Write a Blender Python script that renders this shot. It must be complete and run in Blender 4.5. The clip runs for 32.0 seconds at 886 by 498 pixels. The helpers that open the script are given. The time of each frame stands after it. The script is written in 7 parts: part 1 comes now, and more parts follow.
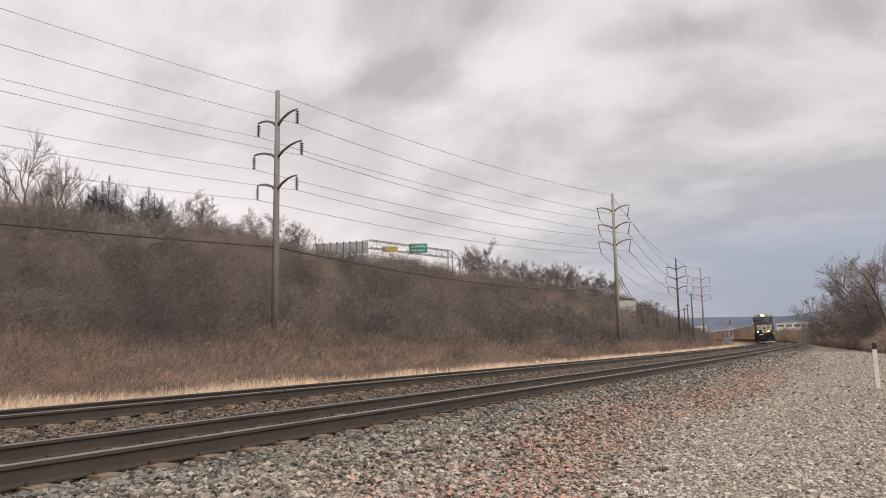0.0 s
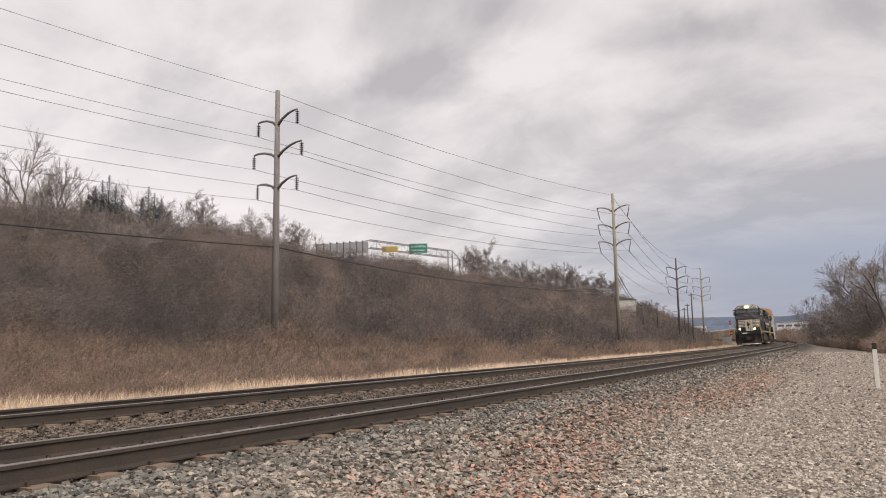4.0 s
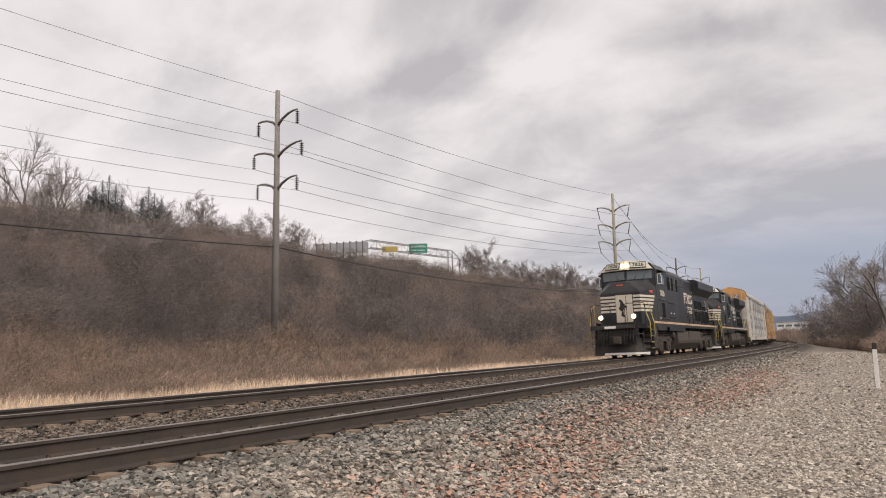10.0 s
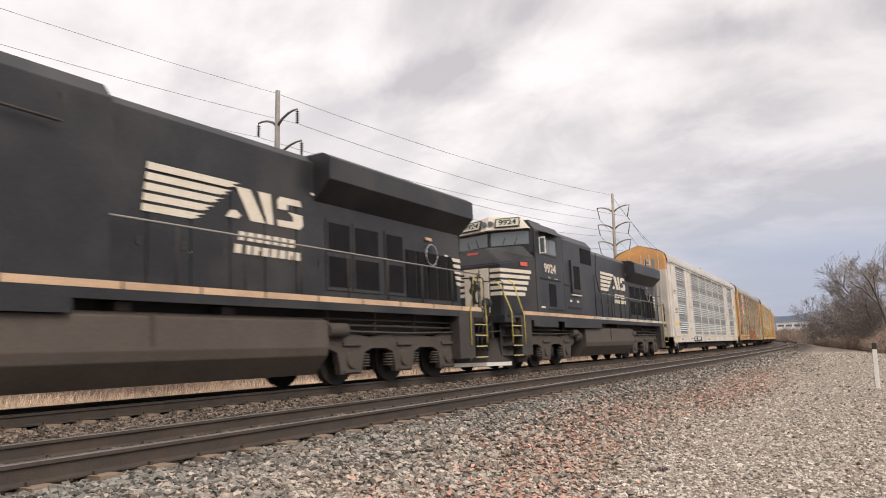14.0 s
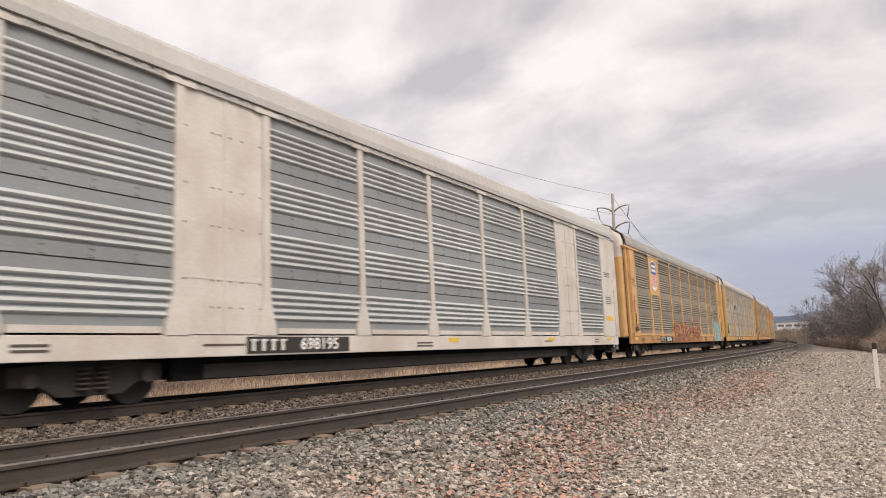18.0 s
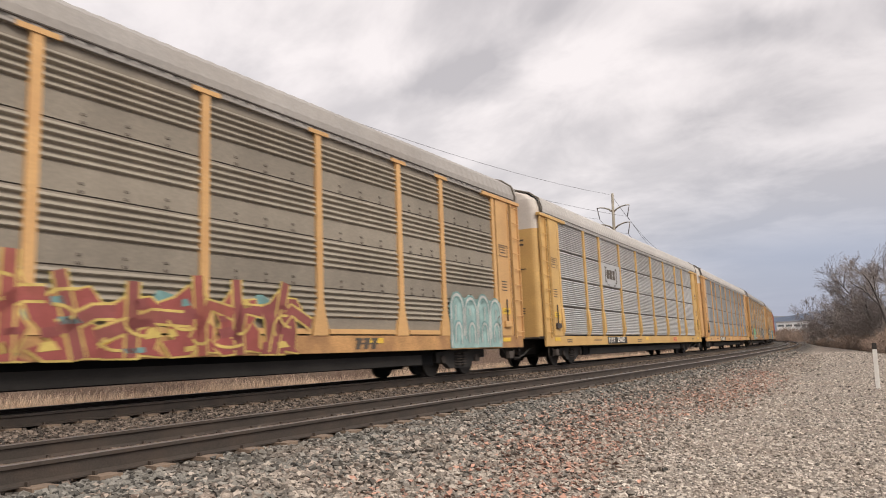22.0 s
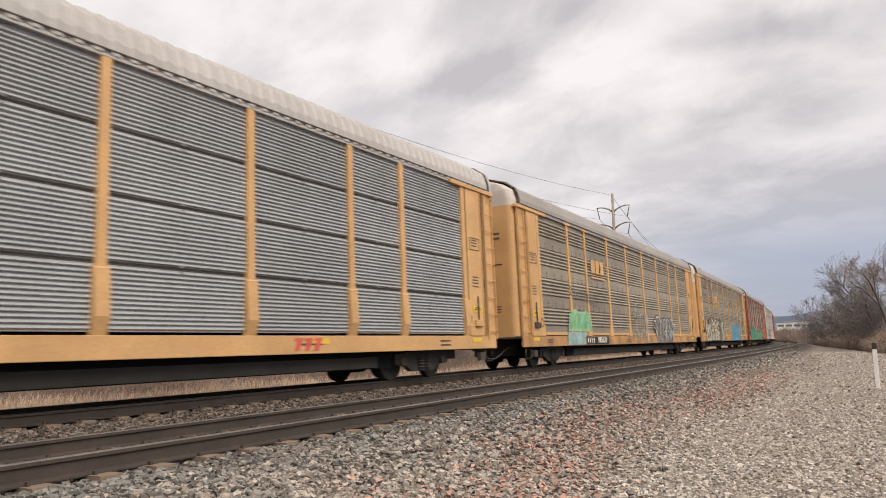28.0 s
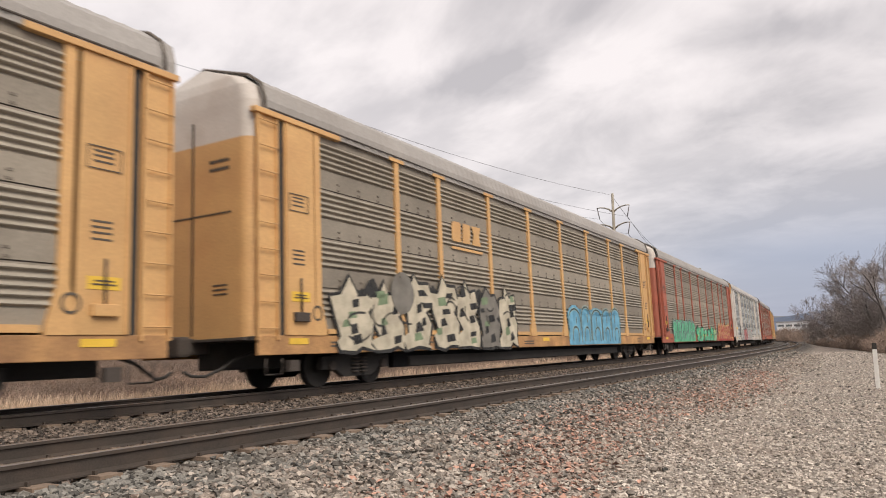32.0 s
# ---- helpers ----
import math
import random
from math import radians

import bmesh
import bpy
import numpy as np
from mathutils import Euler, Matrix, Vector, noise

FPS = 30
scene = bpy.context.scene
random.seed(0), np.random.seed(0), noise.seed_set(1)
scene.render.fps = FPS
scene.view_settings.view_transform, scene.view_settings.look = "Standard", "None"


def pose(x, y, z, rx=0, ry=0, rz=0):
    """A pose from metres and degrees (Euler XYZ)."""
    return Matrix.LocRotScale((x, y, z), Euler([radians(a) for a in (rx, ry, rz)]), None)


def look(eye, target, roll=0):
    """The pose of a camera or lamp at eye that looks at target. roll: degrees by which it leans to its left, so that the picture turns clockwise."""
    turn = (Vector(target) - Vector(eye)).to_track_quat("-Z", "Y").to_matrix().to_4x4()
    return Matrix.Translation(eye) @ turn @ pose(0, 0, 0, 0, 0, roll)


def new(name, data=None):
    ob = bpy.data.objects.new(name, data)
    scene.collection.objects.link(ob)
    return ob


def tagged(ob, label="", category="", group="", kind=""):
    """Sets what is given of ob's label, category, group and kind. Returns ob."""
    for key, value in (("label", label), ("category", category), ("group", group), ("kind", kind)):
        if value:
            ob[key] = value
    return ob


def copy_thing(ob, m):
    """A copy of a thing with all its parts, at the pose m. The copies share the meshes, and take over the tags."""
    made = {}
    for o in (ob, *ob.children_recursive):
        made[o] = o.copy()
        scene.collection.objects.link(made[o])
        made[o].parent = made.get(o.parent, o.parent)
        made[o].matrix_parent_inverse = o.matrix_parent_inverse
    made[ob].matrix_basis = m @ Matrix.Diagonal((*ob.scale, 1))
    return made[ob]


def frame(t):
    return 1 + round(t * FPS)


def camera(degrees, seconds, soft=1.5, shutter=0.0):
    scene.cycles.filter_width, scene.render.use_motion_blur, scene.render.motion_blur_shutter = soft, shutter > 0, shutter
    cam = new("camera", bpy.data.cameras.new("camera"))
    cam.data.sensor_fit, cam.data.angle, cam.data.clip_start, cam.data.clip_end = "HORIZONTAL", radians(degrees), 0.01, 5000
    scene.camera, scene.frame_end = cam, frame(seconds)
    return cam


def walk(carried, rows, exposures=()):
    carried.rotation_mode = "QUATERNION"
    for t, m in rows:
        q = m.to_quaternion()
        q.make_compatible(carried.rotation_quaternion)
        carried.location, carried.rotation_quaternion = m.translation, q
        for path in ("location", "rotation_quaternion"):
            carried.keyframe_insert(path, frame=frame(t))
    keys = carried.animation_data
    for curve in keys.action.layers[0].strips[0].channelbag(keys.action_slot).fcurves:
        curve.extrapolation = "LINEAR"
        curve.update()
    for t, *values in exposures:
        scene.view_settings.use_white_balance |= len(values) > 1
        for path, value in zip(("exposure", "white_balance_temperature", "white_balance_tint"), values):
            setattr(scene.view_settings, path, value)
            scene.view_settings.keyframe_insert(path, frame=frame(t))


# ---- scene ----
cam = camera(62.79, 32.0, soft=1.0, shutter=0.3)
EXPOSURES = [(0.0, 0.02), (10.0, 0.03), (13.0, 0.06), (14.0, 0.30), (17.0, 0.31), (19.0, 0.13), (21.0, 0.17), (32.0, 0.19)]
EYE_Z = 0.8436
YAW, PITCH, ROLL = 30.745, 7.442, -0.988
_f = Vector((math.cos(radians(YAW)) * math.cos(radians(PITCH)), math.sin(radians(YAW)) * math.cos(radians(PITCH)), math.sin(radians(PITCH))))
CAM_POSE = look((0, 0, EYE_Z), Vector((0, 0, EYE_Z)) + _f * 10, ROLL)
walk(cam, [(0, CAM_POSE), (32.0, CAM_POSE)], EXPOSURES)

# ---- world, sun, clouds, exposure ----
scene.view_settings.exposure = 0.0
world = bpy.data.worlds.new("overcast_sky")
scene.world = world
world.use_nodes = True
_n, _l = world.node_tree.nodes, world.node_tree.links
_n.clear()
_sky = _n.new("ShaderNodeTexSky")
_sky.sky_type, _sky.sun_disc = "NISHITA", False
_sky.sun_elevation, _sky.sun_rotation = radians(45), radians(203)
_sky.dust_density, _sky.air_density = 4.0, 1.0
_grey = _n.new("ShaderNodeMixRGB")
_grey.inputs["Fac"].default_value = 0.7
_grey.inputs["Color2"].default_value = (4.3, 4.1, 4.2, 1)
_l.new(_sky.outputs[0], _grey.inputs["Color1"])
_bg = _n.new("ShaderNodeBackground")
_bg.inputs["Strength"].default_value = 0.07
_l.new(_grey.outputs[0], _bg.inputs["Color"])
_out = _n.new("ShaderNodeOutputWorld")
_l.new(_bg.outputs[0], _out.inputs["Surface"])
sun = new("sun", bpy.data.lights.new("sun", "SUN"))
sun.data.energy, sun.data.angle, sun.data.color = 2.5, radians(36), (1.0, 0.92, 0.82)
sun.matrix_basis = look((0, 0, 100), (35, 85, 0))

# ---- the curve of the line: far track's centre, s along it, heading turning slowly to the left ----
D_FAR, SPACING = 10.605, 4.28
CANT_NEAR, CANT_FAR = 0.0385, 0.0405
KNOTS = [-90, -40, 0, 40, 80, 120, 160, 220, 300, 420, 1000]
KAPPA = [0.55e-3, 0.588e-3, 0.639e-3, 0.691e-3, 0.739e-3, 0.719e-3, 0.683e-3, 0.639e-3, 0.589e-3, 0.56e-3, 0.56e-3]
S_GRID = np.arange(-260.0, 1000.0, 1.0)
_kap = np.interp(S_GRID, KNOTS, KAPPA)
TH = np.concatenate([[0], np.cumsum((_kap[1:] + _kap[:-1]) / 2)])
TH -= np.interp(0, S_GRID, TH)
_mid = (TH[1:] + TH[:-1]) / 2
CX = np.concatenate([[0], np.cumsum(np.cos(_mid))])
CY = np.concatenate([[0], np.cumsum(np.sin(_mid))])
CX -= np.interp(0, S_GRID, CX)
CY -= np.interp(0, S_GRID, CY)
CY += D_FAR


def on_line(s, v=0.0):
    """Place and heading at s metres along the far track, v metres to its far side."""
    t = float(np.interp(s, S_GRID, TH))
    return float(np.interp(s, S_GRID, CX)) - math.sin(t) * v, float(np.interp(s, S_GRID, CY)) + math.cos(t) * v, t


def line_y(x):
    """The far track's centre at x."""
    return np.interp(x, CX, CY)


# where the train's zero (the front of its second car) stands, from its speed every four seconds
_T = np.arange(0, 32.01, 0.1)
_V = np.interp(_T, np.arange(9) * 4.0, [9.837, 9.827, 9.915, 9.499, 9.369, 9.729, 9.798, 10.194, 9.76])
_D = np.concatenate([[0], np.cumsum((_V[1:] + _V[:-1]) * 0.05)])
_D -= np.interp(19, _T, _D)


def train_zero(t):
    slow = np.interp(t, [0, 15, 17.5, 20.5, 23.5, 24.5, 29.5, 32], [0, 0, 0.3, 0, -0.4, -0.4, 0.3, 0])
    quick = np.interp(t, [0, 9, 11, 12, 13, 14.5, 16.5, 17, 18, 19, 20, 20.5, 21.3, 22, 23, 25, 27.5, 29, 30, 31, 32], [0.5, 0.5, 0.3, 0.15, 0.03, -0.05, 0.1, 0.0, -0.33, -0.58, -0.42, 0.0, 0.0, 0.2, 0.15, 0.07, -0.02, -0.03, 0.08, 0.22, 0.1])
    return 21.88 - float(np.interp(t, _T, _D)) + float(slow + quick)



# ---- small builders ----
def part(name, bm, material, parent, label=""):
    """Links a bmesh, or a ready mesh, as one mesh object under parent."""
    if isinstance(bm, bmesh.types.BMesh):
        me = bpy.data.meshes.new(name)
        bm.normal_update()
        bm.to_mesh(me)
        bm.free()
    else:
        me = bm
    if material is not None and not me.materials:
        me.materials.append(material)
    ob = new(name, me)
    if parent is not None:
        ob.parent = parent
    return tagged(ob, label)


def thing(name, label, category, group="", m=None):
    ob = new(name)
    ob.empty_display_size = 0.3
    if m is not None:
        ob.matrix_basis = m
    return tagged(ob, label, category, group)


def add_box(bm, x0, x1, y0, y1, z0, z1, bevel=0.0):
    r = bmesh.ops.create_cube(bm, size=1)
    for v in r["verts"]:
        v.co = Vector(((x0 + x1) / 2 + v.co.x * (x1 - x0), (y0 + y1) / 2 + v.co.y * (y1 - y0), (z0 + z1) / 2 + v.co.z * (z1 - z0)))
    if bevel:
        es = list({e for v in r["verts"] for e in v.link_edges})
        bmesh.ops.bevel(bm, geom=es, offset=bevel, segments=2, affect="EDGES", profile=0.6)
    return bm


def boxes(*rows, bevel=0.0):
    bm = bmesh.new()
    for r in rows:
        add_box(bm, *r, bevel=bevel)
    return bm


def extrude_poly(bm, pts, axis, a, b):
    """A prism: pts in the plane across axis ('x': (y, z); 'y': (x, z); 'z': (x, y)) from a to b along it."""
    put = {"x": lambda p, c: (c, p[0], p[1]), "y": lambda p, c: (p[0], c, p[1]), "z": lambda p, c: (p[0], p[1], c)}[axis]
    v0 = [bm.verts.new(put(p, a)) for p in pts]
    v1 = [bm.verts.new(put(p, b)) for p in pts]
    fs = [bm.faces.new(v0), bm.faces.new(v1)]
    n = len(pts)
    fs += [bm.faces.new((v0[i], v0[(i + 1) % n], v1[(i + 1) % n], v1[i])) for i in range(n)]
    bmesh.ops.recalc_face_normals(bm, faces=fs)
    return bm


def prism(pts, axis, a, b, bevel=0.0):
    bm = extrude_poly(bmesh.new(), pts, axis, a, b)
    if bevel:
        bmesh.ops.bevel(bm, geom=list(bm.edges), offset=bevel, segments=2, affect="EDGES", profile=0.6)
    return bm


def add_tube(bm, pts, r, sides=6, r1=None, cap=True):
    """A round bar along pts, tapering from r to r1."""
    pts = [Vector(p) for p in pts]
    r1 = r if r1 is None else r1
    rings = []
    for i, p in enumerate(pts):
        d = (pts[min(i + 1, len(pts) - 1)] - pts[max(i - 1, 0)]).normalized()
        u = d.cross(Vector((0, 0, 1)) if abs(d.z) < 0.9 else Vector((1, 0, 0))).normalized()
        w = d.cross(u)
        rr = r + (r1 - r) * i / (len(pts) - 1)
        rings.append([bm.verts.new(p + u * math.cos(2 * math.pi * k / sides) * rr + w * math.sin(2 * math.pi * k / sides) * rr) for k in range(sides)])
    for a, b in zip(rings, rings[1:]):
        for k in range(sides):
            f = bm.faces.new((a[k], a[(k + 1) % sides], b[(k + 1) % sides], b[k]))
            f.smooth = True
    if cap:
        bm.faces.new(rings[0][::-1])
        bm.faces.new(rings[-1])
    return bm


def tubes(*rows, sides=6):
    bm = bmesh.new()
    for pts, r in rows:
        add_tube(bm, pts, r, sides)
    return bm


def np_mesh(name, verts, faces, smooth=False):
    """A mesh from arrays of corners and of faces of one size."""
    me = bpy.data.meshes.new(name)
    verts, faces = np.asarray(verts, np.float32), np.asarray(faces, np.int32)
    k = faces.shape[1]
    me.vertices.add(len(verts))
    me.vertices.foreach_set("co", verts.ravel())
    me.loops.add(faces.size)
    me.loops.foreach_set("vertex_index", faces.ravel())
    me.polygons.add(len(faces))
    me.polygons.foreach_set("loop_start", np.arange(len(faces), dtype=np.int32) * k)
    me.polygons.foreach_set("use_smooth", np.full(len(faces), smooth))
    me.update(calc_edges=True)
    return me


def text_mesh(words, size, bold=0.0):
    """Words in the built-in font as a flat mesh in the xy plane, centred."""
    cu = bpy.data.curves.new("words", "FONT")
    cu.body, cu.size, cu.align_x, cu.align_y, cu.extrude, cu.offset, cu.resolution_u = words, size, "CENTER", "CENTER", 0.002, bold, 3
    ob = bpy.data.objects.new("words", cu)
    scene.collection.objects.link(ob)
    me = bpy.data.meshes.new_from_object(ob.evaluated_get(bpy.context.evaluated_depsgraph_get()))
    bpy.data.objects.remove(ob)
    return me


def side_text(words, size, x, y, z, material, parent, stretch=1.0, bold=0.012, name="lettering"):
    """Words on the side that faces -y, reading along +x... seen from -y."""
    me = text_mesh(words, size, bold)
    me.transform(Matrix.Translation((x, y, z)) @ Matrix.Rotation(radians(90), 4, "X") @ Matrix.Diagonal((stretch, 1, 1, 1)))
    return part(name, me, material, parent)


# ---- materials ----
def material(name, colour, rough=0.6, metal=0.0, vary=0.25, scale=3.0, fine=40.0, dirt=None, dirt_amount=0.35, dirt_scale=1.2, bump=0.15, island=0.0, random=0.0, spec=0.5):
    """Paint, metal, stone or wood: a base colour broken up at two scales, stains of another colour, fine relief."""
    m = bpy.data.materials.new(name)
    m.use_nodes = True
    n, l = m.node_tree.nodes, m.node_tree.links
    b = n["Principled BSDF"]
    tc = n.new("ShaderNodeTexCoord")

    def noise_tex(s, detail):
        t = n.new("ShaderNodeTexNoise")
        t.inputs["Scale"].default_value, t.inputs["Detail"].default_value = s, detail
        l.new(tc.outputs["Object"], t.inputs["Vector"])
        return t

    big, small = noise_tex(scale, 4), noise_tex(fine, 3)
    mix = n.new("ShaderNodeMath")
    mix.operation = "ADD"
    l.new(big.outputs["Fac"], mix.inputs[0])
    l.new(small.outputs["Fac"], mix.inputs[1])
    ramp = n.new("ShaderNodeMapRange")
    ramp.inputs["From Min"].default_value, ramp.inputs["From Max"].default_value = 0.7, 1.3
    ramp.inputs["To Min"].default_value, ramp.inputs["To Max"].default_value = 1 - vary, 1 + vary
    l.new(mix.outputs[0], ramp.inputs["Value"])
    value = ramp.outputs[0]
    if island or random:
        if island:
            g = n.new("ShaderNodeNewGeometry").outputs["Random Per Island"]
        else:
            g = n.new("ShaderNodeObjectInfo").outputs["Random"]
        r2 = n.new("ShaderNodeMapRange")
        r2.inputs["To Min"].default_value, r2.inputs["To Max"].default_value = 1 - (island or random), 1 + (island or random)
        l.new(g, r2.inputs["Value"])
        mu = n.new("ShaderNodeMath")
        mu.operation = "MULTIPLY"
        l.new(value, mu.inputs[0])
        l.new(r2.outputs[0], mu.inputs[1])
        value = mu.outputs[0]
    col = n.new("ShaderNodeVectorMath")
    col.operation = "SCALE"
    col.inputs[0].default_value = colour
    l.new(value, col.inputs["Scale"])
    out = col.outputs[0]
    if dirt is not None:
        st = noise_tex(dirt_scale, 6)
        dr = n.new("ShaderNodeMapRange")
        dr.inputs["From Min"].default_value, dr.inputs["From Max"].default_value = 0.45, 0.75
        dr.inputs["To Max"].default_value = dirt_amount
        l.new(st.outputs["Fac"], dr.inputs["Value"])
        mx = n.new("ShaderNodeMixRGB")
        mx.inputs["Color2"].default_value = (*dirt, 1)
        l.new(dr.outputs[0], mx.inputs["Fac"])
        l.new(out, mx.inputs["Color1"])
        out = mx.outputs[0]
    l.new(out, b.inputs["Base Color"])
    b.inputs["Roughness"].default_value, b.inputs["Metallic"].default_value = rough, metal
    b.inputs["Specular IOR Level"].default_value = spec
    if bump:
        bp = n.new("ShaderNodeBump")
        bp.inputs["Strength"].default_value, bp.inputs["Distance"].default_value = bump, 0.02
        l.new(small.outputs["Fac"], bp.inputs["Height"])
        l.new(bp.outputs[0], b.inputs["Normal"])
    return m


def glow(name, colour, strength):
    m = bpy.data.materials.new(name)
    m.use_nodes = True
    b = m.node_tree.nodes["Principled BSDF"]
    b.inputs["Base Color"].default_value = (*colour, 1)
    b.inputs["Emission Color"].default_value = (*colour, 1)
    b.inputs["Emission Strength"].default_value = strength
    return m


def glass(name, colour, rough=0.05):
    m = bpy.data.materials.new(name)
    m.use_nodes = True
    b = m.node_tree.nodes["Principled BSDF"]
    b.inputs["Base Color"].default_value = (*colour, 1)
    b.inputs["Roughness"].default_value = rough
    b.inputs["Specular IOR Level"].default_value = 0.8
    return m


RUST = (0.13, 0.07, 0.04)
M_RAIL = material("rail_steel_rusty", (0.046, 0.036, 0.029), 0.75, 0.0, 0.3, 2.0, 60, (0.085, 0.058, 0.042), 0.5, 3.0)
M_PLATE = material("tie_plate_rust", (0.20, 0.145, 0.105), 0.85, 0.0, 0.3, 2.0, 60, (0.10, 0.07, 0.05), 0.5, 3.0)
M_TANSTONE = material("shoulder_stone_tan", (0.31, 0.27, 0.23), 0.9, 0, 0.25, 9, 60, (0.30, 0.19, 0.14), 0.4, 1.0, 0.3, island=0.55)
M_BROWNSTONE = material("ballast_stone_brown", (0.128, 0.100, 0.080), 0.9, 0, 0.25, 9, 60, (0.22, 0.18, 0.15), 0.35, 1.3, 0.3, island=0.75)
M_HEAD = material("rail_head_worn", (0.30, 0.27, 0.25), 0.35, 0.8, 0.2, 2.0, 50, (0.12, 0.09, 0.07), 0.4)
M_TIE = material("tie_wood", (0.10, 0.075, 0.055), 0.9, 0, 0.4, 5, 60, (0.2, 0.16, 0.12), 0.5)
M_STONE = material("ballast_stone", (0.150, 0.142, 0.126), 0.85, 0, 0.25, 9, 60, (0.22, 0.16, 0.12), 0.35, 1.3, 0.3, island=0.8)
M_GRAVEL = material("lot_gravel_stone", (0.375, 0.335, 0.29), 0.9, 0, 0.25, 9, 60, (0.31, 0.235, 0.18), 0.3, 0.9, 0.3, island=0.75)
M_LEAF = material("fallen_leaf", (0.35, 0.20, 0.148), 0.8, 0, 0.2, 5, 40, None, island=0.6)
M_GRASS = material("dry_grass", (0.72, 0.565, 0.42), 0.85, 0, 0.2, 0.4, 5, (0.27, 0.185, 0.135), 0.75, 0.35, 0, island=0.4)
M_WEED = material("dead_weeds", (0.235, 0.172, 0.136), 0.9, 0, 0.3, 0.25, 3, (0.115, 0.088, 0.074), 0.85, 0.22, 0, island=0.5)
def brush_material(name, colour, old):
    """Bare twigs: each bush has its own tone between grey-brown and red-brown."""
    m = material(name, colour, 0.9, 0, 0.3, 0.35, 2, old, 0.6, 0.13, 0, island=0.3)
    n, l = m.node_tree.nodes, m.node_tree.links
    b = n["Principled BSDF"]
    src = b.inputs["Base Color"].links[0].from_socket
    at = n.new("ShaderNodeAttribute")
    at.attribute_name = "tone"
    r = n.new("ShaderNodeValToRGB")
    r.color_ramp.elements[0].color, r.color_ramp.elements[1].color = (0.42, 0.43, 0.46, 1), (1.75, 1.52, 1.36, 1)
    l.new(at.outputs["Fac"], r.inputs["Fac"])
    x = n.new("ShaderNodeMixRGB")
    x.blend_type = "MULTIPLY"
    x.inputs["Fac"].default_value = 1.0
    l.new(src, x.inputs["Color1"])
    l.new(r.outputs[0], x.inputs["Color2"])
    l.new(x.outputs[0], b.inputs["Base Color"])
    return m


M_BRUSH = brush_material("bare_brush", (0.180, 0.160, 0.152), (0.085, 0.078, 0.078))
M_CANE = brush_material("dead_canes", (0.180, 0.147, 0.124), (0.095, 0.078, 0.068))
M_BARK = material("bark", (0.19, 0.163, 0.148), 0.9, 0, 0.3, 3, 30, None, bump=0.3)
M_TWIG = material("twigs", (0.255, 0.222, 0.208), 0.9, 0, 0.2, 3, 30, None, bump=0, island=0.3)
M_DARKBARK = material("dark_bark", (0.10, 0.088, 0.084), 0.9, 0, 0.3, 3, 30, None, bump=0.3)
# needles paled towards blue, so distance haze is part of their colour
M_CONIFER = material("conifer_needles", (0.115, 0.135, 0.14), 0.8, 0, 0.3, 3, 30, None, bump=0, island=0.5)
M_STEELPOLE = material("pole_grey_wood", (0.21, 0.195, 0.185), 0.8, 0.0, 0.2, 1.5, 40, (0.2, 0.16, 0.13), 0.4)
M_TANPOLE = material("pole_tan_wood", (0.29, 0.26, 0.21), 0.85, 0.0, 0.2, 1.5, 40, (0.25, 0.2, 0.14), 0.4)
M_DARKPOLE = material("pole_dark_wood", (0.10, 0.085, 0.08), 0.9, 0, 0.2, 1.5, 40, None)
M_WIRE = material("wire", (0.11, 0.11, 0.115), 0.6, 0.3, 0.1, 1, 10, None, bump=0)
M_INSUL = material("insulator_glaze", (0.12, 0.10, 0.10), 0.3, 0, 0.1, 5, 30, None, bump=0)
M_GALV = material("galvanised_steel", (0.34, 0.34, 0.35), 0.55, 0.5, 0.15, 2, 40, None)
M_BLACK = material("locomotive_black_paint", (0.022, 0.023, 0.026), 0.42, 0, 0.3, 1.2, 20, (0.066, 0.058, 0.050), 0.65, 0.6, 0.08, spec=0.35)
M_GRIME = material("grime_and_eave_shade", (0.060, 0.048, 0.040), 0.85, 0, 0.3, 2, 30, (0.04, 0.033, 0.03), 0.5, 2.0, 0.3)
M_PILOT = material("pilot_dirty_black", (0.040, 0.034, 0.031), 0.8, 0, 0.3, 2, 30, (0.06, 0.05, 0.042), 0.5, 1.5, 0.2)
M_BOARD = material("number_board_face", (0.47, 0.47, 0.38), 0.5, 0, 0.1, 3, 30, None, bump=0)
M_TANK = material("tank_dusty_black", (0.070, 0.056, 0.046), 0.7, 0, 0.25, 1.0, 20, (0.05, 0.042, 0.036), 0.6, 0.7)
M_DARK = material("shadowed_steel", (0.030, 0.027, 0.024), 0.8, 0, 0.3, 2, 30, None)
M_STRIPE = material("cream_stripe_paint", (0.62, 0.56, 0.47), 0.6, 0, 0.15, 2, 30, (0.35, 0.27, 0.2), 0.5, 2.0)
M_TANSTRIPE = material("sill_stripe_dirty_tan", (0.50, 0.34, 0.22), 0.7, 0, 0.2, 1.5, 30, (0.3, 0.2, 0.13), 0.6, 1.0)
M_DIRTYSTRIPE = material("sill_stripe_dirty_white", (0.47, 0.42, 0.36), 0.7, 0, 0.2, 1.5, 30, (0.16, 0.125, 0.10), 0.9, 1.3)
M_WHITE = material("white_paint", (0.72, 0.70, 0.66), 0.55, 0, 0.08, 2, 30, (0.45, 0.38, 0.3), 0.35, 1.5)
M_YRAIL = material("yellow_handrail", (0.62, 0.50, 0.13), 0.5, 0, 0.15, 3, 30, (0.3, 0.22, 0.1), 0.4)
M_RED = material("red_marking", (0.55, 0.10, 0.07), 0.6, 0, 0.15, 3, 30, None)
M_STEPEDGE = material("step_edge_dull_yellow", (0.42, 0.36, 0.17), 0.6, 0, 0.2, 3, 30, (0.15, 0.11, 0.07), 0.5)
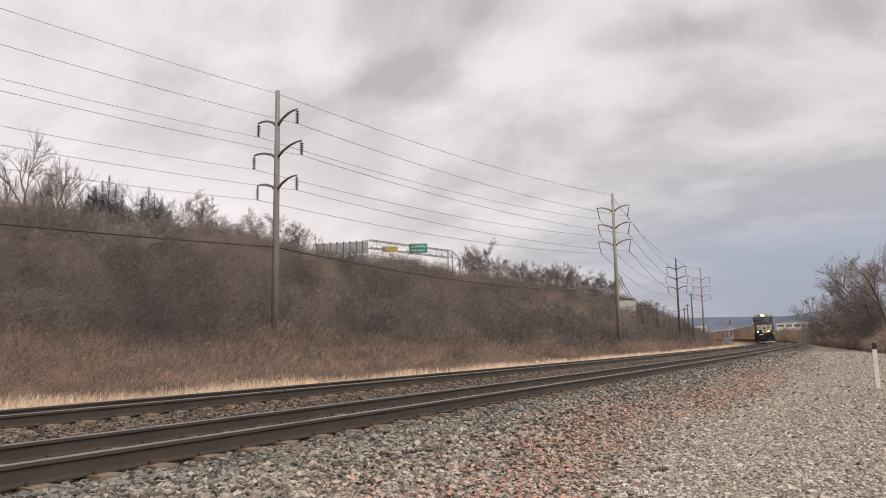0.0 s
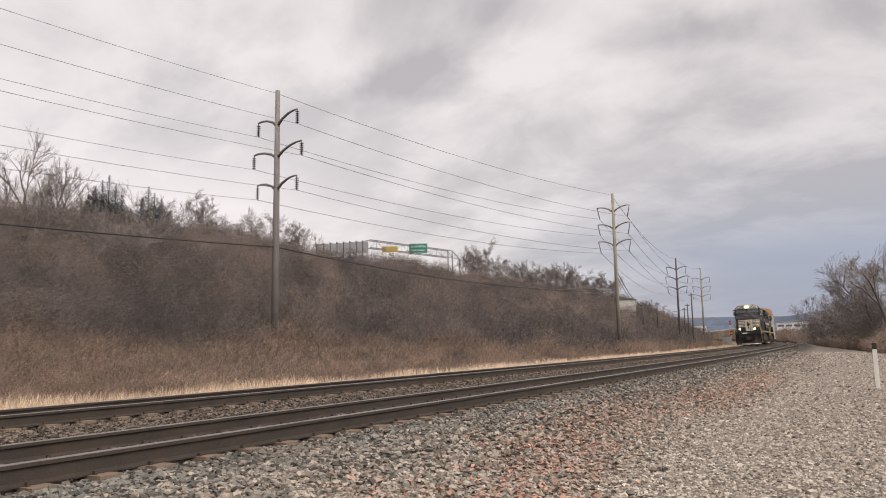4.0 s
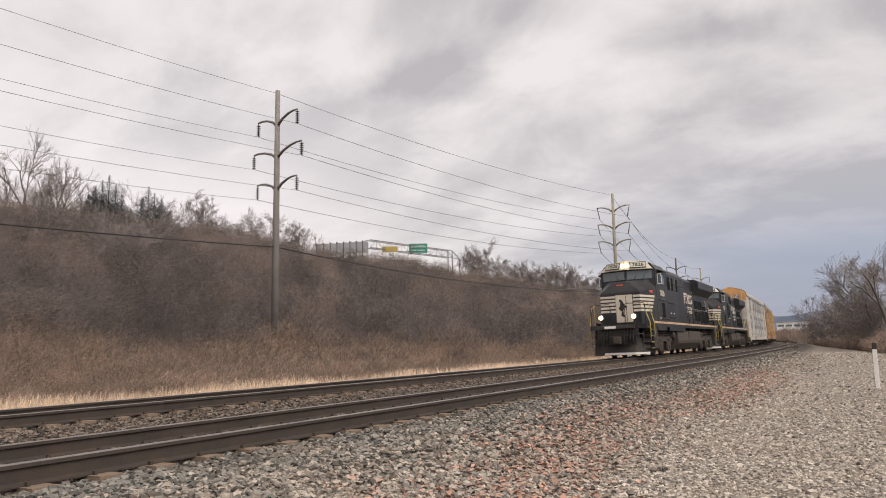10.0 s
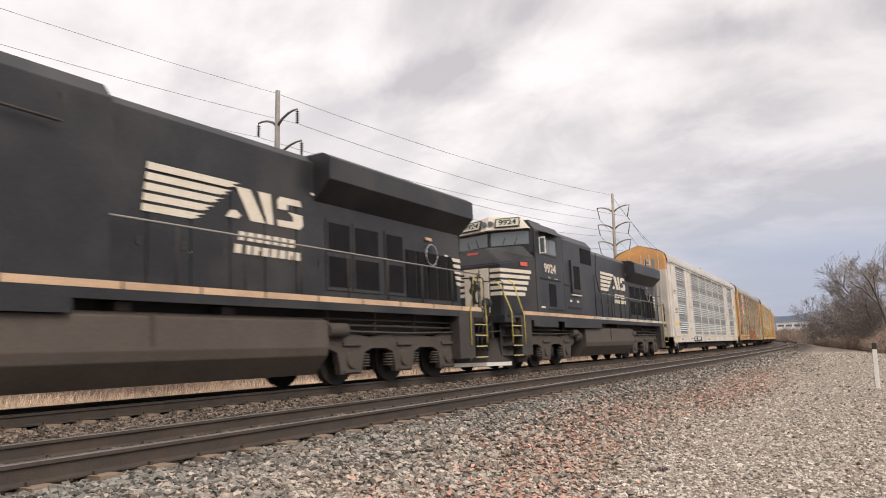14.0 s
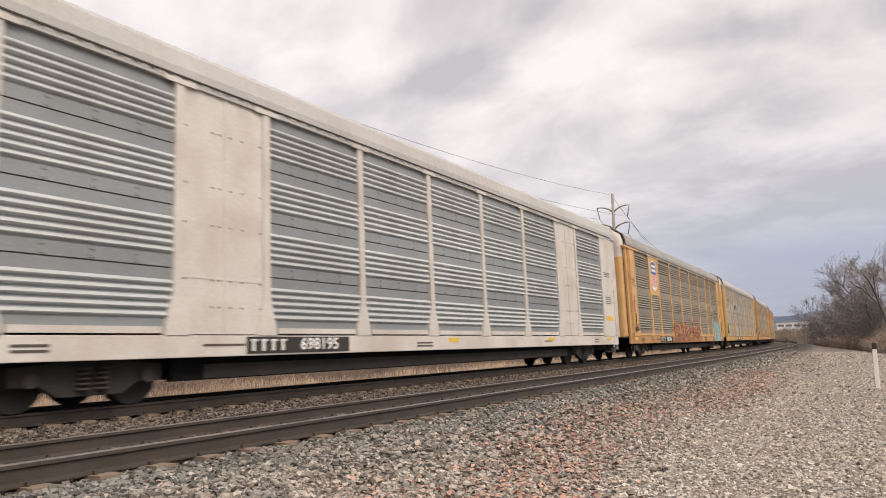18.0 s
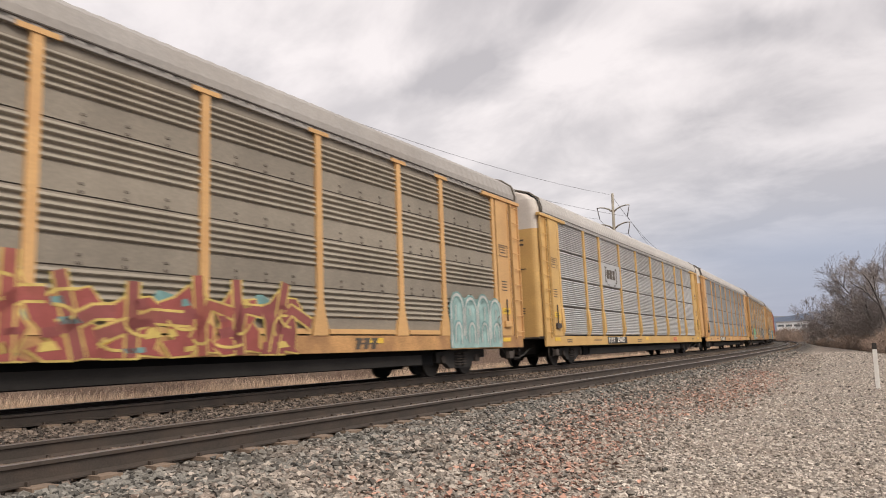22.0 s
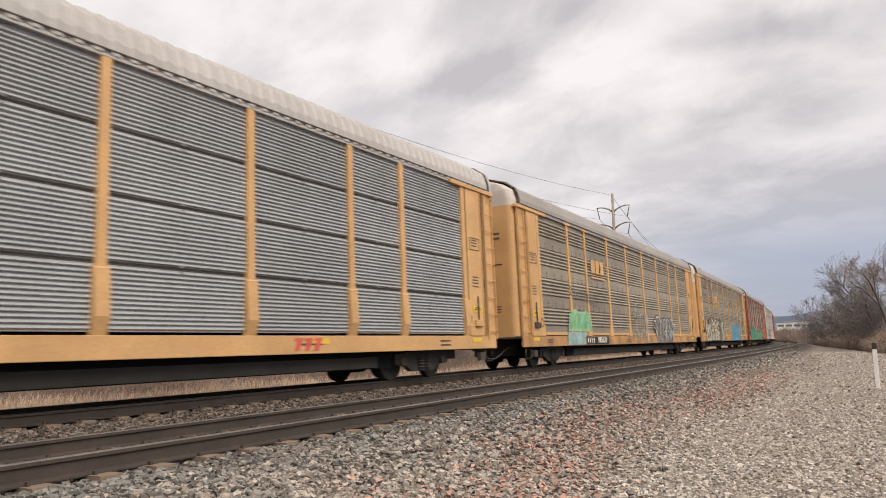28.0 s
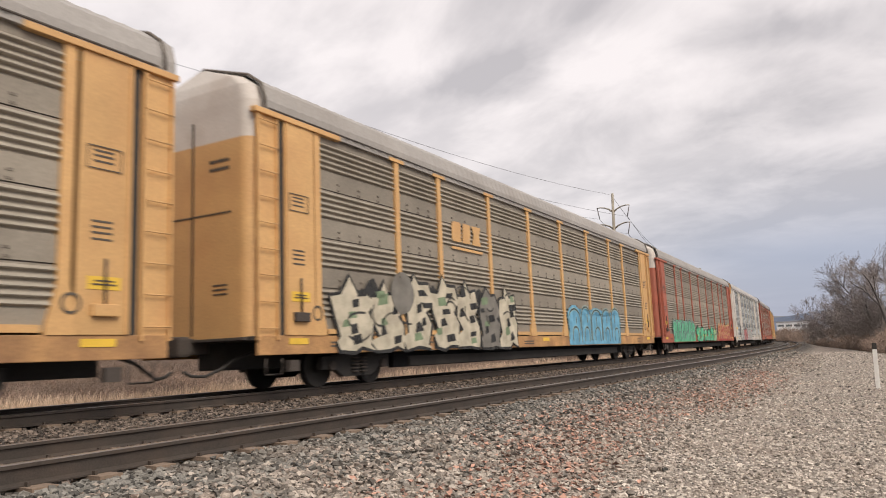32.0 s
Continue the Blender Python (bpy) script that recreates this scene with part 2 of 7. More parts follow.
M_GLASS = glass("cab_glass", (0.10, 0.12, 0.13))
M_YELLOW = material("autorack_yellow_paint", (0.56, 0.335, 0.14), 0.6, 0, 0.14, 1.0, 25, (0.42, 0.21, 0.085), 0.5, 0.9, 0.08, random=0.06)
M_LEMON = material("autorack_lemon_paint", (0.57, 0.36, 0.13), 0.6, 0, 0.14, 1.0, 25, (0.40, 0.23, 0.09), 0.5, 0.9, 0.08, random=0.06)
M_CREAM = material("autorack_white_paint", (0.56, 0.52, 0.475), 0.6, 0, 0.12, 0.8, 25, (0.36, 0.285, 0.23), 0.65, 0.9, 0.08, random=0.05)
M_BROWNRED = material("autorack_red_paint", (0.36, 0.10, 0.06), 0.65, 0, 0.2, 1.0, 25, (0.2, 0.09, 0.06), 0.5, 0.9, 0.08)
M_ORANGE = material("end_orange_paint", (0.60, 0.31, 0.11), 0.65, 0, 0.2, 1.0, 25, (0.4, 0.2, 0.1), 0.5, 0.9)
M_PANEL_DARK = material("panel_weathered_grey", (0.30, 0.266, 0.215), 0.6, 0.1, 0.22, 0.8, 25, (0.20, 0.17, 0.13), 0.6, 0.5, 0.1, random=0.1)
M_PANEL_SILVER = material("panel_galvanised", (0.51, 0.51, 0.505), 0.5, 0.35, 0.12, 0.8, 25, (0.36, 0.33, 0.30), 0.5, 0.5, 0.1, random=0.07)
M_PANEL_BLUE = material("panel_bluish_grey", (0.52, 0.535, 0.535), 0.5, 0.3, 0.12, 0.8, 25, (0.30, 0.29, 0.27), 0.5, 0.5, 0.1, random=0.07)
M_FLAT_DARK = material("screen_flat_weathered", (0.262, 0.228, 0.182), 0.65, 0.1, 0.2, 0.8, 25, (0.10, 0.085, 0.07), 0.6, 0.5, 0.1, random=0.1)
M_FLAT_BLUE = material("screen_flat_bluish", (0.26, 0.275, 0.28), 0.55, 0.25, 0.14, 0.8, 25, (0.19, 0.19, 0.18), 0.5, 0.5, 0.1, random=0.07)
# groove colours sit below the crest colours to paint shade between fine ribs
M_FLAT_SILVER = material("screen_groove_shade_silver", (0.36, 0.355, 0.345), 0.6, 0.2, 0.14, 0.8, 25, (0.17, 0.16, 0.145), 0.5, 0.5, 0.1, random=0.07)
M_SILLRUST = material("rust_stained_yellow_sill", (0.47, 0.26, 0.105), 0.7, 0, 0.3, 1.4, 25, (0.17, 0.085, 0.045), 0.9, 1.1, 0.15)
M_SEAM = material("seam_shadow_rust", (0.12, 0.10, 0.082), 0.8, 0, 0.2, 4, 30, None, bump=0)
M_TAWNY = material("autorack_tawny_paint", (0.56, 0.335, 0.145), 0.6, 0, 0.16, 1.0, 25, (0.40, 0.21, 0.09), 0.5, 0.9, 0.08, random=0.06)
M_PANEL_GREY = material("panel_dull_zinc", (0.335, 0.345, 0.35), 0.55, 0.2, 0.14, 0.8, 25, (0.24, 0.24, 0.235), 0.5, 0.5, 0.1, random=0.07)
M_FLAT_GREY = material("screen_groove_shade_grey", (0.25, 0.255, 0.26), 0.6, 0.15, 0.14, 0.8, 25, (0.15, 0.15, 0.145), 0.5, 0.5, 0.1, random=0.07)
M_VENT = material("vent_and_void_black", (0.010, 0.010, 0.011), 0.85, 0, 0.3, 3, 60, None, spec=0.15)
M_CABLE = material("black_cable", (0.015, 0.015, 0.016), 0.6, 0, 0.1, 1, 10, None, bump=0)
M_ROOF = material("autorack_roof_grey", (0.42, 0.40, 0.38), 0.6, 0.1, 0.12, 0.7, 20, (0.36, 0.32, 0.29), 0.5, 0.4)
M_ROOFDARK = material("autorack_roof_weathered", (0.31, 0.29, 0.27), 0.65, 0.1, 0.15, 0.7, 20, (0.26, 0.23, 0.2), 0.6, 0.4)
M_STENCIL = material("stencil_dark", (0.08, 0.065, 0.05), 0.7, 0, 0.2, 5, 30, None, bump=0)
M_DECAL = material("yellow_reflector", (0.70, 0.45, 0.05), 0.4, 0, 0.1, 3, 30, None, bump=0)
M_HEADLIGHT = glow("headlight_lamp", (1.0, 0.80, 0.35), 14.0)
M_DITCH = glow("ditch_lamp", (1.0, 0.76, 0.36), 9.0)
M_SIGNAL = glow("signal_red", (1.0, 0.10, 0.05), 2.5)
M_GANTRY = material("gantry_weathered_steel", (0.20, 0.19, 0.19), 0.7, 0.2, 0.2, 2, 40, None)
M_GREEN = material("sign_green", (0.02, 0.22, 0.16), 0.5, 0, 0.1, 3, 30, None, bump=0)
M_SIGNYEL = material("sign_yellow", (0.46, 0.34, 0.09), 0.5, 0, 0.1, 3, 30, None, bump=0)

# ---- cloud sheet: a thin glowing layer under the sky that drifts ----
def cloud_material():
    m = bpy.data.materials.new("cloud_layer")
    m.use_nodes = True
    n, l = m.node_tree.nodes, m.node_tree.links
    n.clear()
    tc = n.new("ShaderNodeTexCoord")

    # cloud heaps stand up, so far ones look less flattened than a flat sheet's would
    ln = n.new("ShaderNodeVectorMath")
    ln.operation = "LENGTH"
    l.new(tc.outputs["Object"], ln.inputs[0])
    pw = n.new("ShaderNodeMath")
    pw.operation = "POWER"
    pw.inputs[1].default_value = -0.6
    l.new(ln.outputs["Value"], pw.inputs[0])
    sq = n.new("ShaderNodeVectorMath")
    sq.operation = "SCALE"
    l.new(tc.outputs["Object"], sq.inputs[0])
    l.new(pw.outputs[0], sq.inputs["Scale"])
    squeezed = sq.outputs[0]

    def nz(scale, detail, rough, seed, distort=0.0):
        mp = n.new("ShaderNodeMapping")
        mp.inputs["Location"].default_value = (seed, seed * 1.7, 0)
        mp.inputs["Rotation"].default_value = (0, 0, radians(CLOUD_TURN))
        mp.inputs["Scale"].default_value = (1.0, 0.7, 1)
        l.new(squeezed, mp.inputs["Vector"])
        t = n.new("ShaderNodeTexNoise")
        t.inputs["Scale"].default_value, t.inputs["Detail"].default_value, t.inputs["Roughness"].default_value = scale, detail, rough
        t.inputs["Distortion"].default_value = distort
        l.new(mp.outputs[0], t.inputs["Vector"])
        return t.outputs["Fac"]

    def rng(v, a, b, c, d):
        r = n.new("ShaderNodeMapRange")
        r.interpolation_type = "SMOOTHSTEP"
        for k, x in (("From Min", a), ("From Max", b), ("To Min", c), ("To Max", d)):
            r.inputs[k].default_value = x
        l.new(v, r.inputs["Value"])
        return r.outputs[0]

    def op(kind, a, b):
        o = n.new("ShaderNodeMath")
        o.operation = kind
        for i, v in ((0, a), (1, b)):
            if isinstance(v, float):
                o.inputs[i].default_value = v
            else:
                l.new(v, o.inputs[i])
        return o.outputs[0]

    big = nz(0.24, 5, 0.55, 3.1, 0.4)
    mid = nz(0.7, 5, 0.6, 7.7, 0.3)
    body = op("ADD", op("MULTIPLY", big, 0.60), op("MULTIPLY", mid, 0.40))
    light = rng(body, 0.37, 0.62, 0.18, 1.0)
    # a few heaps that stand out: darker undersides and thin bright gaps
    warp = n.new("ShaderNodeTexNoise")
    warp.inputs["Scale"].default_value, warp.inputs["Detail"].default_value = 0.9, 4
    l.new(squeezed, warp.inputs["Vector"])
    for px, py, wx, wy, amount in CLOUD_HEAPS:
        w = CAM_POSE.to_3x3() @ Vector(((px - 784) / 1284.7, (441 - py) / 1284.7, -1))
        c = w * (149.0 / w.z)
        dist = math.hypot(c.x, c.y)
        elev = math.atan2(149.0, dist)
        across = math.hypot(dist, 149.0) * wx / 1284.7
        along = math.hypot(dist, 149.0) * wy / 1284.7 / math.sin(elev)
        mp = n.new("ShaderNodeMapping")
        mp.vector_type = "TEXTURE"
        mp.inputs["Location"].default_value = (c.x, c.y, 0)
        mp.inputs["Rotation"].default_value = (0, 0, math.atan2(c.y, c.x))
        mp.inputs["Scale"].default_value = (along, across, 1)
        l.new(tc.outputs["Object"], mp.inputs["Vector"])
        ad = n.new("ShaderNodeVectorMath")
        ad.operation = "MULTIPLY_ADD"
        l.new(warp.outputs["Color"], ad.inputs[0])
        ad.inputs[1].default_value = (1.1, 1.1, 0)
        l.new(mp.outputs[0], ad.inputs[2])
        sb = n.new("ShaderNodeVectorMath")
        sb.operation = "SUBTRACT"
        l.new(ad.outputs[0], sb.inputs[0])
        sb.inputs[1].default_value = (0.55, 0.55, 0)
        le = n.new("ShaderNodeVectorMath")
        le.operation = "LENGTH"
        l.new(sb.outputs[0], le.inputs[0])
        light = op("ADD", light, rng(le.outputs["Value"], 0.2, 1.25, amount, 0.0))
    cl = n.new("ShaderNodeClamp")
    l.new(light, cl.inputs["Value"])
    light = cl.outputs[0]
    # towards the far end of the line the layer is thick and blue grey, over the hill it is thin and bright
    sep = n.new("ShaderNodeSeparateXYZ")
    l.new(tc.outputs["Object"], sep.inputs[0])
    side = op("DIVIDE", sep.outputs["Y"], op("MAXIMUM", ln.outputs["Value"], 1.0))
    gloom = op("MULTIPLY", rng(side, 0.05, 0.60, 1.0, 0.0), rng(ln.outputs["Value"], 420.0, 1500.0, 0.0, 0.95))
    bright = op("MULTIPLY", rng(side, 0.45, 0.75, 0.0, 1.0), rng(ln.outputs["Value"], 380.0, 900.0, 0.0, 1.0))
    c1 = n.new("ShaderNodeMixRGB")
    c1.inputs["Color1"].default_value, c1.inputs["Color2"].default_value = (0.262, 0.234, 0.224, 1), (0.61, 0.55, 0.522, 1)
    l.new(light, c1.inputs["Fac"])
    c2 = n.new("ShaderNodeMixRGB")
    c2.inputs["Color2"].default_value = (0.125, 0.160, 0.250, 1)
    l.new(gloom, c2.inputs["Fac"])
    l.new(c1.outputs[0], c2.inputs["Color1"])
    c3 = n.new("ShaderNodeMixRGB")
    c3.inputs["Color2"].default_value = (0.70, 0.62, 0.60, 1)
    l.new(op("MULTIPLY", bright, 0.8), c3.inputs["Fac"])
    l.new(c2.outputs[0], c3.inputs["Color1"])
    em = n.new("ShaderNodeEmission")
    l.new(c3.outputs[0], em.inputs["Color"])
    tr = n.new("ShaderNodeBsdfTransparent")
    ad = n.new("ShaderNodeAddShader")
    l.new(em.outputs[0], ad.inputs[0])
    l.new(tr.outputs[0], ad.inputs[1])
    out = n.new("ShaderNodeOutputMaterial")
    l.new(ad.outputs[0], out.inputs["Surface"])
    return m


CLOUD_TURN = 20.0
# across, up, half width, half height of each heap in the view, and how much it lightens
CLOUD_HEAPS = [(815, 140, 135, 48, -0.55), (1310, 205, 190, 45, -0.36), (1250, 60, 150, 42, -0.40), (1490, 25, 170, 50, -0.45), (1500, 160, 240, 110, -0.28), (985, 30, 110, 40, -0.25), (1440, 330, 280, 60, -0.30), (1340, 430, 320, 60, -0.30), (700, 260, 260, 70, 0.15), (640, 105, 110, 45, 0.18), (1000, 125, 130, 45, 0.15), (330, 330, 260, 70, 0.45), (490, 100, 90, 50, 0.28), (60, 60, 160, 60, -0.12)]
clouds = part("cloud_layer", np_mesh("cloud_layer", [(-7000, -7000, 0), (7000, -7000, 0), (7000, 7000, 0), (-7000, 7000, 0)], [(0, 3, 2, 1)]), cloud_material(), None)
tagged(clouds, "grey and white overcast cloud layer drifting slowly", "clouds", kind="structure")

# ---- ground ----
CREST_Y, CREST_H = 75.0, 13.3


def foot_v(x):
    """How far from the far track the bank's foot lies."""
    return np.interp(x, [-40, 20, 40, 60, 90, 400], [13, 13, 12.5, 11, 9, 9])


def thick_v(x):
    """How far from the far track the bare thicket begins, behind the weeds."""
    return np.interp(x, [-40, 40, 55, 85, 120, 400], [23, 22.5, 17.5, 11.5, 10, 10])


def lumps(x, y, s, seed=0.0):
    return np.sin(x / s + seed) * np.cos(y / s * 1.3 + seed * 2) * 0.5 + np.sin(x / s * 2.3 + y / s * 1.7 + seed) * 0.3


def ground_z(x, y):
    x, y = np.asarray(x, float), np.asarray(y, float)
    ly = line_y(x)
    v = y - ly
    z = np.interp(v, [-400, -30, -8.6, -7.6, -6.5, -2.9, -2.14, -1.4, 1.6, 2.4, 3.6, 6], [-0.6, -0.46, -0.44, -0.42, -0.20, -0.195, -0.225, -0.195, -0.195, -0.40, -0.62, -0.62])
    yf = ly + foot_v(x)
    t = np.clip((y - yf) / np.maximum(CREST_Y - yf, 8), 0, 1)
    along = np.interp(x, [-2000, 240, 330], [1, 1, 0])
    hill = CREST_H * (t * t * (3 - 2 * t)) * along
    rough = np.where(t > 0.02, lumps(x, y, 7.0) * 0.45 * np.clip(t * 6, 0, 1) * along, 0)
    lot = np.where(v < -8.6, lumps(x, y, 3.1, 2.0) * 0.018 + lumps(x, y, 0.9, 1.0) * 0.008, 0)
    far = np.clip((np.hypot(x, y) - 600) / 1500, 0, 1)
    return z + hill + rough + lot - far * 2.0


def graded(lo, hi, near_lo, near_hi, step, grow=1.13):
    a = list(np.arange(near_lo, near_hi, step))
    s, p = step, near_hi
    while p < hi:
        a.append(p)
        s *= grow
        p += s
    a.append(hi)
    s, p, b = step, near_lo, []
    while p > lo:
        s *= grow
        p -= s
        b.append(max(p, lo))
    return np.array(b[::-1] + a)


def make_ground():
    xs = graded(-4500, 4500, -6, 60, 0.45, 1.08)
    ys = graded(-4500, 4500, -4, 26, 0.30, 1.08)
    gx, gy = np.meshgrid(xs, ys, indexing="ij")
    gz = ground_z(gx, gy)
    nx, ny = gx.shape
    i = np.arange(nx * ny).reshape(nx, ny)
    f = np.stack([i[:-1, :-1], i[1:, :-1], i[1:, 1:], i[:-1, 1:]], -1).reshape(-1, 4)
    me = np_mesh("ground", np.stack([gx, gy, gz], -1).reshape(-1, 3), f, True)
    m = bpy.data.materials.new("ground_surface")
    m.use_nodes = True
    n, l = m.node_tree.nodes, m.node_tree.links
    b = n["Principled BSDF"]
    b.inputs["Roughness"].default_value = 0.95
    b.inputs["Specular IOR Level"].default_value = 0.2
    tc = n.new("ShaderNodeTexCoord")
    at = n.new("ShaderNodeAttribute")
    at.attribute_name = "cover"
    sp = n.new("ShaderNodeSeparateXYZ")
    l.new(at.outputs["Vector"], sp.inputs[0])

    def tex(kind, scale, **kw):
        t = n.new(kind)
        t.inputs["Scale"].default_value = scale
        for k, v in kw.items():
            t.inputs[k].default_value = v
        l.new(tc.outputs["Object"], t.inputs["Vector"])
        return t

    def ramp(v, *stops):
        r = n.new("ShaderNodeValToRGB")
        while len(r.color_ramp.elements) < len(stops):
            r.color_ramp.elements.new(0.5)
        for e, (p, c) in zip(r.color_ramp.elements, stops):
            e.position, e.color = p, (*c, 1)
        l.new(v, r.inputs["Fac"])
        return r.outputs[0]

    def mix(fac, a, c):
        x = n.new("ShaderNodeMixRGB")
        l.new(fac, x.inputs["Fac"])
        l.new(a, x.inputs["Color1"])
        l.new(c, x.inputs["Color2"])
        return x.outputs[0]

    peb = tex("ShaderNodeTexVoronoi", 26.0)
    pebcol = n.new("ShaderNodeSeparateXYZ")
    l.new(peb.outputs["Color"], pebcol.inputs[0])
    patch = tex("ShaderNodeTexNoise", 0.35, Detail=5.0, Roughness=0.6)
    # ballast bed coloured dark to paint the shade in gaps between loose stones
    stone = ramp(pebcol.outputs["X"], (0.0, (0.035, 0.030, 0.026)), (0.5, (0.075, 0.066, 0.058)), (1.0, (0.17, 0.155, 0.14)))
    lot = ramp(pebcol.outputs["Y"], (0.0, (0.15, 0.128, 0.108)), (0.55, (0.27, 0.235, 0.20)), (1.0, (0.47, 0.43, 0.38)))
    soil_n = tex("ShaderNodeTexNoise", 1.6, Detail=8.0, Roughness=0.7)
    # leaf litter, its colour darkened to carry the shade inside the thicket
    litter_shade = ramp(soil_n.outputs["Fac"], (0.3, (0.028, 0.024, 0.022)), (0.7, (0.085, 0.068, 0.057)))
    straw = ramp(soil_n.outputs["Fac"], (0.3, (0.28, 0.21, 0.155)), (0.7, (0.55, 0.43, 0.31)))
    brown = ramp(patch.outputs["Fac"], (0.35, (0.20, 0.17, 0.15)), (0.7, (0.34, 0.25, 0.19)))
    lot2 = n.new("ShaderNodeMixRGB")
    lot2.inputs["Fac"].default_value = 0.35
    l.new(lot, lot2.inputs["Color1"])
    l.new(brown, lot2.inputs["Color2"])
    c = mix(sp.outputs["X"], lot2.outputs[0], stone)
    c = mix(sp.outputs["Y"], c, straw)
    c = mix(sp.outputs["Z"], c, litter_shade)
    l.new(c, b.inputs["Base Color"])
    bp = n.new("ShaderNodeBump")
    bp.inputs["Strength"].default_value, bp.inputs["Distance"].default_value = 0.9, 0.03
    l.new(peb.outputs["Distance"], bp.inputs["Height"])
    l.new(bp.outputs[0], b.inputs["Normal"])
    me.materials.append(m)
    v = (gy - line_y(gx)).ravel()
    fx, fy = gx.ravel(), gy.ravel()
    ft = (fy - line_y(fx) - foot_v(fx))
    cover = np.zeros((len(v), 3), np.float32)
    cover[:, 0] = np.clip((v + 7.6) / 1.2, 0, 1)
    cover[:, 1] = np.clip((v - 2.6) / 0.8, 0, 1)
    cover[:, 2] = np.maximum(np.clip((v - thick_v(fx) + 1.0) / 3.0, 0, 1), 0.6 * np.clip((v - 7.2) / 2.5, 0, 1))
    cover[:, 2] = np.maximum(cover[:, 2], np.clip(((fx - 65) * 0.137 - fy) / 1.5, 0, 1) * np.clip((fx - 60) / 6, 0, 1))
    a = me.attributes.new("cover", "FLOAT_VECTOR", "POINT")
    a.data.foreach_set("vector", cover.ravel())
    ob = new("ground", me)
    return tagged(ob, "gravel lot and ballast, straw verge and leaf-littered bank", "ground", kind="structure")


make_ground()

# ---- tracks ----
RAIL_PROFILE = [(-0.07, -0.172), (-0.07, -0.160), (-0.012, -0.140), (-0.012, -0.045), (-0.036, -0.035), (-0.036, -0.006), (-0.026, 0.0), (0.026, 0.0), (0.036, -0.006), (0.036, -0.035), (0.012, -0.045), (0.012, -0.140), (0.07, -0.160), (0.07, -0.172)]


def rail_mesh(v0, lift):
    ss = np.concatenate([np.arange(-30, 160, 2.0), np.arange(160, 900, 8.0)])
    n = len(RAIL_PROFILE)
    vs = []
    for s in ss:
        for a, z in RAIL_PROFILE:
            x, y, _ = on_line(s, v0 + a)
            vs.append((x, y, z + lift))
    fs = []
    for i in range(len(ss) - 1):
        for k in range(n):
            fs.append((i * n + k, (i + 1) * n + k, (i + 1) * n + (k + 1) % n, i * n + (k + 1) % n))
    me = np_mesh("rail", vs, fs)
    me.materials.append(M_RAIL)
    me.materials.append(M_HEAD)
    idx = np.tile(np.isin(np.arange(n), (5, 6, 7)).astype(np.int32), len(ss) - 1)
    me.polygons.foreach_set("material_index", idx)
    return me


def tilted(s, v, z, cant):
    x, y, h = on_line(s, v)
    return pose(x, y, z, -math.degrees(cant / 1.5), 0, math.degrees(h))


def box_mesh(name, material_, *rows, bevel=0.0):
    me = bpy.data.meshes.new(name)
    bm = boxes(*rows, bevel=bevel)
    bm.to_mesh(me)
    bm.free()
    me.materials.append(material_)
    return me


def make_track(v0, cant, label):
    track = thing("railway_track", label, "railway track", "main line tracks")
    tagged(track, kind="structure")
    for side in (-1, 1):
        part("rail", rail_mesh(v0 + side * 0.75, -side * cant / 2), None, track, "rust-brown steel rail with a worn bright head")
    tie = box_mesh("tie", M_TIE, (-0.115, 0.115, -1.3, 1.3, -0.38, -0.212), bevel=0.008)
    plate = box_mesh("tie_plate", M_PLATE, (-0.1, 0.1, -0.23, 0.23, -0.205, -0.170))
    spike = box_mesh("spike", M_RAIL, (-0.012, 0.012, -0.02, 0.02, -0.172, -0.135))
    far_rows = []
    for i in range(-24, 420):
        s = i * 0.533 + random.uniform(-0.02, 0.02)
        if i < 150:
            o = part("tie", tie, None, track)
            o.matrix_basis = tilted(s, v0, random.uniform(-0.006, 0.004), cant)
            for side in (-1, 1):
                p = part("tie_plate", plate, None, track)
                p.matrix_basis = tilted(s, v0 + side * 0.75, -side * cant / 2, cant)
                if i < 60:
                    for q in (-1, 1):
                        k = part("spike", spike, None, track)
                        k.matrix_basis = tilted(s + q * 0.05, v0 + side * 0.75 + q * 0.085, -side * cant / 2, cant)
        else:
            far_rows.append(s)
    bm = bmesh.new()
    for s in far_rows:
        r = bmesh.ops.create_cube(bm, size=1, matrix=tilted(s, v0, -0.27, cant) @ Matrix.Diagonal((0.23, 2.6, 0.17, 1)))
    tagged(part("ties_far", bm, M_TIE, track), kind="stuff")
    return track


make_track(-SPACING, CANT_NEAR, "near main line track with rust-brown rails on stone ballast")
make_track(0.0, CANT_FAR, "far main line track that carries the freight train")


# ---- loose stones, leaves, grass, brush (what nobody could count) ----
def stone_template(seed):
    rs = np.random.RandomState(seed)
    v = np.array([(x, y, z) for x in (-1, 1) for y in (-1, 1) for z in (-1, 1)], float)
    v += rs.uniform(-0.55, 0.55, v.shape)
    v /= np.linalg.norm(v, axis=1)[:, None] ** 0.6
    f = np.array([(0, 1, 3), (0, 3, 2), (4, 6, 7), (4, 7, 5), (0, 4, 5), (0, 5, 1), (2, 3, 7), (2, 7, 6), (0, 2, 6), (0, 6, 4), (1, 5, 7), (1, 7, 3)])
    return v, f


